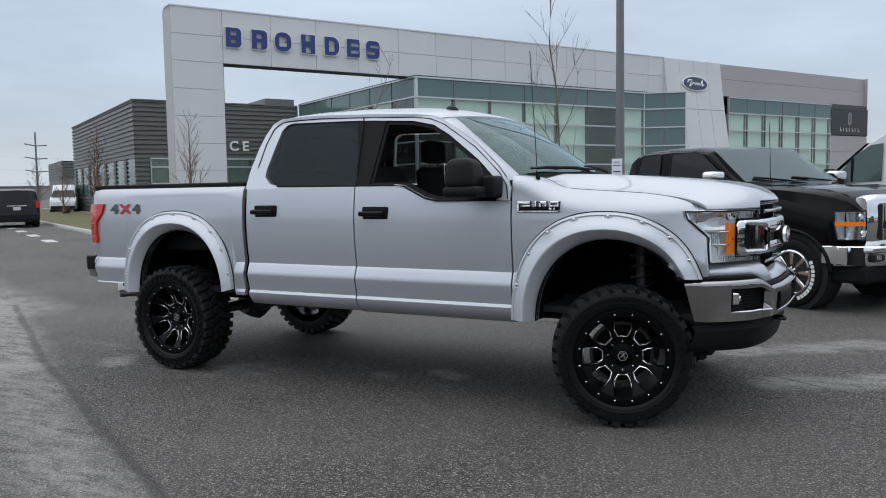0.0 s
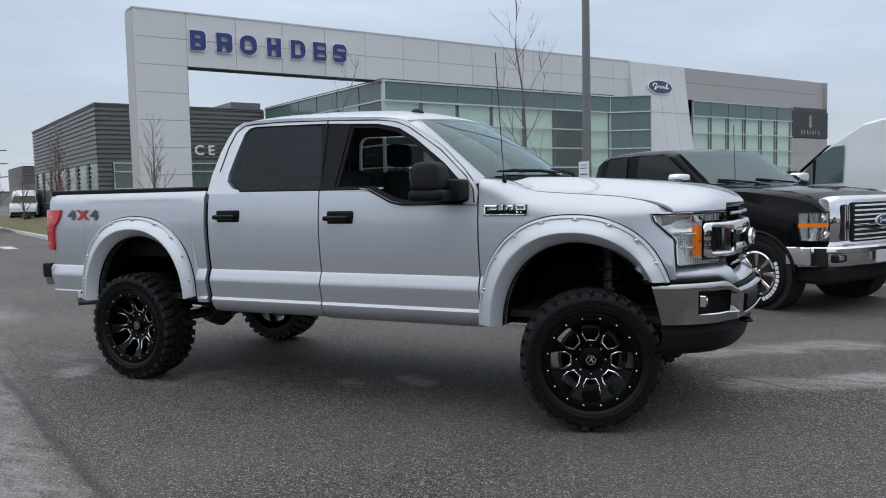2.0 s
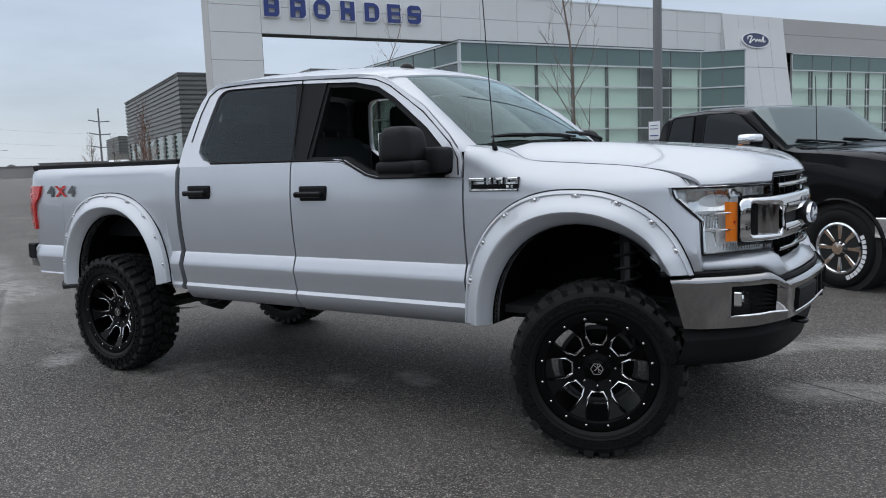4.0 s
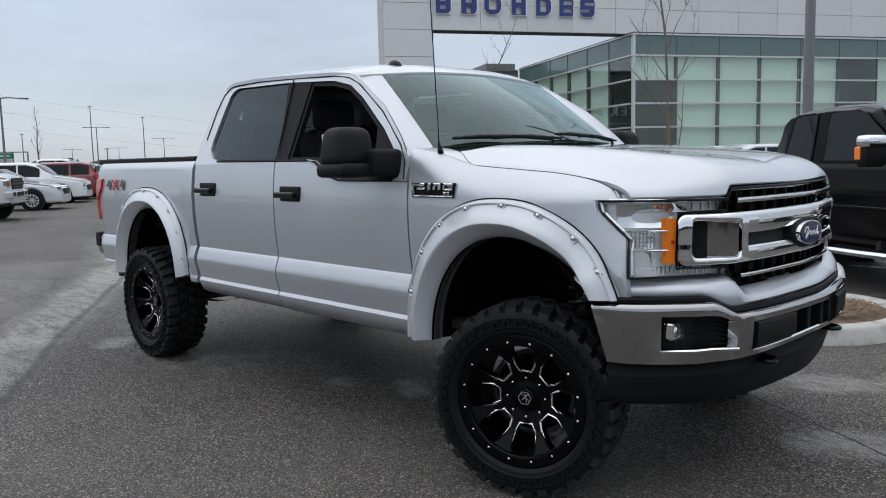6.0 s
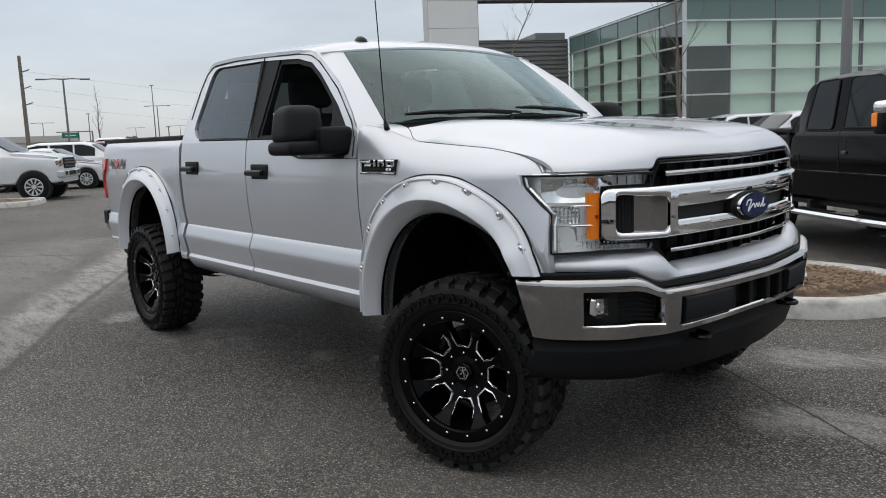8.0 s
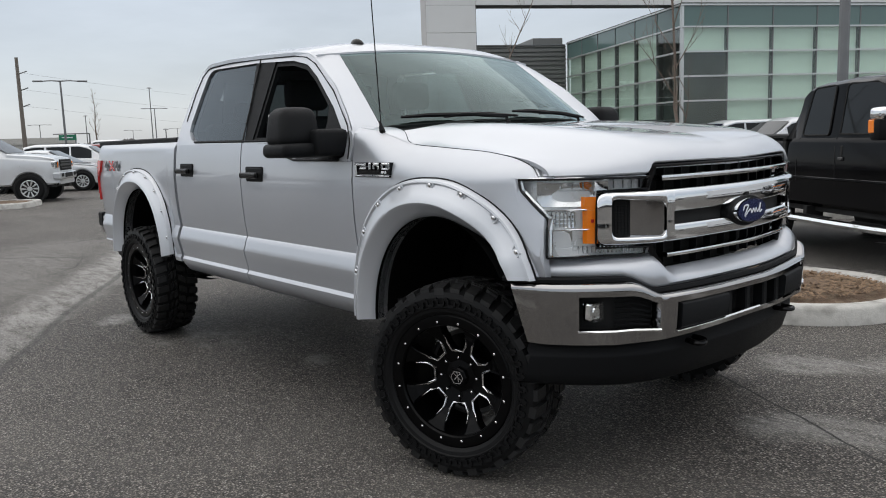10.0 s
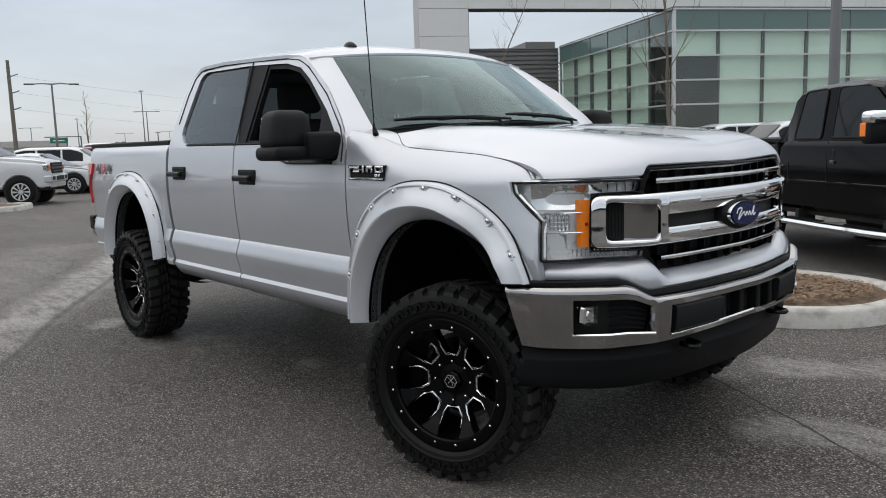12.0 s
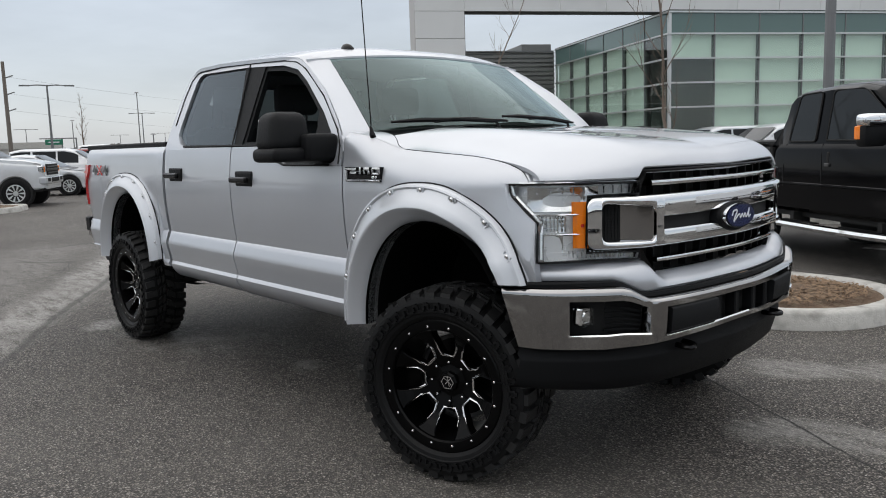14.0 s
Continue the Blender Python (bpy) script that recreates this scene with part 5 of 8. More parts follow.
def on_nose(y, z, f=0.0):
    """A place on the nose, f metres proud of it."""
    s = (nose(y + 0.004) - nose(y - 0.004)) / 0.008
    return Vector((nose(y), y, z)) + Vector((1, -s, 0)).normalized() * f


# black frame round the upper and lower openings
for sgn in (-1, 1):
    for run in (((1.22, 0.565), (1.27, 0.548), (1.322, 0.524)), ((1.03, 0.548), (0.985, 0.522), (0.93, 0.475))):
        bm = bmesh.new()
        sheet(bm, [[on_nose(sgn * (o + w), z, f) for o, f in ((0.034, -0.03), (0.03, -0.012), (0.004, -0.012), (0.0, -0.05))] for z, w in run])
        bmesh.ops.recalc_face_normals(bm, faces=bm.faces)
        part("opening_frame", bm, M_GLOSSBLK, grille)
part("grille_surround", swept(bar(-0.06, -0.012, 1.318, 1.330), -0.56, 0.56), M_GLOSSBLK, grille)


def clamp_hole(y):
    """Lower and upper edge of the openings in the chrome bar, and how open they are."""
    a = abs(y)
    for lo, hi, z0, z1, r in ((0.508, 0.706, (1.060, 1.066), (1.186, 1.208), 0.022), (0.0, 0.470, (1.100, 1.100), (1.146, 1.146), 0.008)):
        if lo <= a <= hi:
            k = (a - lo) / (hi - lo)
            b, t = z0[0] + (z0[1] - z0[0]) * k, z1[0] + (z1[1] - z1[0]) * k
            e = min(a - lo if lo else 1.0, hi - a)
            c = r - math.sqrt(max(0.0, r * r - (r - e) ** 2)) if e < r else 0.0
            o = max(0.0, min(1.0, e / (0.4 * r)))
            c = min(c, (t - b) / 2)
            return b + c, t - c, o
    return 1.125, 1.125, 0.0


def clamp_edge(y):
    """Lower and upper outline of the chrome bar, round at its ends."""
    e, r = 0.746 - abs(y), 0.026
    c = r - math.sqrt(max(0.0, r * r - (r - max(e, 0)) ** 2)) if e < r else 0.0
    return 1.031 + c, 1.235 - c


cols = [0.0]
for a, b, n in ((0.0, 0.455, 14), (0.456, 0.470, 6), (0.4702, 0.5078, 4), (0.508, 0.535, 9), (0.545, 0.675, 9), (0.680, 0.706, 9), (0.7062, 0.719, 2), (0.721, 0.746, 9)):
    cols += list(np.linspace(a, b, n))
cols = sorted(set(round(c, 4) for c in cols))
cols = [-c for c in cols[:0:-1]] + cols
for name, up in (("upper_chrome_bar", True), ("lower_chrome_bar", False)):
    rows = []
    for y in cols:
        h0, h1, o = clamp_hole(y)
        e0, e1 = clamp_edge(y)
        a, b = (h1, e1) if up else (h0, e0)
        h = b - a
        q = 1 if up else -1
        m = 0.018 * min(1.0, abs(h) / 0.05)
        r = [(a, -0.045 * o), (a, -0.012 * o), (a + q * 0.10 * m, -0.006 * o), (a + q * 0.3 * m, -0.002 * o), (a + q * 0.6 * m, 0.0), (a + h * 0.5, 0.003), (b - q * 0.9 * m, 0.0), (b - q * 0.45 * m, -0.004), (b - q * 0.12 * m, -0.012), (b, -0.022), (b, -0.06)]
        rows.append([on_nose(y, z, f + 0.020) for z, f in r])
    bm = bmesh.new()
    sheet(bm, rows)
    bmesh.ops.remove_doubles(bm, verts=bm.verts, dist=0.00005)
    bmesh.ops.recalc_face_normals(bm, faces=bm.faces)
    shade(part(name, bm, M_CHROME, grille, "chrome grille bar with clamp-shaped ends"), 50)
for sgn in (-1, 1):
    # nostril at each end: dark mesh, then a ramp back out
    bm = bmesh.new()
    sheet(bm, [[on_nose(sgn * y, z, f) for z in np.linspace(1.055, 1.215, 4)] for y, f in zip(np.linspace(0.50, 0.636, 8), np.linspace(0.012, -0.024, 8))])
    bmesh.ops.recalc_face_normals(bm, faces=bm.faces)
    part("nostril_ramp", bm, M_BUMPER, grille, "bright sloping panel in the bar's end")
    lo, hi = sorted((sgn * 0.632, sgn * 0.72))
    mesh = part("nostril_mesh", swept(bar(-0.06, -0.026, 1.045, 1.215), lo, hi, 6), M_GAP, grille)
    bm = bmesh.new()
    for z in np.linspace(1.07, 1.20, 12):
        tube(bm, [on_nose(sgn * y, z, -0.024) for y in np.linspace(0.638, 0.705, 4)], 0.0014, 4)
    for y in np.linspace(0.645, 0.700, 6):
        tube(bm, [on_nose(sgn * y, z, -0.024) for z in (1.07, 1.20)], 0.0014, 4)
    part("mesh_weave", bm, M_PLASTIC, mesh)
    # frosted edge strip of the bar's end
    lo, hi = sorted((sgn * 0.088, sgn * 0.478))
    part("centre_slot", swept(bar(-0.05, -0.016, 1.09, 1.156), lo, hi, 10), M_GAP, grille)
shade(part("thin_bar", swept(bar(-0.05, 0.006, 1.266, 1.288, 0.006), -0.518, 0.518), M_CHROME, grille, "slim bright grille bar"))
shade(part("thin_bar", swept(bar(-0.05, 0.006, 0.972, 0.990, 0.006), -0.49, 0.49), M_CHROME, grille, "slim bright grille bar"))
bm = bmesh.new()
tube(bm, [(0.70, 0, 1.115), (0.752, 0, 1.115), (0.762, 0, 1.115)], [1, 1, 0.93], 28)
for v in bm.verts:
    v.co.y *= 0.132
    v.co.z = 1.115 + (v.co.z - 1.115) * 0.066
shade(part("badge_bezel", bm, M_PLASTIC, grille), 40)
ov = oval(grille, Matrix.Translation((0.760, 0, 1.117)) @ Matrix.Rotation(radians(90), 4, "Z") @ Matrix.Diagonal((1, 0.35, 1, 1)), 0.115, 0.052, 0.05)
ov.data.materials[0] = M_CHROME

# body-coloured apron under the lamps and grille
APRON = [(0.0, 0.775), (0.3, 0.770), (0.5, 0.748), (0.62, 0.715), (0.745, 0.625), (0.85, 0.505), (0.91, 0.40), (0.955, 0.30)]
_ap = smooth_line([(y, x, 0) for y, x in APRON], 12)


def apron(y):
    return float(np.interp(abs(y), [p.x for p in _ap], [p.y for p in _ap])) - drawn_in(y)


rows = []
for y in np.linspace(-0.955, 0.955, 61):
    d = max(0.0, min(1.0, (0.555 - abs(y)) / 0.085))
    top = 0.988 - 0.058 * d * d * (3 - 2 * d)
    e = max(0.0, min(1.0, (0.71 - abs(y)) / 0.13))
    low = 0.919 - 0.052 * e * e * (3 - 2 * e)
    top = max(top, low + 0.045)
    xa = apron(y)
    rows.append([(xa - 0.075, y, top), (xa - 0.058, y, top - 0.004), (xa - 0.028, y, top - 0.024), (xa - 0.006, y, (top + low) / 2 - 0.004), (xa, y, low + 0.014), (xa - 0.008, y, low + 0.003), (xa - 0.03, y, low)])
bm = bmesh.new()
sheet(bm, rows)
bmesh.ops.recalc_face_normals(bm, faces=bm.faces)
shade(part("apron", bm, M_SILVER, truck, "silver apron under the grille"), 45)

# headlamps
for sgn in (-1, 1):
    def lamp_rows(off, ins=0.0, n=16):
        out = []
        zs = [0.994, 1.004, 1.022, 1.026, 1.06, 1.10, 1.142, 1.17, 1.20, 1.238, 1.242, 1.252, 1.27, 1.286]
        for z in zs:
            xo = lerp_table([(0.994, 0.462), (1.142, 0.452), (1.245, 0.345), (1.286, 0.33)], z) + ins
            yo = float(np.interp(-xo, [-p.y for p in _pts], [p.x for p in _pts]))
            yi = 0.575 if z < 1.024 or z > 1.24 else 0.744
            ys = np.linspace(yo, yi + ins, n)
            k = min(1, max(0, (1.28 - z) / 0.28))
            out.append([(nose(sgn * y) + off * 0.9, sgn * (y * (1 + 0.06 * k * max(0, y - 0.70) / 0.165) + off * 0.8), z) for y in ys])
        return out

    bm = bmesh.new()
    sheet(bm, lamp_rows(-0.04, 0.002))
    house = part("headlamp", bm, M_LAMPBACK, truck, "clear headlamp with an amber block")
    bm = bmesh.new()
    rows = lamp_rows(0.004)
    sheet(bm, rows)
    facing(bm, (0.7, sgn * 0.7, 0))
    o = shade(part("lens", bm, M_LENS, house, "clear lens"), 50)
    o.visible_shadow = False
    # dark rim round the lens
    edge = [r[0] for r in rows] + rows[-1][1:] + [r[-1] for r in rows[-2::-1]] + rows[0][-2:0:-1]
    bm = bmesh.new()
    tube(bm, edge + [edge[0]], 0.0045, 6)
    part("lens_rim", bm, M_GLOSSBLK, house)
    bm = bmesh.new()
    inner = lamp_rows(-0.006, 0.013)
    tube(bm, [r[0] for r in inner] + inner[-1][1:], 0.0075, 5)
    tube(bm, [inner[0][k] for k in range(len(inner[0]))], 0.0065, 5)
    part("bright_border", bm, M_REFLECT, house, "bright inner border")
    bm = bmesh.new()
    band(bm, edge, (-0.06, -sgn * 0.04, 0))
    part("lens_side", bm, M_REFLECT, house)
    # amber block, dividers, ribs
    bm = bmesh.new()
    for z0, z1, y0, y1 in ((1.168, 1.218, 0.730, 0.772), (1.100, 1.1678, 0.736, 0.769), (1.042, 1.0998, 0.730, 0.769)):
        rows = [[(nose(sgn * y) - 0.004 - d, sgn * (y + 0.004), z) for y, d in ((y0, 0.02), (y0 + 0.002, 0.003), ((y0 + y1) / 2, 0.0), (y1 - 0.002, 0.003), (y1, 0.02))] for z in (z0, z0 + 0.002, z1 - 0.002, z1)]
        sheet(bm, rows)
    bmesh.ops.recalc_face_normals(bm, faces=bm.faces)
    amber = part("amber_block", bm, M_AMBER, house, "amber turn signal block")
    part("amber_bulb", boxed(nose(sgn * 0.754) - 0.006, nose(sgn * 0.754) + 0.001, sgn * 0.753, sgn * 0.763, 1.122, 1.134), M_RED, amber)
    for z in (1.095, 1.170):
        bm = bmesh.new()
        tube(bm, [(nose(sgn * y) - 0.012, sgn * (y * (1 + 0.022 * (y - 0.70) / 0.165)), z) for y in np.linspace(0.757, 0.872, 9)], 0.0035, 5)
        part("divider", bm, M_CHROME, house)
    # shaded hollows behind the bulbs
    for z0, z1, y0, y1 in ((1.180, 1.276, 0.70, 0.875), (1.100, 1.166, 0.795, 0.872), (1.012, 1.088, 0.80, 0.868)):
        bm = bmesh.new()
        sheet(bm, [[(nose(sgn * y) - 0.030 - 0.035 * math.sin(math.pi * k) * math.sin(math.pi * (z - z0) / (z1 - z0)), sgn * (y - 0.012), z) for k, y in zip(np.linspace(0, 1, 9), np.linspace(y0, y1, 9))] for z in np.linspace(z0, z1, 7)])
        shade(part("lamp_bowl", bm, M_BOWL, house, "dark faceted lamp bowl"), 80)
    bm = bmesh.new()
    for y in np.linspace(0.62, 0.80, 16):
        tube(bm, [(nose(sgn * y) - 0.03, sgn * (y - 0.018), 1.002), (nose(sgn * y) - 0.03, sgn * (y - 0.018), 1.03)], 0.003, 4)
    for y in np.linspace(0.60, 0.86, 10):
        tube(bm, [(nose(sgn * y) - 0.03, sgn * (y - 0.018), 1.246), (nose(sgn * y) - 0.03, sgn * (y - 0.018), 1.278)], 0.003, 4)
    part("reflector_ribs", bm, M_CHROME, house)
    # fluted optic of the middle chamber
    bm = bmesh.new()
    for y in np.linspace(0.796, 0.868, 9):
        tube(bm, [(nose(sgn * y) - 0.026, sgn * (y - 0.012), z) for z in (1.104, 1.135, 1.162)], 0.0036, 5)
    for z in (1.118, 1.134, 1.150):
        tube(bm, [(nose(sgn * y) - 0.025, sgn * (y - 0.012), z) for y in np.linspace(0.796, 0.868, 6)], 0.0022, 4)
    part("fluted_optic", bm, M_CHROME, house, "fluted bright optic")
    # gap filler beside the grille
    lo, hi = sorted((sgn * 0.57, sgn * 0.72))
    part("lamp_backing", swept(bar(-0.12, -0.075, 0.99, 1.295), lo, hi, 8), M_GAP, truck)

# front bumper
BUMP = [(0.0, 0.825), (0.3, 0.815), (0.54, 0.782), (0.70, 0.712), (0.85, 0.575), (0.93, 0.455), (0.972, 0.34), (0.985, 0.28)]
_bp = smooth_line([(y, x, 0) for y, x in BUMP], 12)


def bump_x(y):
    return float(np.interp(abs(y), [p.x for p in _bp], [p.y for p in _bp])) - drawn_in(y)


def bump_top(y):
    d = max(0.0, min(1.0, (0.71 - abs(y)) / 0.13))
    return 0.902 - 0.052 * d * d * (3 - 2 * d)


def bump_low(y):
    return 0.652 + 0.035 * max(0, 1 - abs(y) / 0.75) ** 0.7


def bump_pt(y, t, off=0.0):
    z0, z1 = bump_low(y), bump_top(y)
    f = [(-0.2, -0.0), (0.0, -0.03), (0.06, -0.008), (0.5, 0.0), (0.86, 0.004), (0.92, 0.004), (0.965, -0.003), (1.0, -0.018), (1.03, -0.05)]
    z = z0 + (z1 - z0) * min(t, 1.0)
    s = (bump_x(y + 0.004) - bump_x(y - 0.004)) / 0.008
    nrm = Vector((1, -s, 0)).normalized()
    end = max(0.0, (abs(y) - 0.90) / 0.072) * (1 - min(1, max(0, t)))
    return Vector((bump_x(y) + 0.06 * end, y * (1 - 0.03 * end), z)) + nrm * (lerp_table(f, t) + off)


ys = sorted(set(np.round(np.concatenate([np.linspace(-0.972, 0.972, 80), [s * v for v in (0.858, 0.845, 0.605, 0.592, 0.535, 0.52, 0.24, 0.225) for s in (-1, 1)]]), 4)))
ts = [0.0, 0.06, 0.14, 0.20, 0.24, 0.28, 0.4, 0.55, 0.68, 0.74, 0.80, 0.86, 0.92, 0.943, 0.965, 0.982, 1.0, 1.03]
bm = bmesh.new()
grid = [[bm.verts.new(bump_pt(y, t)) for t in ts] for y in ys]


def open_at(y, t):
    y = abs(y)
    return (0.60 < y < 0.85 and 0.28 < t < 0.80) or (y < 0.53 and 0.20 < t < 0.80)


for i in range(len(ys) - 1):
    for j in range(len(ts) - 1):
        if not open_at((ys[i] + ys[i + 1]) / 2, (ts[j] + ts[j + 1]) / 2):
            bm.faces.new((grid[i][j], grid[i + 1][j], grid[i + 1][j + 1], grid[i][j + 1]))
edges = [e for e in bm.edges if e.is_boundary]
ext = bmesh.ops.extrude_edge_only(bm, edges=edges)
for v in [g for g in ext["geom"] if isinstance(g, bmesh.types.BMVert)]:
    if abs(v.co.y) > 0.925:
        v.co.y -= math.copysign(0.05, v.co.y)
    else:
        v.co.x -= 0.045
bmesh.ops.recalc_face_normals(bm, faces=bm.faces)
bumper = shade(part("front_bumper", bm, M_BUMPER, truck, "dusty chrome front bumper"), 40)
bm = bmesh.new()
sheet(bm, [[bump_pt(y, t, -0.07) for t in (0.05, 0.5, 0.95)] for y in np.linspace(-0.89, 0.89, 40)])
part("bumper_backing", bm, M_GAP, bumper)
bm = bmesh.new()
tube(bm, [(bump_x(y) - 0.045, y, bump_top(y) + 0.008) for y in np.linspace(-0.97, 0.97, 80)], 0.013, 6)
part("bumper_gasket", bm, M_PLASTIC, bumper)
for sgn in (-1, 1):
    # fog lamp pocket
    for k in range(6):
        part("pocket_louvre", tube(bmesh.new(), [bump_pt(sgn * y, 0.32 + 0.085 * k, -0.05) for y in np.linspace(0.61, 0.75, 4)], 0.005, 4), M_PLASTIC, bumper)
    p = bump_pt(sgn * 0.812, 0.57, -0.016)
    bm = boxed(p.x - 0.03, p.x + 0.010, p.y - 0.030, p.y + 0.030, p.z - 0.034, p.z + 0.034, bevel=0.008, seg=2)
    tube(bm, [(p.x + 0.004, p.y, p.z), (p.x + 0.016, p.y, p.z)], [0.024, 0.018], 14)
    fog = part("fog_lamp", bm, M_CHROME, bumper, "clear fog lamp")
    part("fog_lens", boxed(p.x + 0.018, p.x + 0.022, p.y - 0.031, p.y + 0.031, p.z - 0.035, p.z + 0.035, bevel=0.004), M_LENS, fog)
    bm = bmesh.new()
    loop = [bump_pt(sgn * y, t, 0.002) for y, t in [(v, 0.265) for v in np.linspace(0.60, 0.852, 6)]]
    tube(bm, loop, 0.006, 5)
    part("pocket_trim", bm, M_CHROME, bumper)
    # black pads
    bm = bmesh.new()
    a, c = 0.245, 0.515
    rows = [[bump_pt(sgn * y, t, o) for t, o in ((0.21, -0.02), (0.235, 0.006), (0.26, 0.012), (0.74, 0.012), (0.775, 0.006), (0.795, -0.02))] for y in np.linspace(a, c, 8)]
    sheet(bm, rows)
    for r in (rows[0], rows[-1]):
        bm.faces.new([bm.verts.new(p) for p in r])
    bmesh.ops.recalc_face_normals(bm, faces=bm.faces)
    shade(part("bumper_pad", bm, M_PLASTIC, bumper, "black textured bumper pad"), 50)
    bm = bmesh.new()
    tube(bm, [bump_pt(sgn * y, 0.19, 0.004) for y in np.linspace(0.0, 0.53, 10)], 0.006, 5)
    part("opening_trim", bm, M_CHROME, bumper)
    # tow hook
    bm = bmesh.new()
    tube(bm, smooth_line([(0.68 - drawn_in(sgn * 0.4), sgn * 0.35, 0.640), (0.775 - drawn_in(sgn * 0.4), sgn * 0.35, 0.636), (0.803 - drawn_in(sgn * 0.4), sgn * 0.37, 0.634), (0.81 - drawn_in(sgn * 0.4), sgn * 0.395, 0.633), (0.795 - drawn_in(sgn * 0.4), sgn * 0.415, 0.634), (0.75 - drawn_in(sgn * 0.4), sgn * 0.415, 0.638)], 4), 0.011, 8)
    shade(part("tow_hook", bm, M_GLOSSBLK, truck, "black tow hook"))
for y in (-0.20, -0.07, 0.07, 0.20):
    p = bump_pt(y, 0.5, -0.03)
    part("intake_post", boxed(p.x - 0.03, p.x + 0.02, y - 0.016, y + 0.016, 0.70, 0.825, bevel=0.005), M_PLASTIC, bumper)
# valance below
rows = []
for y in np.linspace(-0.93, 0.93, 41):
    x = bump_x(y)
    d = (abs(y) / 0.93) ** 3
    rows.append([(x - 0.06, y, bump_low(y) + 0.012), (x - 0.075, y, 0.635), (x - 0.06, y, 0.617), (x - 0.06, y, 0.605), (x - 0.08, y, 0.54), (x - 0.095, y, 0.49 + 0.015 * d), (x - 0.125, y, 0.475 + 0.02 * d), (x - 0.32, y, 0.50)])
bm = bmesh.new()
sheet(bm, rows)
bmesh.ops.recalc_face_normals(bm, faces=bm.faces)
shade(part("valance", bm, M_PLASTIC, truck, "black plastic valance under the bumper"), 60)

# ---- cabin, bed, underside, small parts of the pickup ----
b = box(bmesh.new(), -2.80, -0.72, -0.90, 0.90, 0.70, 0.74)
box(b, -2.86, -2.82, -0.90, 0.90, 0.70, 1.55)
for sgn in (-1, 1):
    box(b, -2.84, -0.72, sgn * 0.86, sgn * 0.90, 0.7, 1.36)
box(b, -0.80, -0.72, -0.88, 0.88, 0.70, 1.40)
part("cabin_tub", b, M_SEAT, truck)
bm = bmesh.new()
sheet(bm, [[(x, y, roof_z(x, y) - 0.045) for y in np.linspace(-0.74, 0.74, 11)] for x in np.linspace(-2.66, -1.32, 9)])
part("headliner", bm, mat("grey headliner", (0.16, 0.16, 0.155), 0.95), truck)
bm = boxed(-1.12, -0.62, -0.84, 0.84, 1.10, 1.44, bevel=0.07, seg=3)
shade(part("dashboard", bm, M_SEAT, truck))
for y in (-0.42, 0.42):
    bm = boxed(-1.95, -1.42, y - 0.27, y + 0.27, 0.95, 1.12, bevel=0.06, seg=3)
    seat = shade(part("front_seat", bm, M_SEAT, truck, "charcoal cloth front seat"))
    bm = boxed(-1.98, -1.82, y - 0.26, y + 0.26, 1.05, 1.62, bevel=0.07, seg=3)
    for v in bm.verts:
        v.co.x -= 0.22 * (v.co.z - 1.05)
    shade(part("backrest", bm, M_SEAT, seat))
    bm = boxed(-2.09, -1.98, y - 0.145, y + 0.145, 1.655, 1.845, bevel=0.045, seg=3)
    rest = shade(part("headrest", bm, M_SEAT, seat))
    bm = bmesh.new()
    for d in (-0.07, 0.07):
        tube(bm, [(-2.03, y + d, 1.58), (-2.035, y + d, 1.68)], 0.007, 6)
    part("headrest_posts", bm, M_STEEL, rest)
bm = boxed(-2.66, -2.2, -0.80, 0.80, 0.95, 1.12, bevel=0.06, seg=3)
bench = shade(part("rear_bench", bm, M_SEAT, truck))
bm = boxed(-2.80, -2.62, -0.80, 0.80, 1.05, 1.60, bevel=0.06, seg=3)
shade(part("backrest", bm, M_SEAT, bench))
for y in (-0.45, 0.45):
    shade(part("headrest", boxed(-2.79, -2.69, y - 0.13, y + 0.13, 1.60, 1.74, bevel=0.04, seg=3), M_SEAT, bench))
bm = bmesh.new()
tube(bm, [(-1.28 - 0.08 * math.sin(2 * math.pi * k / 24), 0.42 + 0.19 * math.cos(2 * math.pi * k / 24), 1.32 + 0.17 * math.sin(2 * math.pi * k / 24)) for k in range(25)], 0.016, 6, cap=False)
tube(bm, [(-1.28, 0.42, 1.32), (-1.0, 0.42, 1.25)], 0.04, 8)
tube(bm, [(-1.28, 0.25, 1.32), (-1.28, 0.59, 1.32)], 0.02, 6)
shade(part("steering_wheel", bm, M_PLASTIC, truck))
bm = boxed(-1.12, -1.08, -0.13, 0.13, 1.82, 1.90, bevel=0.02, seg=2)
part("inner_mirror", bm, M_PLASTIC, truck)

b = box(bmesh.new(), -4.6, -2.93, -0.79, 0.79, 0.98, 1.0)
box(b, -2.96, -2.93, -0.79, 0.79, 0.98, 1.49)
part("bed_floor", b, M_PLASTIC, truck)
gate = part("tailgate", boxed(-4.66, -4.60, -0.78, 0.78, 0.93, RAIL, bevel=0.012, seg=2), M_SILVER, truck, "silver tailgate")
part("gate_cap", boxed(-4.665, -4.58, -0.79, 0.79, RAIL + 0.001, RAIL + 0.016, bevel=0.006), M_PLASTIC, gate)
# the lower rear panel and bumper
bm = bmesh.new()
box(bm, -4.72, -4.54, -0.955, 0.955, 0.735, 0.915, 0.03, 2)
rb = shade(part("rear_bumper", bm, M_BUMPER, truck, "chrome rear bumper"), 40)
for sgn in (-1, 1):
    part("bumper_end", boxed(-4.725, -4.62, sgn * 0.962, sgn * 0.90, 0.80, 0.92, bevel=0.01), M_PLASTIC, rb)
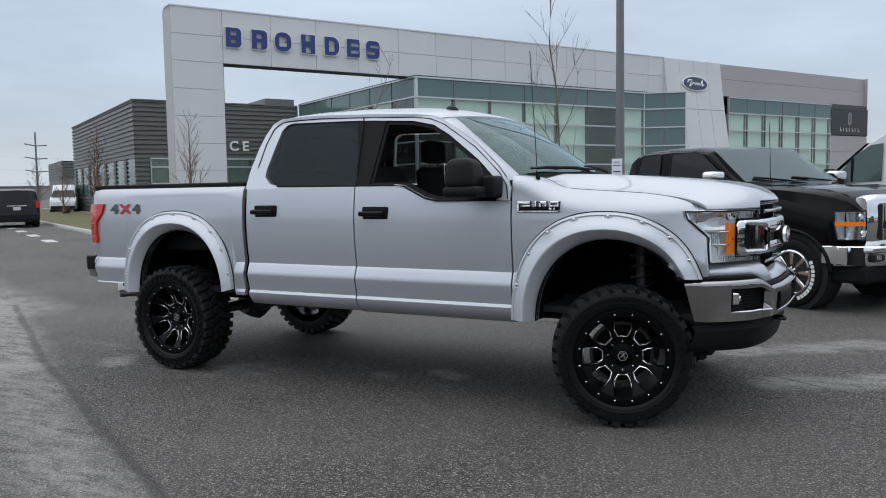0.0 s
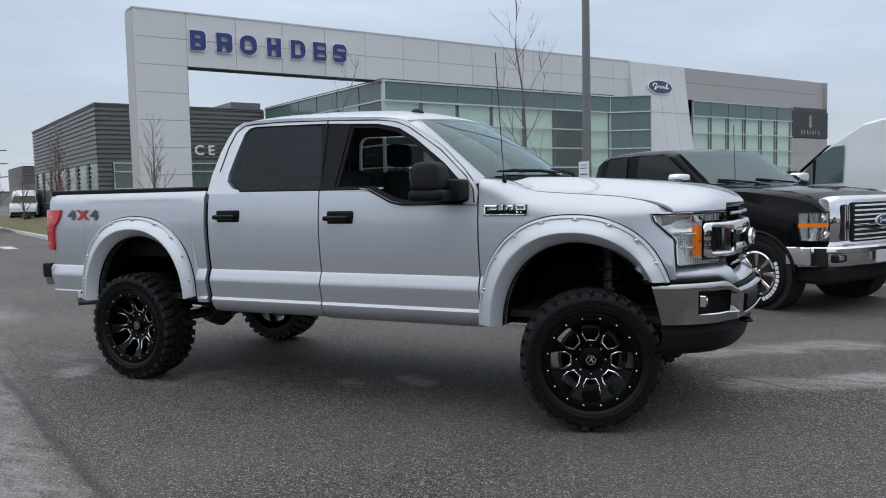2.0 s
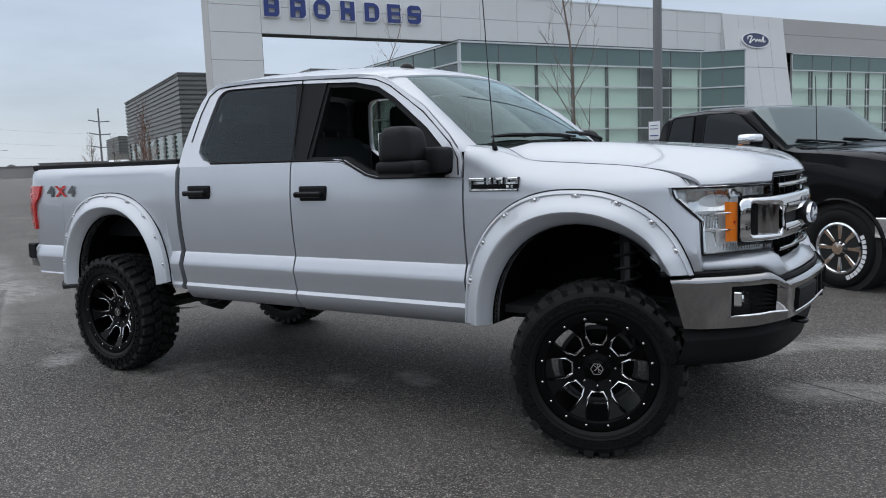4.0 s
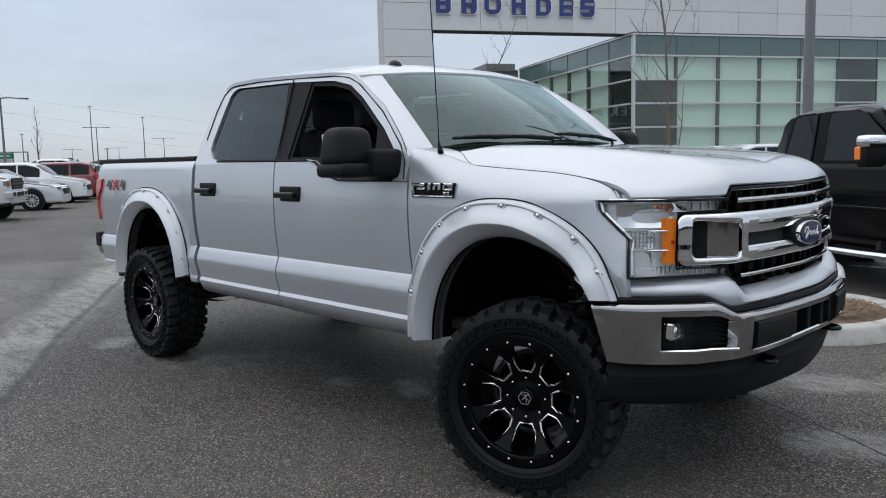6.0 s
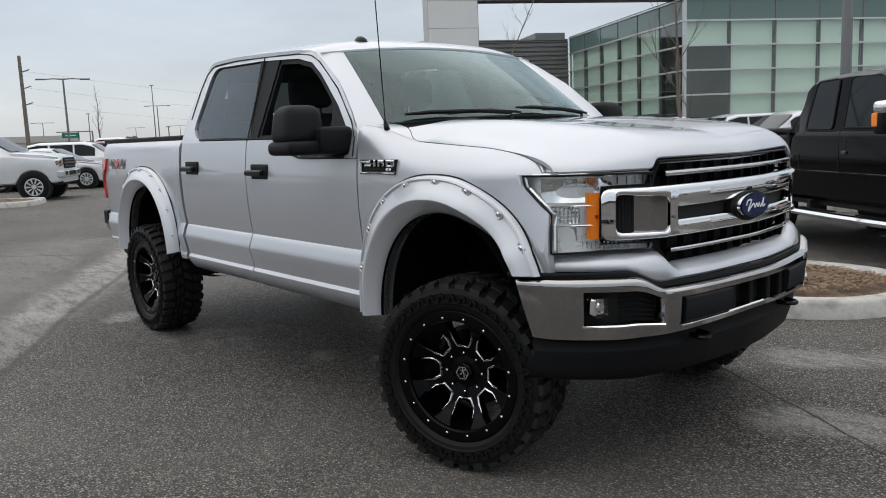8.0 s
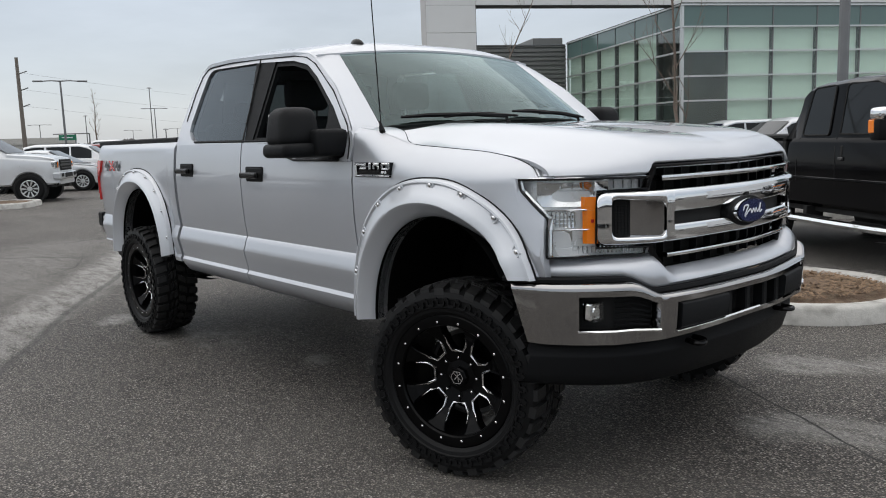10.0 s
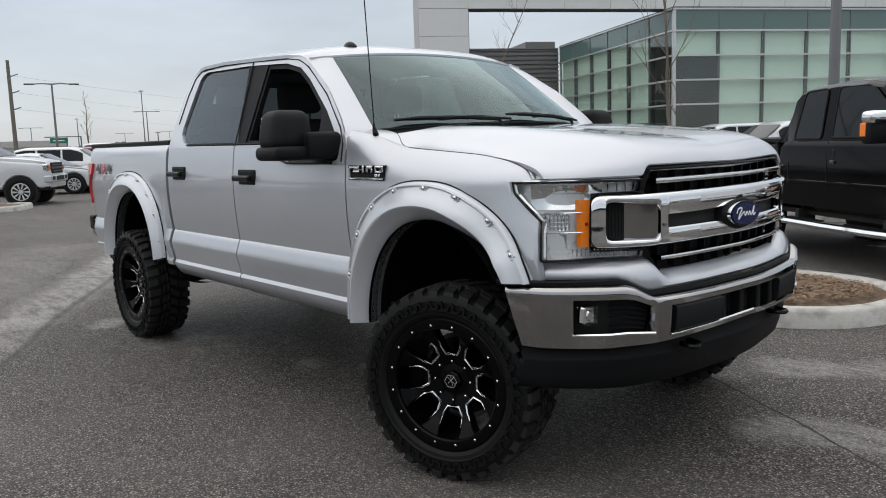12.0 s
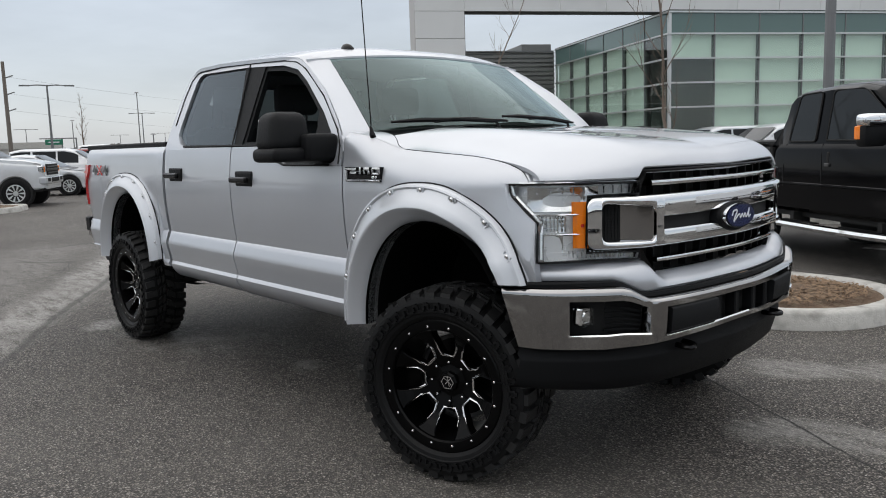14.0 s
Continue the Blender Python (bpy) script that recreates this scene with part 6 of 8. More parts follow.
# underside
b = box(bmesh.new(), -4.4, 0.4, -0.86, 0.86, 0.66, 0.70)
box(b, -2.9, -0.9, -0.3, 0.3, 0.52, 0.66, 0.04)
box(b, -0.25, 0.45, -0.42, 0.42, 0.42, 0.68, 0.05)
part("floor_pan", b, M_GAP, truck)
bm = bmesh.new()
tube(bm, [(-3.683, -0.85, 0.443), (-3.683, 0.85, 0.443)], 0.045, 10)
tube(bm, [(-3.683, -0.16, 0.443), (-3.683, 0, 0.443), (-3.683, 0.16, 0.443)], [0.08, 0.15, 0.08], 12)
tube(bm, [(0, -0.85, 0.443), (0, 0.85, 0.443)], 0.04, 10)
tube(bm, [(-3.6, 0, 0.46), (-0.5, 0, 0.56)], 0.045, 10)
part("axle", bm, M_STEEL, truck)
for sgn in (-1, 1):
    bm = bmesh.new()
    sheet(bm, [[(x, sgn * 0.55, 0.40 + 0.13 * ((x + 3.683) / 0.7) ** 2), (x, sgn * 0.48, 0.40 + 0.13 * ((x + 3.683) / 0.7) ** 2)] for x in np.linspace(-4.4, -2.95, 15)])
    part("leaf_spring", bm, M_STEEL, truck)
    bm = bmesh.new()
    tube(bm, [(0.0, sgn * 0.55, 0.45), (-0.02, sgn * 0.52, 1.1)], 0.035, 8)
    tube(bm, [(-0.01 + 0.065 * math.cos(k * 0.6), sgn * 0.535 + 0.065 * math.sin(k * 0.6), 0.62 + 0.0065 * k) for k in range(64)], 0.009, 5)
    part("coil_strut", bm, M_STEEL, truck)
    bm = bmesh.new()
    tube(bm, [(-3.05, sgn * 0.6, 0.66), (-3.1, sgn * 0.6, 0.60), (-2.95, sgn * 0.62, 0.59)], 0.04, 7)
    part("spring_hanger", bm, M_GAP, truck)
bm = bmesh.new()
tube(bm, [(-3.9, -0.62, 0.60), (-4.15, -0.72, 0.62), (-4.36, -0.92, 0.60)], 0.032, 10, cap=False)
tube(bm, [(-4.0, -0.66, 0.60), (-4.358, -0.918, 0.60)], 0.026, 10)
part("exhaust_tip", bm, M_STEEL, truck, "dull steel exhaust tip")

# aerial, roof fin
bm = bmesh.new()
tube(bm, [(-0.556, -0.885, 1.455), (-0.556, -0.90, 1.50), (-0.562, -0.905, 1.54)], [0.016, 0.014, 0.004], 8)
tube(bm, [(-0.558, -0.902, 1.50), (-0.60, -0.905, 2.27)], 0.0028, 5)
part("aerial", bm, M_GLOSSBLK, truck, "thin black whip aerial")
bm = bmesh.new()
bmesh.ops.create_uvsphere(bm, u_segments=16, v_segments=8, radius=1.0)
for v in bm.verts:
    v.co = Vector((-1.385 + 0.052 * v.co.x - 0.012 * max(0.0, v.co.z), -0.45 + 0.032 * v.co.y, roof_z(-1.385, 0.45) - 0.012 + 0.040 * v.co.z))
shade(part("roof_marker", bm, M_GLOSSBLK, truck, "small black domed roof aerial"), 60)

# badge on the wing, drawn as plain bright bars over a black strip
bm = boxed(-0.645, -0.385, -0.9885, -0.955, 1.299, 1.320, bevel=0.002)
badge = part("wing_badge", bm, M_GLOSSBLK, truck, "bright bar badge on a black strip")
# black plates behind the bars paint their dark outline and shadow
bar_shadow_bm = bmesh.new()
for x0, x1, z0, z1 in ((-0.66, -0.655 + 0.012, 1.292, 1.349), (-0.66, -0.57, 1.339, 1.353), (-0.62, -0.57, 1.322, 1.332), (-0.545, -0.53, 1.322, 1.353), (-0.515, -0.465, 1.339, 1.353), (-0.515, -0.50, 1.322, 1.353), (-0.48, -0.465, 1.322, 1.339), (-0.45, -0.39, 1.342, 1.353), (-0.45, -0.435, 1.322, 1.353), (-0.40, -0.385, 1.322, 1.353), (-0.45, -0.39, 1.321, 1.329), (-0.45, -0.43, 1.303, 1.315), (-0.425, -0.41, 1.303, 1.315), (-0.66, -0.39, 1.290, 1.296)):
    part("badge_bar", box(bmesh.new(), x0, x1, -0.9945, -0.950, z0, z1, 0.0035), M_CHROME, badge)
    box(bar_shadow_bm, x0 - 0.0015, x1 + 0.0015, -0.9895, -0.950, z0 - 0.003, z1 + 0.001)
part("badge_outline", bar_shadow_bm, M_GLOSSBLK, badge)
for ch, x, m_ in (("4", -4.305, M_GREYTXT), ("X", -4.175, M_RED), ("4", -4.045, M_GREYTXT)):
    lettering("decal_letter", ch, 0.128, 0.001, m_, truck, Matrix.Translation((x, -0.987, 1.315)) @ Matrix.Rotation(radians(90), 4, "X") @ Matrix.Diagonal((1.35, 0.85, 1, 1)), "flat door-side decal letter", 0.004)

WHEEL_Y = 0.867
w0 = build_wheel("wheel", truck, pose(-3.683, -WHEEL_Y, 0.443, 0, 14, 0))


def copy_wheel(m):
    made = w0.copy()
    scene.collection.objects.link(made)
    made.parent, made.matrix_basis = truck, m
    for c in w0.children:
        k = c.copy()
        scene.collection.objects.link(k)
        k.parent = made
    return made


copy_wheel(pose(-0.035, -0.888, 0.443, 0, 0, 0) @ pose(0, 0, 0, 0, 0, 20))
copy_wheel(pose(-3.683, WHEEL_Y, 0.443, 0, 30, 180))
copy_wheel(pose(-0.11, 0.876, 0.443, 0, 0, 198) @ pose(0, 0, 0, 0, 50, 0))

# ---- other vehicles ----
M_BLKPAINT = mat("black car paint", (0.003, 0.003, 0.0036), 0.09, vary=0.1, scale=3, coat=0.0, spec=0.12, dirt=(0.006, 0.006, 0.006), dirt_amount=0.25, dirt_scale=2)
M_WHTPAINT = mat("white car paint", (0.72, 0.73, 0.74), 0.3, vary=0.03, coat=0.8, dirt=(0.5, 0.49, 0.47), dirt_amount=0.3, dirt_scale=2)
M_SLVPAINT = mat("pale silver car paint", (0.52, 0.54, 0.56), 0.3, 0.5, vary=0.03, coat=0.8)
M_NAVY = mat("dark blue car paint", (0.005, 0.006, 0.009), 0.25, vary=0.1, coat=0.2, spec=0.3)
M_REDPAINT = mat("dark red car paint", (0.20, 0.012, 0.012), 0.25, vary=0.1, coat=0.8)
M_CARGLASS = mat("dark car glass", (0.008, 0.010, 0.011), 0.04, vary=0.1, spec=0.28)
M_VANGLASS = mat("greenish cab glass", (0.07, 0.105, 0.10), 0.05, vary=0.25, scale=3, spec=0.6)
M_PALE = mat("pale silver-white car paint", (0.60, 0.615, 0.63), 0.3, 0.3, vary=0.03, coat=0.9, dirt=(0.45, 0.44, 0.42), dirt_amount=0.2, dirt_scale=2)
M_PLATE = mat("pale number plate", (0.55, 0.56, 0.58), 0.5)


def car_wheel(parent, m, R, W, rim_mat, spokes=5, letters=False):
    n = 40

    def rev(bm, prof):
        rings = [[bm.verts.new((r * math.cos(2 * math.pi * k / n), y, r * math.sin(2 * math.pi * k / n))) for k in range(n)] for r, y in prof]
        for a, b in zip(rings, rings[1:]):
            for k in range(n):
                bm.faces.new((a[k], a[(k + 1) % n], b[(k + 1) % n], b[k]))

    rr = R * 0.62
    bm = bmesh.new()
    rev(bm, [(rr - 0.01, -W + 0.02), (rr + 0.02, -W), (R * 0.82, -W - 0.012), (R - 0.03, -W), (R, -W + 0.04), (R, W - 0.04), (R - 0.03, W), (rr, W)])
    bmesh.ops.recalc_face_normals(bm, faces=bm.faces)
    wheel = shade(part("wheel", bm, M_RUBBER, parent, "black road tyre on a bright rim"), 30)
    wheel.matrix_basis = m
    bm = bmesh.new()
    rev(bm, [(rr + 0.004, -W + 0.012), (rr - 0.012, -W + 0.004), (rr - 0.03, -W + 0.03), (rr - 0.04, W - 0.06), (0.001, W - 0.07)])
    rim = shade(part("rim", bm, M_STEEL, wheel), 30)
    for k in range(spokes):
        a = 2 * math.pi * k / spokes
        bm = boxed(0.03, rr - 0.008, -W + 0.012, -W + 0.045, -R * 0.055, R * 0.055, bevel=0.008)
        for v in bm.verts:
            v.co.z *= 0.75 + 0.5 * v.co.x / rr
            v.co.y += 0.02 * (1 - v.co.x / rr)
        sp = part("spoke", bm, rim_mat, wheel)
        sp.matrix_basis = Matrix.Rotation(a, 4, "Y")
    bm = bmesh.new()
    rev(bm, [(0.075, -W + 0.03), (0.06, -W - 0.01), (0.001, -W - 0.012)])
    part("hub", bm, rim_mat, wheel)
    bm = bmesh.new()
    rev(bm, [(rr + 0.006, -W + 0.004), (rr - 0.012, -W - 0.001), (rr - 0.022, -W + 0.012)])
    part("rim_lip", bm, rim_mat, wheel)
    if letters:
        for k in range(11):
            a = math.radians(-25 + 9 * k)
            bm = boxed(R * 0.70, R * 0.80, -W - 0.016, -W - 0.010, -0.018, 0.018)
            o = part("tyre_bar", bm, M_WHITE, wheel)
            o.matrix_basis = Matrix.Rotation(a, 4, "Y")
    return wheel


def vehicle(name, m, label, category, paint, top, belt, W, rows, wheels, R, rim_mat, glass=(), lamps=(), low=0.32, tumble=0.16, group="", spokes=5, Wt=0.11, letters=False):
    """A car: its outline in x and z is lofted across with rounded shoulders and narrowing glass; wheel arches are cut
    out and filled with black drums as shade.
    top: outline of roof, bonnet and boot; belt: height of the belt line."""
    t = thing(name, m, label, category, group)
    xs = [p[0] for p in top]
    x0, x1 = xs[0], xs[-1]

    def topz(x):
        return lerp_table(top, x)

    def beltz(x):
        return min(lerp_table(belt, x), topz(x) - 0.02)

    def endcut(x):
        d = min(x - x0, x1 - x)
        return W - 0.16 * max(0, 1 - d / 0.35) ** 2

    def archz(x):
        z = low
        for wx in wheels:
            d = abs(x - wx) / (R * 1.16)
            if d < 1:
                z = max(z, R + R * 1.14 * math.sqrt(1 - d * d) - 0.0)
        return z

    N = 110
    grid = []
    for x in sorted(set(list(np.linspace(x0, x1, N)) + xs)):
        b, tz, w = beltz(x), topz(x), endcut(x)
        a = min(archz(x), b - 0.05)
        mid = a + (b - a) * 0.55
        cabin = max(0.0, tz - b)
        k = min(1.0, cabin / 0.35)
        wt = w - 0.03 - tumble * k
        line = [(w - 0.05, a), (w - 0.005, a + 0.04), (w, mid), (w - 0.012, b - 0.06), (w - 0.03, b - 0.005), (w - 0.035, b), (wt + 0.04, tz - min(0.07, cabin * 0.3)), (wt - 0.02, tz - min(0.03, cabin * 0.12)), (wt - 0.14, tz - 0.006), (0, tz + 0.012)]
        line = [(x, -y, z) for y, z in line] + [(x, y, z) for y, z in line[-2::-1]]
        grid.append(line)
    bm = bmesh.new()
    sheet(bm, grid)
    for r in (grid[0], grid[-1]):
        bm.faces.new([bm.verts.new(p) for p in r])
    bmesh.ops.remove_doubles(bm, verts=bm.verts, dist=0.0005)
    bmesh.ops.recalc_face_normals(bm, faces=bm.faces)
    shade(part("body", bm, paint, t), 35)
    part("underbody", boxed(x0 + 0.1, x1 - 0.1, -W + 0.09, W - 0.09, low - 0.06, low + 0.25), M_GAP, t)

    def on_side(x, f, sgn, off):
        """A place on the cabin's side, f from belt to roof."""
        b, tz, w = beltz(x), topz(x), endcut(x)
        cabin = max(0.001, tz - b)
        k = min(1.0, cabin / 0.35)
        wt = w - 0.03 - tumble * k
        zt = tz - min(0.07, cabin * 0.3)
        return Vector((x, sgn * (w - 0.035 + (wt + 0.04 - w + 0.035) * f + off), b + (zt - b) * f))

    for sgn in (-1, 1):
        for gx0, gx1, gf1 in glass:
            bm = bmesh.new()
            # a pane that narrows with the roof line
            sheet(bm, [[on_side(x, f, sgn, 0.006) for f in np.linspace(0.08, 0.93, 5)] for x in np.linspace(gx0, gx1, 12)])
            bmesh.ops.recalc_face_normals(bm, faces=bm.faces)
            part("side_window", bm, M_CARGLASS, t)
        for wx in wheels:
            car_wheel(t, Matrix.Translation((wx, sgn * (W - Wt - 0.005), R)) @ (Matrix() if sgn < 0 else Matrix.Rotation(math.pi, 4, "Z")), R, Wt, rim_mat, spokes, letters)
    # screens
    for (sx0, sz0), (sx1, sz1) in rows:
        wlo = endcut(sx0) - 0.10
        whi = endcut(sx1) - 0.07 - tumble
        d = Vector((sz1 - sz0, 0, -(sx1 - sx0))).normalized()
        d = d if d.z > 0 else -d
        bm = bmesh.new()
        sheet(bm, [[Vector((sx0 + (sx1 - sx0) * f, y * (wlo + (whi - wlo) * f), sz0 + (sz1 - sz0) * f)) + d * (0.012 + 0.012 * (1 - y * y)) for f in np.linspace(0, 1, 5)] for y in np.linspace(-1, 1, 11)])
        bmesh.ops.recalc_face_normals(bm, faces=bm.faces)
        shade(part("screen", bm, M_CARGLASS, t))
    for lname, lx, ly, lz, sx, sy, sz, lm in lamps:
        for sgn in ((-1, 1) if ly else (1,)):
            part(lname, boxed(lx - sx, lx + sx, sgn * ly - sy, sgn * ly + sy, lz - sz, lz + sz, bevel=min(sx, sy, sz) * 0.4, seg=2), lm, t)
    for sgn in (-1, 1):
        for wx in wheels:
            # solid black drum in place of the wheel well's shade
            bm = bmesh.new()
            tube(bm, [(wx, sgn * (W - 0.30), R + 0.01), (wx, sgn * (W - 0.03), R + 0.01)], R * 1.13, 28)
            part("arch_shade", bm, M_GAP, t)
    return t


def at_ground(x, y, turn):
    return Matrix.Translation((x, y, G)) @ Matrix.Rotation(radians(turn), 4, "Z")


# dark minivan driving lane, rear towards us
vehicle("minivan", at_ground(-35.45, 18.3, 151.7), "dark blue minivan stopped in the driving lane", "minivan", M_NAVY,
        [(-2.55, 0.75), (-2.5, 1.05), (-2.35, 1.70), (-2.1, 1.76), (0.6, 1.74), (1.0, 1.62), (1.75, 1.12), (2.4, 0.98), (2.55, 0.7)], [(-2.6, 1.05), (2.6, 0.98)], 0.98, [((-2.47, 1.10), (-2.34, 1.66)), ((1.72, 1.12), (1.02, 1.60))],
        (-1.55, 1.5), 0.34, M_ALU, [(-2.2, -1.1, 1), (-1.05, -0.1, 1), (-0.05, 0.9, 1)],
        [("tail_lamp", -2.53, 0.86, 1.05, 0.03, 0.09, 0.16, M_RED), ("number_plate", -2.56, 0, 0.88, 0.012, 0.16, 0.08, M_PLATE), ("bumper", -2.56, 0, 0.50, 0.05, 0.9, 0.14, M_NAVY), ("handle_bar", -2.55, 0, 1.0, 0.015, 0.4, 0.02, M_ALU)])

# black pickup beyond the island, parked aslant
M_SCREEN = glass_mat("sky-reflecting screen glass", (0.25, 0.30, 0.30), 0.0, 1.95, (0.85, 0.97, 0.97))
bk = vehicle("black_pickup", at_ground(0.822, 5.136, -31.8), "black heavy-duty extended-cab pickup truck with chrome grille and side steps", "truck", M_BLKPAINT,
        [(-5.05, 1.18), (-5.0, 1.30), (-2.79, 1.30), (-2.75, 1.24), (-2.71, 1.29), (-2.64, 1.62), (-2.57, 1.79), (-2.47, 1.858), (-2.30, 1.882), (-1.85, 1.905), (-1.45, 1.895), (-1.19, 1.855), (-0.60, 1.425), (-0.45, 1.392), (-0.05, 1.375), (0.35, 1.345), (0.58, 1.31), (0.72, 1.26), (0.82, 1.17), (0.86, 1.05), (0.87, 0.72)], [(-5.2, 1.28), (-2.79, 1.27), (-2.6, 1.29), (-0.6, 1.29), (0.0, 1.22), (0.9, 1.02)], 0.985, [((-0.60, 1.425), (-1.19, 1.85))],
        (-3.45, 0.11), 0.405, M_CHROME, [],
        [], low=0.56, tumble=0.13, spokes=8, Wt=0.13, letters=True)
for o in bk.children:
    if o.name.startswith("screen"):
        o.data.materials[0] = M_SCREEN
for sgn in (-1, 1):
    def flank(x, z, off=0.006):
        return (x, sgn * (0.951 - 0.155 * (z - 1.29) + off), z)

    for pane in ([(-2.42, 1.315), (-2.445, 1.33), (-2.45, 1.36), (-2.37, 1.765), (-2.35, 1.80), (-2.31, 1.815), (-2.03, 1.825), (-1.995, 1.81), (-1.985, 1.78), (-1.985, 1.35), (-1.995, 1.325), (-2.02, 1.315)], [(-1.80, 1.325), (-1.80, 1.78), (-1.785, 1.815), (-1.75, 1.828), (-1.36, 1.822), (-1.27, 1.79), (-0.80, 1.455), (-0.765, 1.39), (-0.775, 1.33), (-0.80, 1.32)]):
        bm, _ = fill_holes(pane, [], flank)
        o = part("side_window", bm, M_CARGLASS, bk, "dark side window")
        bm = bmesh.new()
        tube(bm, [flank(x, z, 0.007) for x, z in pane + pane[:1]], 0.010, 5)
        part("window_seal", bm, M_GAP, o)
    for wx in (0.11, -3.45):
        part("arch_lip", tube(bmesh.new(), [(wx + 0.51 * math.cos(a), sgn * 0.985, 0.405 + 0.475 * math.sin(a)) for a in np.linspace(0.12, math.pi - 0.12, 18)], 0.024, 6), M_BLKPAINT, bk)
    # headlamp: two stacked chambers with an amber band between them
    bm = bmesh.new()
    rows = []
    for z in (0.80, 0.83, 0.92, 0.94, 0.985, 1.005, 1.08, 1.10):
        back = lerp_table([(0.80, 0.69), (0.94, 0.655), (1.10, 0.645)], z)
        rows.append([(back, sgn * 0.985, z), (back + 0.09, sgn * 0.978, z), (0.81, sgn * 0.945, z), (0.868, sgn * 0.88, z), (0.885, sgn * 0.80, z)])
    sheet(bm, rows)
    bmesh.ops.recalc_face_normals(bm, faces=bm.faces)
    hl = shade(part("headlamp", bm, M_REFLECT, bk, "clear square headlamp with an amber band"), 40)
    bm = bmesh.new()
    sheet(bm, [[(x + 0.003, sgn * (y + 0.004), z) for x, y in ((0.657, 0.985), (0.745, 0.979), (0.811, 0.946), (0.869, 0.881), (0.887, 0.80))] for z in (0.945, 0.965, 0.99)])
    bmesh.ops.recalc_face_normals(bm, faces=bm.faces)
    part("amber_band", bm, M_AMBER, hl, "amber band")
    bm = bmesh.new()
    for r in (rows[0], rows[-1]):
        tube(bm, r, 0.007, 5)
    tube(bm, [r[0] for r in rows], 0.007, 5)
    part("lamp_rim", bm, M_GAP, hl)
    bm = bmesh.new()
    tube(bm, [(0.878, sgn * 0.835, 0.865), (0.892, sgn * 0.835, 0.865)], [0.040, 0.032], 14)
    part("lamp_bulb", bm, M_CHROME, hl)
    bm = bmesh.new()
    tube(bm, [(0.866, sgn * 0.86, 1.045), (0.880, sgn * 0.86, 1.045)], [0.036, 0.028], 14)
    part("lamp_bulb", bm, M_CHROME, hl)
    # towing mirror
    mir = shade(part("door_mirror", boxed(-0.90, -0.76, sgn * 1.06, sgn * 1.29, 1.27, 1.475, bevel=0.03, seg=2), M_PLASTIC, bk, "tall towing mirror with chrome cap"), 40)
    shade(part("mirror_cap", boxed(-0.905, -0.735, sgn * 1.055, sgn * 1.30, 1.445, 1.565, bevel=0.04, seg=3), M_CHROME, mir, "chrome mirror cap"), 50)
    part("mirror_amber", boxed(-0.908, -0.83, sgn * 1.22, sgn * 1.297, 1.335, 1.455, bevel=0.008), M_AMBER, mir)
    part("mirror_arm", boxed(-0.85, -0.78, sgn * 0.92, sgn * 1.08, 1.31, 1.37, bevel=0.012), M_PLASTIC, mir)
    bm = bmesh.new()
    tube(bm, smooth_line([(-3.02, sgn * 0.90, 0.52), (-2.96, sgn * 1.02, 0.43), (-0.62, sgn * 1.02, 0.43), (-0.56, sgn * 0.90, 0.52)], 4), 0.040, 8)
    step = shade(part("side_step", bm, M_CHROME, bk, "chrome tubular side step"))
    for x in (-2.3, -0.9):
        part("step_bracket", boxed(x - 0.03, x + 0.03, sgn * 0.80, sgn * 1.0, 0.44, 0.56), M_GAP, step)
    for k in range(20):
        for x0 in (-2.42, -1.45):
            part("step_tread", boxed(x0 + 0.03 * k, x0 + 0.016 + 0.03 * k, sgn * 0.985, sgn * 1.04, 0.462, 0.476), M_PLASTIC, step)
    hd = part("door_handle", boxed(-1.755, -1.715, sgn * 0.965, sgn * 0.983, 1.06, 1.21, bevel=0.008), M_GAP, bk, "black recessed door pull")
    part("grip", boxed(-1.77, -1.70, sgn * 0.972, sgn * 1.0, 1.06, 1.095, bevel=0.006), M_STEEL, hd)
    for line in ([(-1.83, 0.60), (-1.83, 1.0), (-1.85, 1.20), (-1.85, 1.29)], [(-0.62, 0.66), (-0.60, 0.95), (-0.60, 1.20), (-0.64, 1.29)], [(-2.52, 0.62), (-2.52, 1.0), (-2.50, 1.29)]):
        part("shut_line", tube(bmesh.new(), [(x, sgn * (0.986 if 0.7 < z < 1.15 else 0.972 if z < 1.25 else 0.954), z) for x, z in line], 0.005, 4), M_GAP, bk)
    part("cab_gap", boxed(-2.775, -2.725, sgn * 0.88, sgn * 0.989, 0.60, 1.262), M_GAP, bk)
    for z0, x0, x1 in ((0.865, -2.70, -0.45), (0.865, -4.95, -3.98)):
        bm = bmesh.new()
        sheet(bm, [[(x, sgn * y, z0 + z) for y, z in ((0.975, 0.022), (0.992, 0.008), (0.993, -0.008), (0.972, -0.022))] for x in np.linspace(x0, x1, 4)])
        bmesh.ops.recalc_face_normals(bm, faces=bm.faces)
        part("body_crease", bm, M_BLKPAINT, bk)
    # bonnet shoulder line
    bm = bmesh.new()
    tube(bm, [(x, sgn * y, z) for x, y, z in ((-0.58, 0.80, 1.405), (0.0, 0.80, 1.372), (0.45, 0.795, 1.325), (0.66, 0.79, 1.27), (0.78, 0.785, 1.19))], 0.006, 5)
    part("bonnet_shut_line", bm, M_GAP, bk)
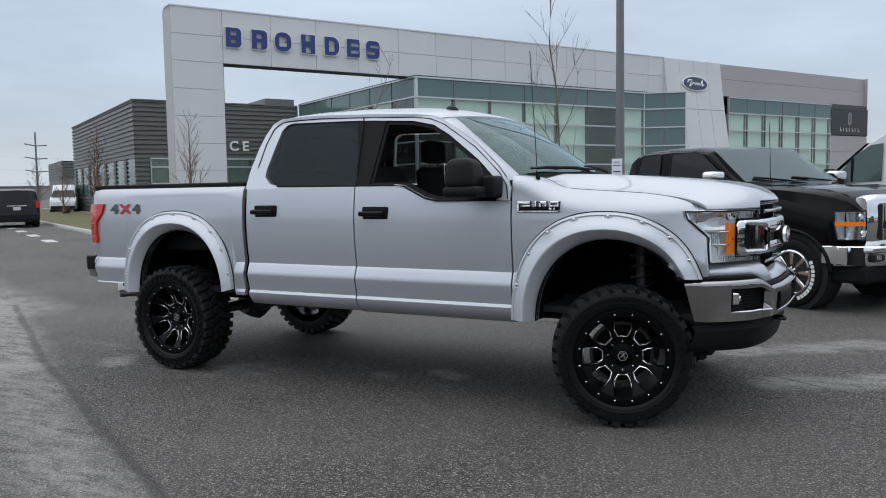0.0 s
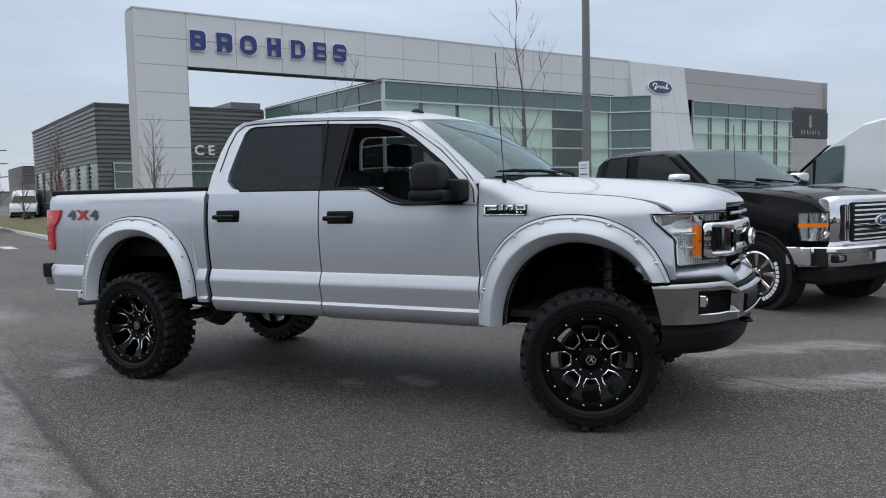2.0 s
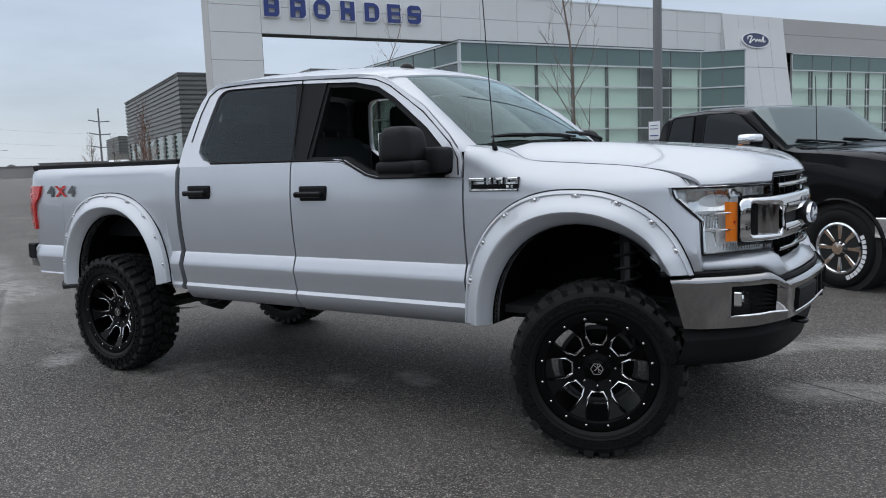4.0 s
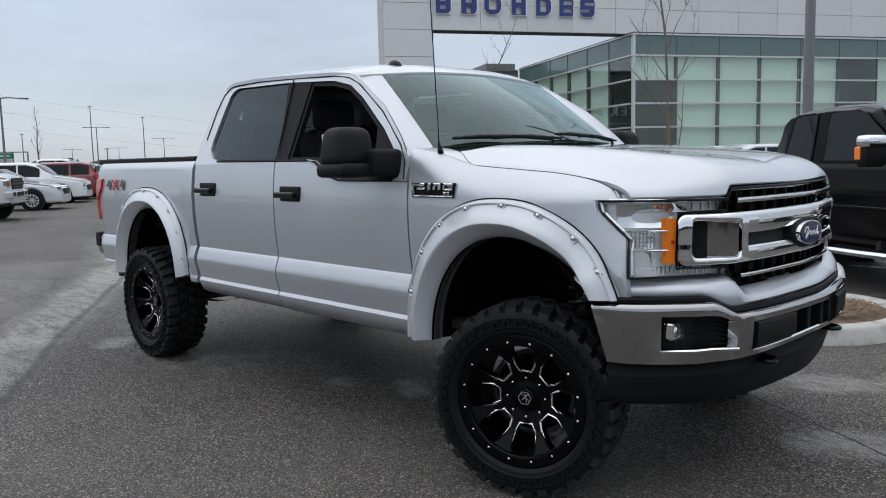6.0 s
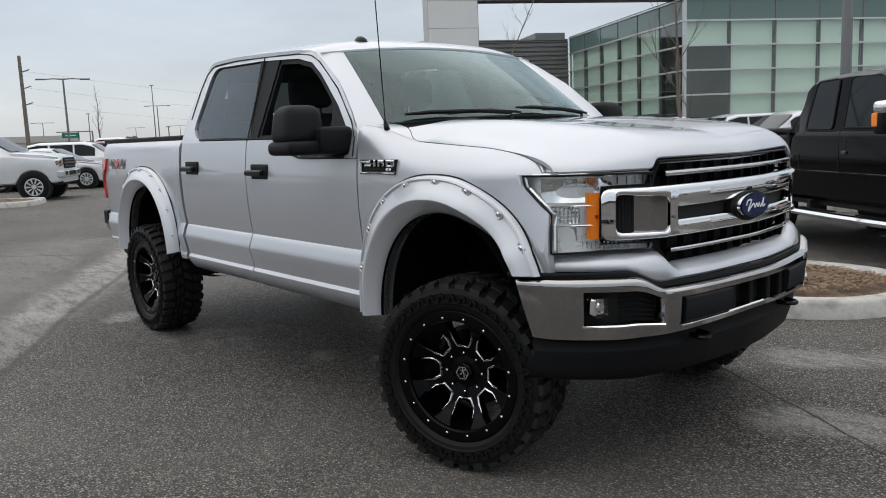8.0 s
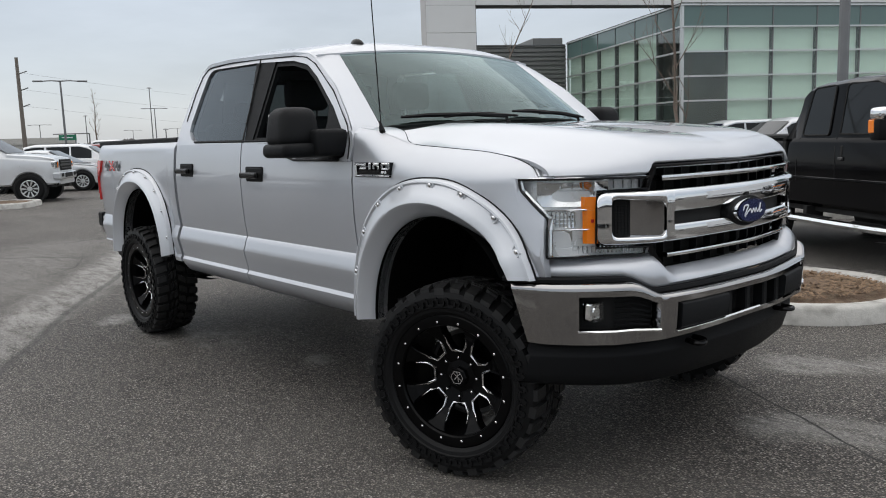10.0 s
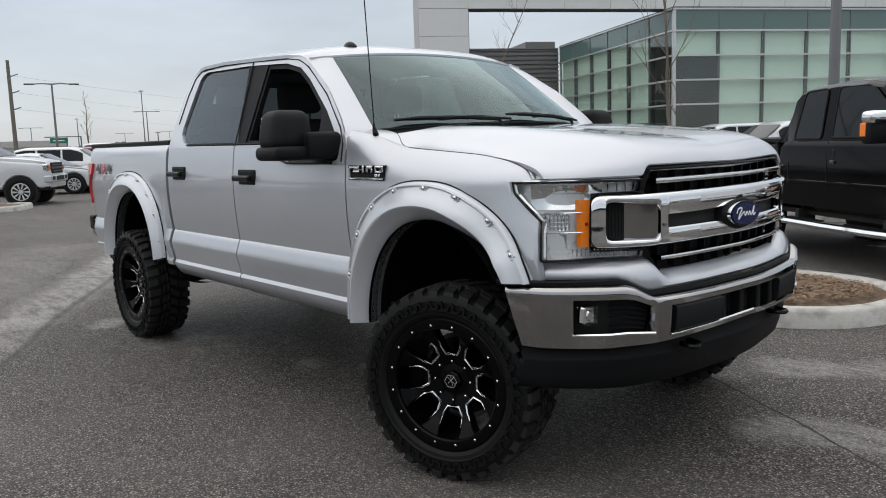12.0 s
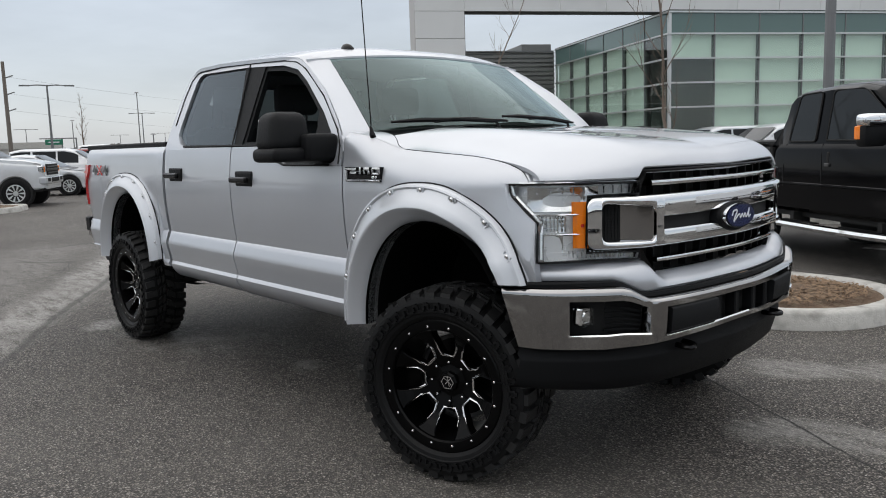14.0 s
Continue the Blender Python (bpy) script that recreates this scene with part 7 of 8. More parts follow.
# chrome grille: a deep surround with two side ports and a barred middle
bm = bmesh.new()
rows = []
for y in np.linspace(-0.79, 0.79, 25):
    e = max(0.0, (abs(y) - 0.66) / 0.13)
    x0 = 0.965 - 0.05 * (y / 0.79) ** 2 - 0.03 * e ** 2
    top, low = 1.275 - 0.03 * e ** 2, 0.725
    rows.append([(x0 - 0.12, y, top - 0.005), (x0 - 0.05, y, top), (x0 - 0.015, y, top - 0.02), (x0, y, top - 0.05), (x0 + 0.012, y, (top + low) / 2), (x0, y, low + 0.03), (x0 - 0.03, y, low), (x0 - 0.12, y, low)])
sheet(bm, rows)
for r in (rows[0], rows[-1]):
    bm.faces.new([bm.verts.new(p) for p in r])
bmesh.ops.recalc_face_normals(bm, faces=bm.faces)
g = shade(part("grille", bm, M_CHROME, bk, "chrome billet grille"), 45)
part("grille_void", boxed(0.93, 0.982, -0.50, 0.50, 0.775, 1.20, bevel=0.01), M_GAP, g)
for k in range(8):
    part("grille_bar", boxed(0.965, 0.995, -0.495, 0.495, 0.79 + 0.052 * k, 0.812 + 0.052 * k, bevel=0.006), M_CHROME, g)
for sgn in (-1, 1):
    part("grille_port", boxed(0.90, 0.972, sgn * 0.55, sgn * 0.66, 0.79, 1.18, bevel=0.02), M_GAP, g)
    for k in range(3):
        part("grille_bar", boxed(0.955, 0.978, sgn * (0.575 + 0.03 * k), sgn * (0.583 + 0.03 * k), 0.80, 1.17), M_CHROME, g)
oval(g, Matrix.Translation((1.0, 0, 0.995)) @ Matrix.Rotation(radians(90), 4, "Z") @ Matrix.Diagonal((1, 0.35, 1, 1)), 0.13, 0.06, 0.05)
rows = []
for y in np.linspace(-0.995, 0.995, 33):
    x0 = 1.04 - 0.05 * (y / 0.8) ** 2 - 0.26 * max(0.0, (abs(y) - 0.62) / 0.375) ** 2.4
    rows.append([(x0 - 0.10, y, 0.735), (x0 - 0.02, y, 0.732), (x0, y, 0.71), (x0 - 0.004, y, 0.668), (x0 - 0.03, y, 0.655), (x0 - 0.03, y, 0.56), (x0 - 0.05, y, 0.52), (x0 - 0.12, y, 0.515)])
bm = bmesh.new()
sheet(bm, rows)
bmesh.ops.recalc_face_normals(bm, faces=bm.faces)
bb = shade(part("front_bumper", bm, M_CHROME, bk, "chrome front bumper"), 40)
part("bumper_core", boxed(0.55, 0.90, -0.93, 0.93, 0.53, 0.72), M_GAP, bb)
for sgn in (-1, 1):
    part("bumper_side", boxed(0.50, 0.80, sgn * 0.955, sgn * 0.99, 0.53, 0.73, bevel=0.012), M_CHROME, bb)
    part("fog_pocket", boxed(0.86, 0.985, sgn * 0.60, sgn * 0.80, 0.565, 0.65, bevel=0.015), M_GAP, bb)
    part("fog_lamp", boxed(0.93, 0.992, sgn * 0.66, sgn * 0.76, 0.575, 0.645, bevel=0.015), M_REFLECT, bb)
part("bumper_valance", boxed(0.45, 0.93, -0.90, 0.90, 0.33, 0.525, bevel=0.04, seg=2), M_PLASTIC, bk)
part("number_plate", boxed(1.03, 1.045, -0.16, 0.16, 0.54, 0.67), M_PLATE, bb)
part("aerial", tube(bmesh.new(), [(-0.30, -0.80, 1.38), (-0.33, -0.80, 2.12)], 0.004, 5), M_GLOSSBLK, bk)
for y1 in (-0.70, 0.02):
    part("wiper", tube(bmesh.new(), [(-0.52, y1 + 0.62, 1.435), (-0.60, y1 + 0.25, 1.47), (-0.63, y1, 1.485)], 0.013, 5), M_PLASTIC, bk)
# black slab over the bed, standing for the shade inside it
part("bed_hole", boxed(-4.92, -2.86, -0.86, 0.86, 1.295, 1.318), M_GAP, bk)

# white high-roofed van, nose the other way
van = vehicle("delivery_van", at_ground(1.94, 8.86, 148), "white high-roofed delivery van", "van", M_WHTPAINT,
        [(-4.6, 1.3), (-4.55, 2.35), (-4.4, 2.50), (-0.9, 2.47), (-0.1, 2.32), (0.47, 2.0), (1.17, 1.42), (1.55, 1.20), (1.75, 0.95), (1.80, 0.6)], [(-5, 1.30), (0.6, 1.30), (1.9, 1.05)], 1.02, [((1.15, 1.44), (0.49, 1.99))],
        (-3.2, 0.95), 0.36, M_STEEL, [], [("headlamp", 1.66, 0.78, 1.0, 0.10, 0.13, 0.13, M_REFLECT)], low=0.36, tumble=0.10)
for sgn in (-1, 1):
    bm, _ = fill_holes([(0.16, 1.42), (0.92, 1.40), (0.94, 1.47), (0.60, 1.82), (0.36, 1.96), (0.16, 1.98)], [], lambda x, z: (x, sgn * (1.0 - 0.055 * (z - 1.3)), z))
    o = part("cab_window", bm, M_VANGLASS, van, "greenish cab side window")
    part("window_divider", boxed(0.62, 0.65, sgn * 0.962, sgn * 1.0, 1.41, 1.78), M_PLASTIC, o)
    part("door_mirror", boxed(0.86, 0.98, sgn * 1.02, sgn * 1.24, 1.32, 1.62, bevel=0.03), M_PLASTIC, van)
    part("side_rail", boxed(-4.3, -0.5, sgn * 1.01, sgn * 1.03, 0.72, 0.84, bevel=0.008), M_PLASTIC, van)
    part("panel_press", boxed(-2.4, -0.62, sgn * 1.0, sgn * 0.93, 1.42, 2.05, bevel=0.03), M_WHTPAINT, van)

# parked row on the far side of the lane
ROW0, ROWD = Vector((-22.98, 2.86)), Vector((-0.8805, 0.474))
SEDAN = ([(-2.45, 0.70), (-2.4, 0.98), (-1.75, 1.05), (-1.0, 1.40), (-0.2, 1.46), (0.25, 1.42), (1.1, 0.98), (1.9, 0.86), (2.25, 0.72), (2.3, 0.55)], [(-2.5, 0.95), (1.1, 0.93), (2.4, 0.75)], [((1.08, 0.98), (0.27, 1.41)), ((-1.72, 1.06), (-1.02, 1.39))], (-1.45, 1.35), 0.34, [(-1.1, -0.35, 1), (-0.28, 0.45, 1)])
SUV = ([(-2.3, 0.75), (-2.25, 1.10), (-2.0, 1.60), (-1.6, 1.68), (0.1, 1.67), (0.45, 1.58), (1.15, 1.12), (2.0, 0.98), (2.22, 0.85), (2.28, 0.6)], [(-2.4, 1.08), (1.1, 1.04), (2.4, 0.8)], [((1.12, 1.13), (0.47, 1.56)), ((-2.22, 1.14), (-2.0, 1.58))], (-1.4, 1.33), 0.36, [(-1.95, -1.2, 1), (-1.12, -0.25, 1), (-0.18, 0.6, 1)])
TRUCK = ([(-4.65, 1.15), (-4.6, 1.34), (-2.95, 1.33), (-2.88, 1.36), (-2.72, 1.83), (-2.5, 1.90), (-1.5, 1.90), (-1.2, 1.83), (-0.5, 1.38), (0.3, 1.31), (0.66, 1.22), (0.74, 1.1), (0.78, 0.6)], [(-5, 1.30), (-0.6, 1.28), (0.9, 1.12)], [((-0.52, 1.39), (-1.2, 1.82))], (-3.68, 0.0), 0.39, [(-2.62, -1.86, 1), (-1.78, -0.95, 1)])
front = [("headlamp", 2.12, 0.68, 0.74, 0.12, 0.16, 0.07, M_REFLECT), ("grille", 2.29, 0, 0.62, 0.02, 0.5, 0.1, M_GAP)]
tail = [("tail_lamp", -2.26, 0.80, 1.05, 0.06, 0.11, 0.12, M_RED), ("bumper", -2.28, 0, 0.55, 0.06, 0.86, 0.13, M_GAP), ("rear_glass", -2.20, 0, 1.32, 0.02, 0.66, 0.16, M_CARGLASS)]
tfront = [("headlamp", 0.62, 0.80, 1.04, 0.13, 0.125, 0.11, M_REFLECT), ("amber_lamp", 0.725, 0.80, 1.03, 0.035, 0.035, 0.085, M_AMBER), ("grille", 0.755, 0, 1.02, 0.02, 0.60, 0.155, M_GAP), ("grille_bar", 0.77, 0, 1.10, 0.02, 0.58, 0.016, M_STEEL), ("grille_bar", 0.77, 0, 1.02, 0.025, 0.66, 0.03, M_STEEL), ("grille_bar", 0.77, 0, 0.93, 0.02, 0.56, 0.016, M_STEEL), ("bumper", 0.70, 0, 0.72, 0.13, 0.93, 0.105, M_SLVPAINT), ("bumper_port", 0.825, 0.68, 0.74, 0.012, 0.13, 0.05, M_GAP), ("bumper_pad", 0.825, 0, 0.73, 0.014, 0.40, 0.06, M_GAP), ("valance", 0.62, 0, 0.53, 0.13, 0.86, 0.08, M_GAP)]
ROW = ((0.0, TRUCK, M_PALE, "silver_pickup", "pale silver crew-cab pickup truck parked nose out"), (2.1, SEDAN, M_PALE, "saloon_car", "pale silver saloon car parked nose out"), (4.0, SUV, M_WHTPAINT, "small_suv", "white compact sport utility car parked nose out"), (5.2, SUV, M_REDPAINT, "large_suv", "dark red sport utility car parked tail out"), (6.3, SUV, M_NAVY, "small_suv", "dark sport utility car parked nose out"), (7.6, TRUCK, M_WHTPAINT, "white_pickup", "white pickup truck parked nose out"), (8.8, SEDAN, M_WHTPAINT, "saloon_car", "white saloon car parked nose out"), (10.0, SUV, M_SLVPAINT, "small_suv", "silver compact sport utility car parked nose out"))
for k, kind, paint, nm, lab in ROW:
    p = ROW0 + ROWD * 2.75 * k
    top, belt, screens, wheels, R, glass = kind
    h = Vector((0.474, 0.8805))
    back = 0.0 if kind is TRUCK else 1.25
    p = p - h * back
    v = vehicle(nm, at_ground(p.x, p.y, 61.7 if "tail" not in lab else 241.7), lab, "truck" if kind is TRUCK else "car", paint, top, belt, 0.98 if kind is TRUCK else 0.92, screens, wheels, R, M_ALU, glass, tfront if kind is TRUCK else tail if "tail" in lab else front, low=0.48 if kind is TRUCK else 0.25, group="parked row", spokes=10)
# rows of stock behind the walk, seen in the paint and the chrome
LOT = ((SUV, M_WHTPAINT, "white"), (SEDAN, M_NAVY, "dark blue"), (SUV, M_SLVPAINT, "silver"), (TRUCK, M_BLKPAINT, "black"), (SUV, M_NAVY, "dark"), (TRUCK, M_WHTPAINT, "white"), (SEDAN, M_SLVPAINT, "silver"), (SUV, M_BLKPAINT, "black"), (TRUCK, M_SLVPAINT, "silver"), (SEDAN, M_REDPAINT, "dark red"))
made = {}
for k in range(22):
    kind, paint, colour = LOT[(k * 7 + k // 10) % len(LOT)]
    word = "crew-cab pickup truck" if kind is TRUCK else "saloon car" if kind is SEDAN else "sport utility car"
    m = at_ground(-24.0 + 2.85 * k, -17.0 - (0.0 if kind is TRUCK else 1.3), 90)
    if (id(kind), colour) in made:
        copy_thing(made[id(kind), colour], m)
        continue
    top, belt, screens, wheels, R, glass = kind
    made[id(kind), colour] = vehicle("stock_" + word.split()[-2 if kind is TRUCK else -1], m, colour + " " + word + " in the stock row, nose to the lane", "truck" if kind is TRUCK else "car", paint, top, belt, 0.98 if kind is TRUCK else 0.92, screens, wheels, R, M_ALU, glass, tfront if kind is TRUCK else front, low=0.48 if kind is TRUCK else 0.25, group="stock row")
for k in range(9):
    kind, paint, colour = LOT[(k * 3 + 1) % len(LOT)]
    copy_thing(made[id(kind), colour], at_ground(14.5 + (0.0 if kind is TRUCK else 1.3), -12.0 + 2.9 * k, 180))
for k in range(5):
    kind, paint, colour = ((SUV, M_WHTPAINT, "white"), (TRUCK, M_WHTPAINT, "white"), (SEDAN, M_SLVPAINT, "silver"))[k % 3]
    copy_thing(made[id(kind), colour], at_ground(-21.5 + 1.2 * k, -5.5 - 2.55 * k, 25))
for x, y, turn, paint, lab in ((-16.0, 21.5, 240, M_WHTPAINT, "white sport utility car parked by the showroom"), (-9.2, 20.0, 240, M_SLVPAINT, "silver sport utility car parked by the showroom"), (-12.2, 21.6, 240, M_SLVPAINT, "grey sport utility car parked by the showroom")):
    top, belt, screens, wheels, R, glass = SUV
    vehicle("parked_suv", at_ground(x, y, turn), lab, "car", paint, top, belt, 0.92, screens, wheels, R, M_ALU, glass, front, low=0.25)
top, belt, screens, wheels, R, glass = TRUCK
vehicle("box_van", at_ground(-58.0, 37.5, -40), "white van with a grey bonnet parked far off", "van", M_WHTPAINT, [(-3.5, 0.8), (-3.45, 2.3), (-3.3, 2.4), (-0.8, 2.35), (0.0, 1.9), (0.8, 1.3), (1.4, 1.15), (1.6, 0.9), (1.65, 0.6)], [(-4, 1.3), (0.8, 1.25), (1.7, 1.0)], 1.0, [((0.8, 1.33), (0.05, 1.87))], (-2.6, 0.8), 0.36, M_STEEL, [(-0.6, 0.2, 1)], [("bumper", 1.64, 0, 0.5, 0.06, 0.9, 0.12, M_GAP)], low=0.36)

# ---- trees, poles, distance ----
def bare_tree(name, m, h, r, label, seed, spread=0.5, bark=None, lean=(0.0, 0.0), branches=16, low=0.25, twig=3):
    """A leafless young tree: tapering trunk, limbs, twigs."""
    rng = random.Random(seed)
    t = thing(name, m, label, "tree", "bare trees")
    trunk_pts = []
    n = 9
    wob = [rng.uniform(-1, 1) for _ in range(2 * n)]
    for k in range(n + 1):
        f = k / n
        trunk_pts.append(Vector((lean[0] * f + 0.012 * h * wob[k], lean[1] * f + 0.012 * h * wob[n - k], h * f)))
    trunk = part("trunk", tube(bmesh.new(), trunk_pts, [r * (1 - 0.9 * k / n) for k in range(n + 1)], 7), bark or M_BARK, t, smooth=True)
    crown = bmesh.new()

    def grow(p, d, length, rad, depth):
        pts, q = [p], p.copy()
        dd = d.copy()
        steps = 4
        for k in range(steps):
            dd = (dd + Vector((rng.uniform(-1, 1), rng.uniform(-1, 1), rng.uniform(-0.3, 0.9))) * 0.16).normalized()
            q = q + dd * length / steps
            pts.append(q.copy())
        tube(crown, pts, [rad * (1 - 0.75 * k / steps) for k in range(steps + 1)], 4, cap=False)
        if depth > 0:
            for _ in range(twig):
                i = rng.randint(1, steps - 1)
                side = Vector((rng.uniform(-1, 1), rng.uniform(-1, 1), rng.uniform(0.0, 0.9))).normalized()
                grow(pts[i], (dd + side * 0.9).normalized(), length * rng.uniform(0.35, 0.6), rad * 0.55, depth - 1)

    for k in range(branches):
        f = low + (0.97 - low) * (k + rng.random() * 0.6) / branches
        i = min(n - 1, int(f * n))
        p = trunk_pts[i].lerp(trunk_pts[i + 1], f * n - i)
        a = k * 2.4 + rng.uniform(-0.5, 0.5)
        d = Vector((math.cos(a) * spread, math.sin(a) * spread, 0.75)).normalized()
        grow(p, d, h * (0.30 if branches > 15 else 0.17) * (1.15 - 0.8 * f) + 0.1, max(0.004, r * 0.38 * (1 - 0.75 * f)), 2 if h < 9 else 1)
    part("crown", crown, bark or M_BARK, t)
    return t


def on_ground(x, y, z=G):
    return Matrix.Translation((x, y, z))


def seen_at(az, dist):
    """A place at a bearing from the lot's middle."""
    a = radians(az)
    return 2.5 + dist * math.cos(a), -3.1 + dist * math.sin(a)


BED = 0.14 + G
bare_tree("young_tree", on_ground(-2.05, 3.82, BED), 4.5, 0.023, "bare young tree with sparse crooked twigs in the mulched island", 11, 0.45, branches=15, low=0.25, lean=(-0.34, 0.05), twig=3)
bare_tree("young_tree", on_ground(-5.9, 3.95, BED), 3.5, 0.026, "bare thin young tree leaning over the mulched island", 5, 0.5, branches=13, low=0.35, lean=(0.15, 1.75), twig=2)
x, y = seen_at(163.2, 75)
bare_tree("young_tree", on_ground(x, y), 6.6, 0.09, "bare thin tree beyond the parked row", 31, 0.7, branches=13, low=0.3, twig=2)
for s, d, h, sd, bark, sp in ((-2.4, -2.2, 4.6, 21, M_BARK, 0.45), (-3.6, 12.5, 5.4, 22, M_BARKRED, 0.5), (-3.3, 15.5, 4.8, 27, M_BARKRED, 0.5), (-4.6, 33.0, 4.2, 23, M_BARK, 0.6), (-4.0, 24.0, 3.6, 24, M_BARK, 0.6)):
    x, y = to_world(s, d)
    bare_tree("ornamental_tree", on_ground(x, y, G + 0.12), h, 0.07, "bare upright ornamental tree with many fine twigs on the lawn", sd, sp, bark, branches=24, low=0.12)
for s, d, w in ((-3.4, 26.5, 0.9), (-2.6, 36.0, 1.0), (-2.2, 20.0, 0.8)):
    rng = random.Random(int(d * 10))
    x, y = to_world(s, d)
    t = thing("shrub", on_ground(x, y, G + 0.1), "low brown winter shrub beside the service building", "shrub", "lawn shrubs")
    bm = bmesh.new()
    for _ in range(160):
        a, e = rng.uniform(0, 2 * math.pi), rng.uniform(0.15, 1.5)
        l = w * rng.uniform(0.5, 0.9)
        p = Vector((math.cos(a) * math.cos(e), math.sin(a) * math.cos(e), math.sin(e))) * l
        tube(bm, [(0, 0, 0), tuple(p * 0.6 + Vector((0, 0, 0.05))), tuple(p)], [0.01, 0.006, 0.003], 3, cap=False)
    part("twigs", bm, M_BARKRED, t)


def light_column(x, y, h, r, arm, label, turn=0.0):
    t = thing("lamp_post", on_ground(x, y), label, "street lamp", "lamp posts")
    part("pole", tube(bmesh.new(), [(0, 0, 0), (0, 0, h)], [r, r * 0.6], 10), M_POLE, t)
    part("foot", tube(bmesh.new(), [(0, 0, 0), (0, 0, 0.7)], 0.3, 14), M_CONCRETE, t)
    if arm:
        c, s = math.cos(radians(turn)), math.sin(radians(turn))
        for q in (-1, 1):
            bm = bmesh.new()
            tube(bm, [(0, 0, h), (q * arm * 0.5 * c, q * arm * 0.5 * s, h + 0.05), (q * arm * c, q * arm * s, h)], [0.07, 0.06, 0.05], 6)
            part("arm", bm, M_POLE, t)
            o = part("lamp_head", boxed(-0.45, 0.45, -0.2, 0.2, -0.07, 0.06, bevel=0.03), M_POLE, t)
            o.matrix_basis = Matrix.Translation((q * (arm + 0.3) * c, q * (arm + 0.3) * s, h)) @ Matrix.Rotation(radians(turn), 4, "Z")
    return t


near = light_column(-3.1, 9.55, 11.0, 0.088, 0, "tall grey steel light pole with a small notice", 0)
notice = part("notice", boxed(-0.12, 0.12, -0.105, -0.095, 1.62, 1.93, bevel=0.004), M_WHITE, near, "small white parking notice")
notice.matrix_basis = Matrix.Rotation(radians(-20), 4, "Z")
part("notice_back", boxed(-0.135, 0.135, -0.094, -0.088, 1.60, 1.95), M_POLE, notice)
for z, w, h in ((1.86, 0.07, 0.012), (1.80, 0.08, 0.012), (1.68, 0.085, 0.02)):
    part("notice_bar", boxed(-w, w, -0.112, -0.1055, z, z + h), M_BLUE, notice)
for az, dist, h, arm in ((165.07, 85, 7.9, 1.6), (159.55, 170, 9.0, 1.7), (155.4, 240, 9.0, 2.2), (152.2, 260, 8.4, 2.4), (166.5, 230, 8.0, 2.0), (161.0, 300, 7.5, 2.2), (158.2, 320, 8.2, 2.2)):
    x, y = seen_at(az, dist)
    light_column(x, y, h, 0.13, arm, "grey twin-armed car-park lamp post", az - 90)
for az, dist, h in ((159.78, 300, 22.0), (163.8, 330, 14.0), (158.94, 240, 6.5), (156.6, 330, 20)):
    x, y = seen_at(az, dist)
    t = light_column(x, y, h, 0.22, 0, "slender grey mast far beyond the car park", 0)
    part("mast_ring", tube(bmesh.new(), [(0, 0, h - 0.3), (0, 0, h)], [0.9, 0.5], 10), M_POLE, t)

# utility line
ends = []
for az, dist, h in ((167.42, 90, 10.55), (140.0, 210, 13.0)):
    x, y = seen_at(az, dist)
    t = thing("utility_pole", on_ground(x, y), "weathered grey utility pole with side insulators", "utility pole", "utility poles")
    part("pole", tube(bmesh.new(), [(0, 0, 0), (0, 0, h)], [0.22, 0.15], 10), M_WOODPOLE, t)
    for k in range(3):
        part("insulator_arm", tube(bmesh.new(), [(0, 0, h - 1.6 - 1.6 * k), (0.1, 0.8, h - 1.3 - 1.6 * k)], 0.06, 6), M_POLE, t)
    ends.append((x, y, h))
wires = thing("overhead_wires", Matrix(), "thin dark overhead wires between utility poles", "wire")
for k in range(3):
    a, b = Vector((ends[0][0], ends[0][1], ends[0][2] - 1.4 - 1.6 * k)), Vector((ends[1][0], ends[1][1], ends[1][2] - 1.6 - 2.6 * k))
    pts = [a.lerp(b, f) - Vector((0, 0, 2.4 * 4 * f * (1 - f))) for f in np.linspace(0, 1, 14)]
    part("wire", tube(bmesh.new(), pts, 0.010, 4), M_POLE, wires)
x, y = 1.3 + 250 * math.cos(radians(145.53)), -5.5 + 250 * math.sin(radians(145.53))
t = thing("transmission_pole", on_ground(x, y), "tall grey transmission pole with three cross arms", "utility pole")
part("pole", tube(bmesh.new(), [(0, 0, 0), (0, 0, 19.2)], [0.34, 0.2], 10), M_POLE, t)
for k in range(3):
    part("cross_arm", tube(bmesh.new(), [(-1.6, -2.3, 15.6 - 3.6 * k + 0.4), (0, 0, 15.4 - 3.6 * k), (1.6, 2.3, 15.6 - 3.6 * k)], 0.16, 6), M_POLE, t)

# highway sign, overpass
x, y = seen_at(164.95, 150)
t = thing("highway_sign", on_ground(x, y), "green highway sign on a steel frame", "sign")
R_ = Matrix.Rotation(radians(165 - 90), 4, "Z")
o = part("sign_face", boxed(-1.35, 1.35, -0.05, 0.05, 3.1, 4.0), M_GREEN, t)
o.matrix_basis = R_
part("sign_bars", boxed(-0.9, 0.8, -0.09, -0.055, 3.46, 3.62), M_WHITE, o)
f = bmesh.new()
for q in (1.2, 3.4):
    tube(f, [(q, 0.1, 0), (q, 0.1, 4.2)], 0.12, 6)
tube(f, [(-2.2, 0.1, 4.15), (3.4, 0.1, 4.15)], 0.09, 6)
part("frame", f, M_POLE, t).matrix_basis = R_
x, y = seen_at(169.0, 210)
br = thing("overpass", Matrix.Translation((x, y, G)) @ Matrix.Rotation(radians(169 - 90), 4, "Z"), "pale concrete road overpass on piers", "bridge")
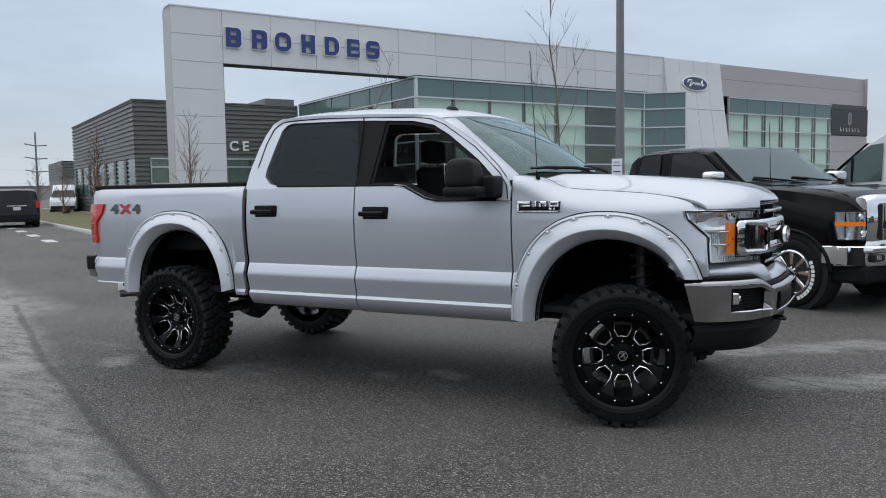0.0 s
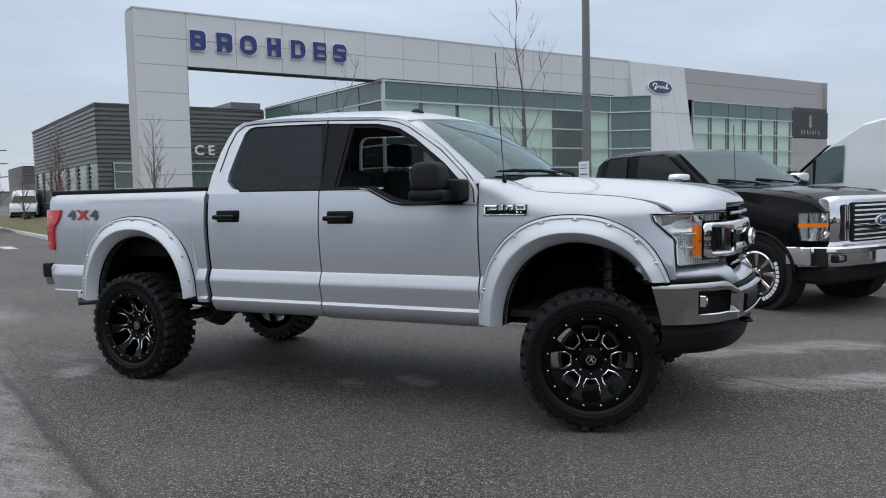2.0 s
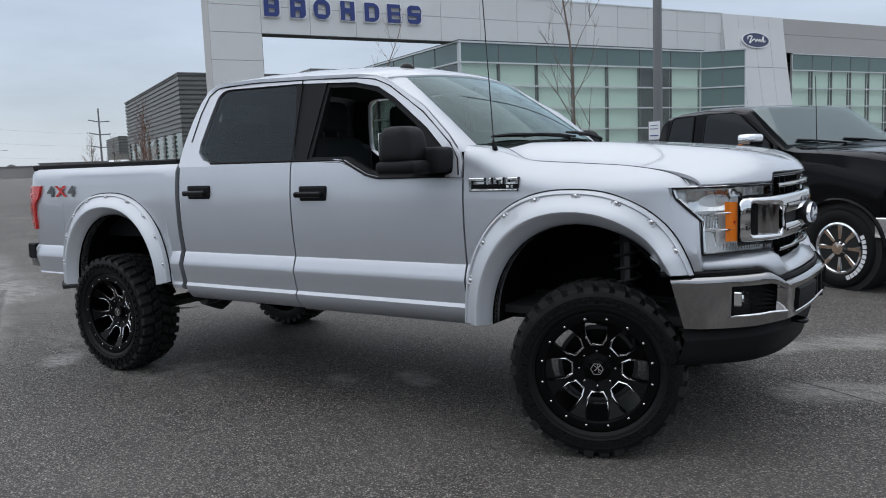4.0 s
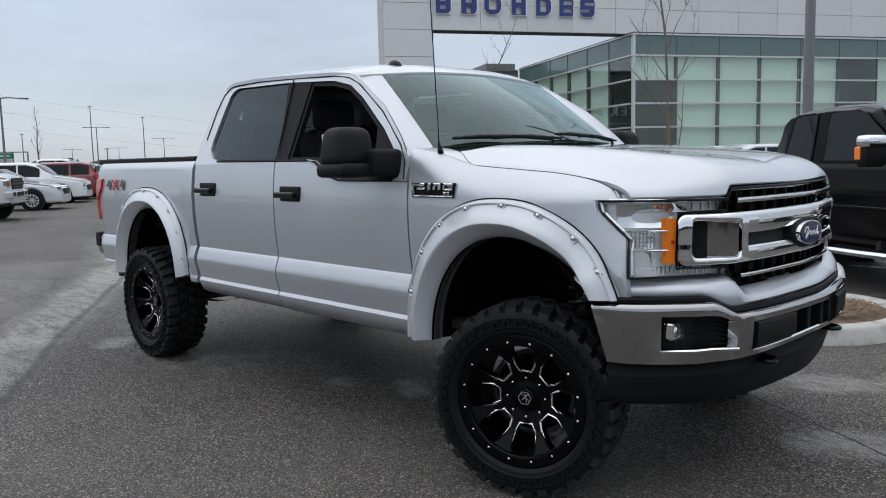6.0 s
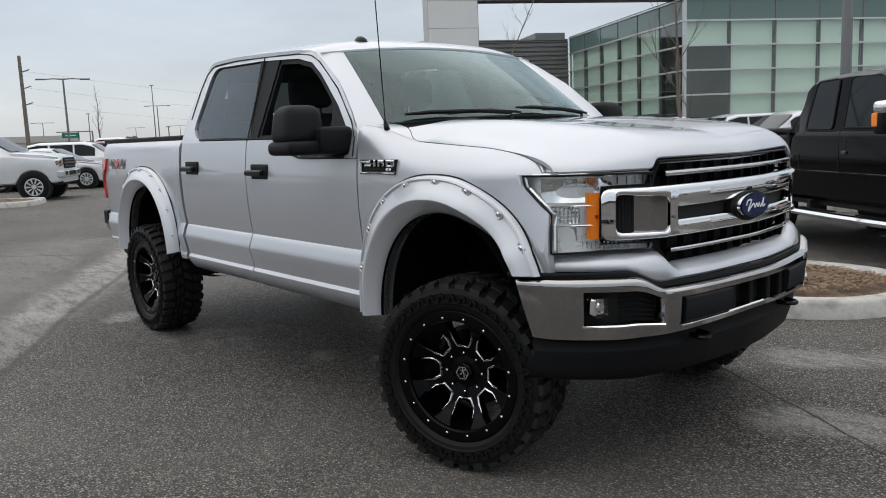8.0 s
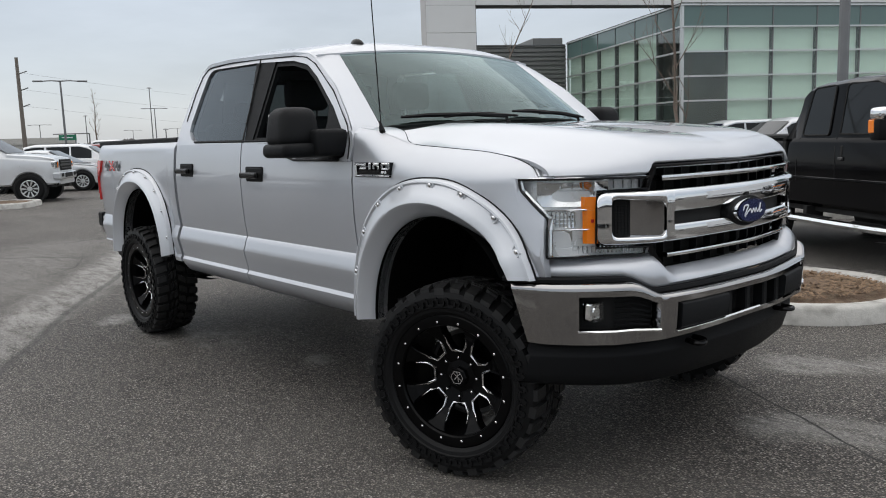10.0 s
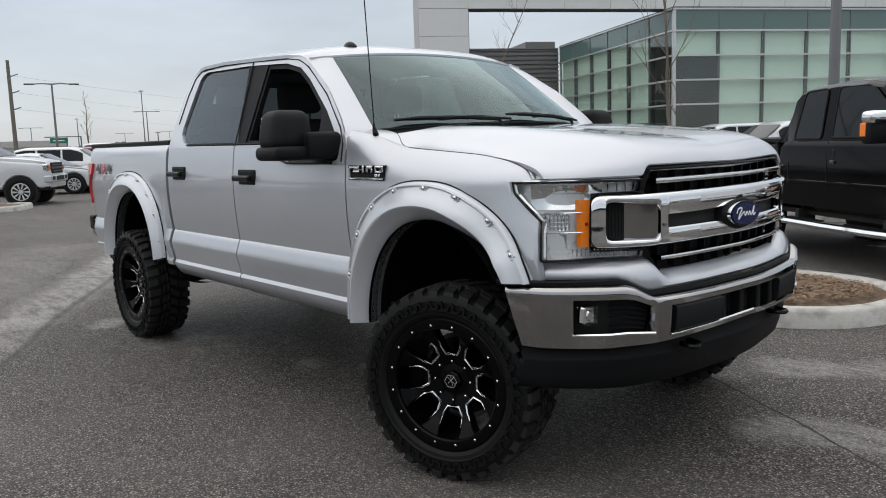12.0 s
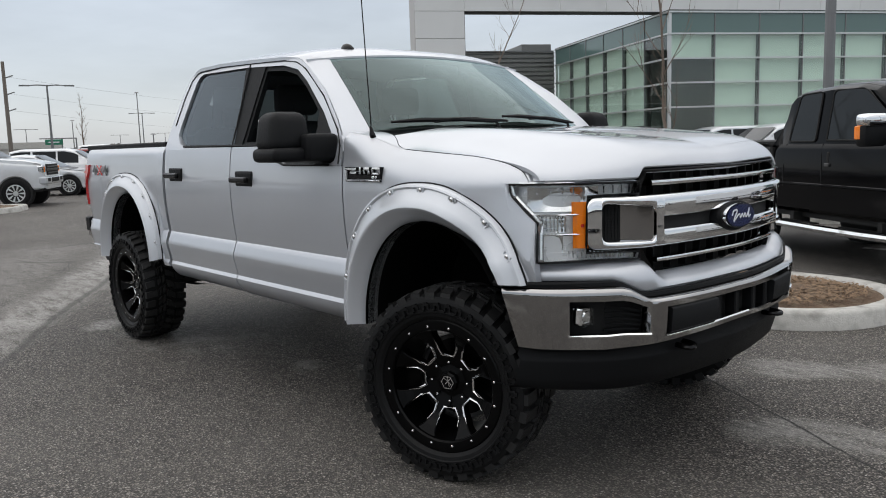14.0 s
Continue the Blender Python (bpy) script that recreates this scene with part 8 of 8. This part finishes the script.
part("deck", boxed(-60, 16, -5, 5, 1.7, 3.2), M_CONCRETE, br)
part("parapet", boxed(-60, 16, -5.3, -5.0, 3.0, 4.4), M_CONCRETE, br)
for k in range(7):
    part("pier", boxed(-56 + 11 * k, -55 + 11 * k, -4, 4, -0.1, 1.75), M_CONCRETE, br)

# embankment, far woods and roofs
M_FARWOOD = mat("hazy bare woods", (0.20, 0.19, 0.18), 1.0, vary=0.3, scale=0.1)
M_FARROOF = mat("far warehouse wall", (0.30, 0.29, 0.28), 0.9, vary=0.2, scale=0.05)
bm = bmesh.new()
rng = random.Random(3)
for k in range(2500):
    a = rng.uniform(radians(85), radians(445))
    d = rng.uniform(380, 460)
    hgt = rng.uniform(1.5, 5.5) + 2.0 * noise.noise(Vector((a * 14, 0, 0)))
    p = Vector((d * math.cos(a), d * math.sin(a), G - 0.2))
    for _ in range(5):
        q = p + Vector((rng.uniform(-4, 4), rng.uniform(-4, 4), 0))
        w = rng.uniform(0.8, 2.4)
        c = q + Vector((0, 0, max(1.2, hgt * rng.uniform(0.4, 1.0))))
        u = Vector((-math.sin(a), math.cos(a), 0)) * w
        v = [bm.verts.new(x_) for x_ in (q - u * 0.4, q + u * 0.4, c + u * rng.uniform(0.5, 1), c + Vector((0, 0, rng.uniform(0.3, 1.2))), c - u * rng.uniform(0.5, 1))]
        bm.faces.new(v)
tagged(part("far_woods", bm, M_FARWOOD), "hazy grey line of bare woods on the horizon", "woods", kind="stuff")
for az, dist, w, h in ((147.5, 330, 26, 5.0), (151.0, 340, 34, 4.2), (168.5, 330, 40, 4.5), (157.0, 360, 30, 4.0)):
    x, y = seen_at(az, dist)
    t = thing("far_warehouse", Matrix.Translation((x, y, G)) @ Matrix.Rotation(radians(az - 90), 4, "Z"), "low pale warehouse far beyond the car park", "building", "far warehouses")
    part("wall", boxed(-w / 2, w / 2, 0, 12, -0.1, h), M_FARROOF, t)
    part("roof", boxed(-w / 2 - 0.4, w / 2 + 0.4, -0.4, 12.4, h + 0.002, h + 0.35), M_POLE, t)
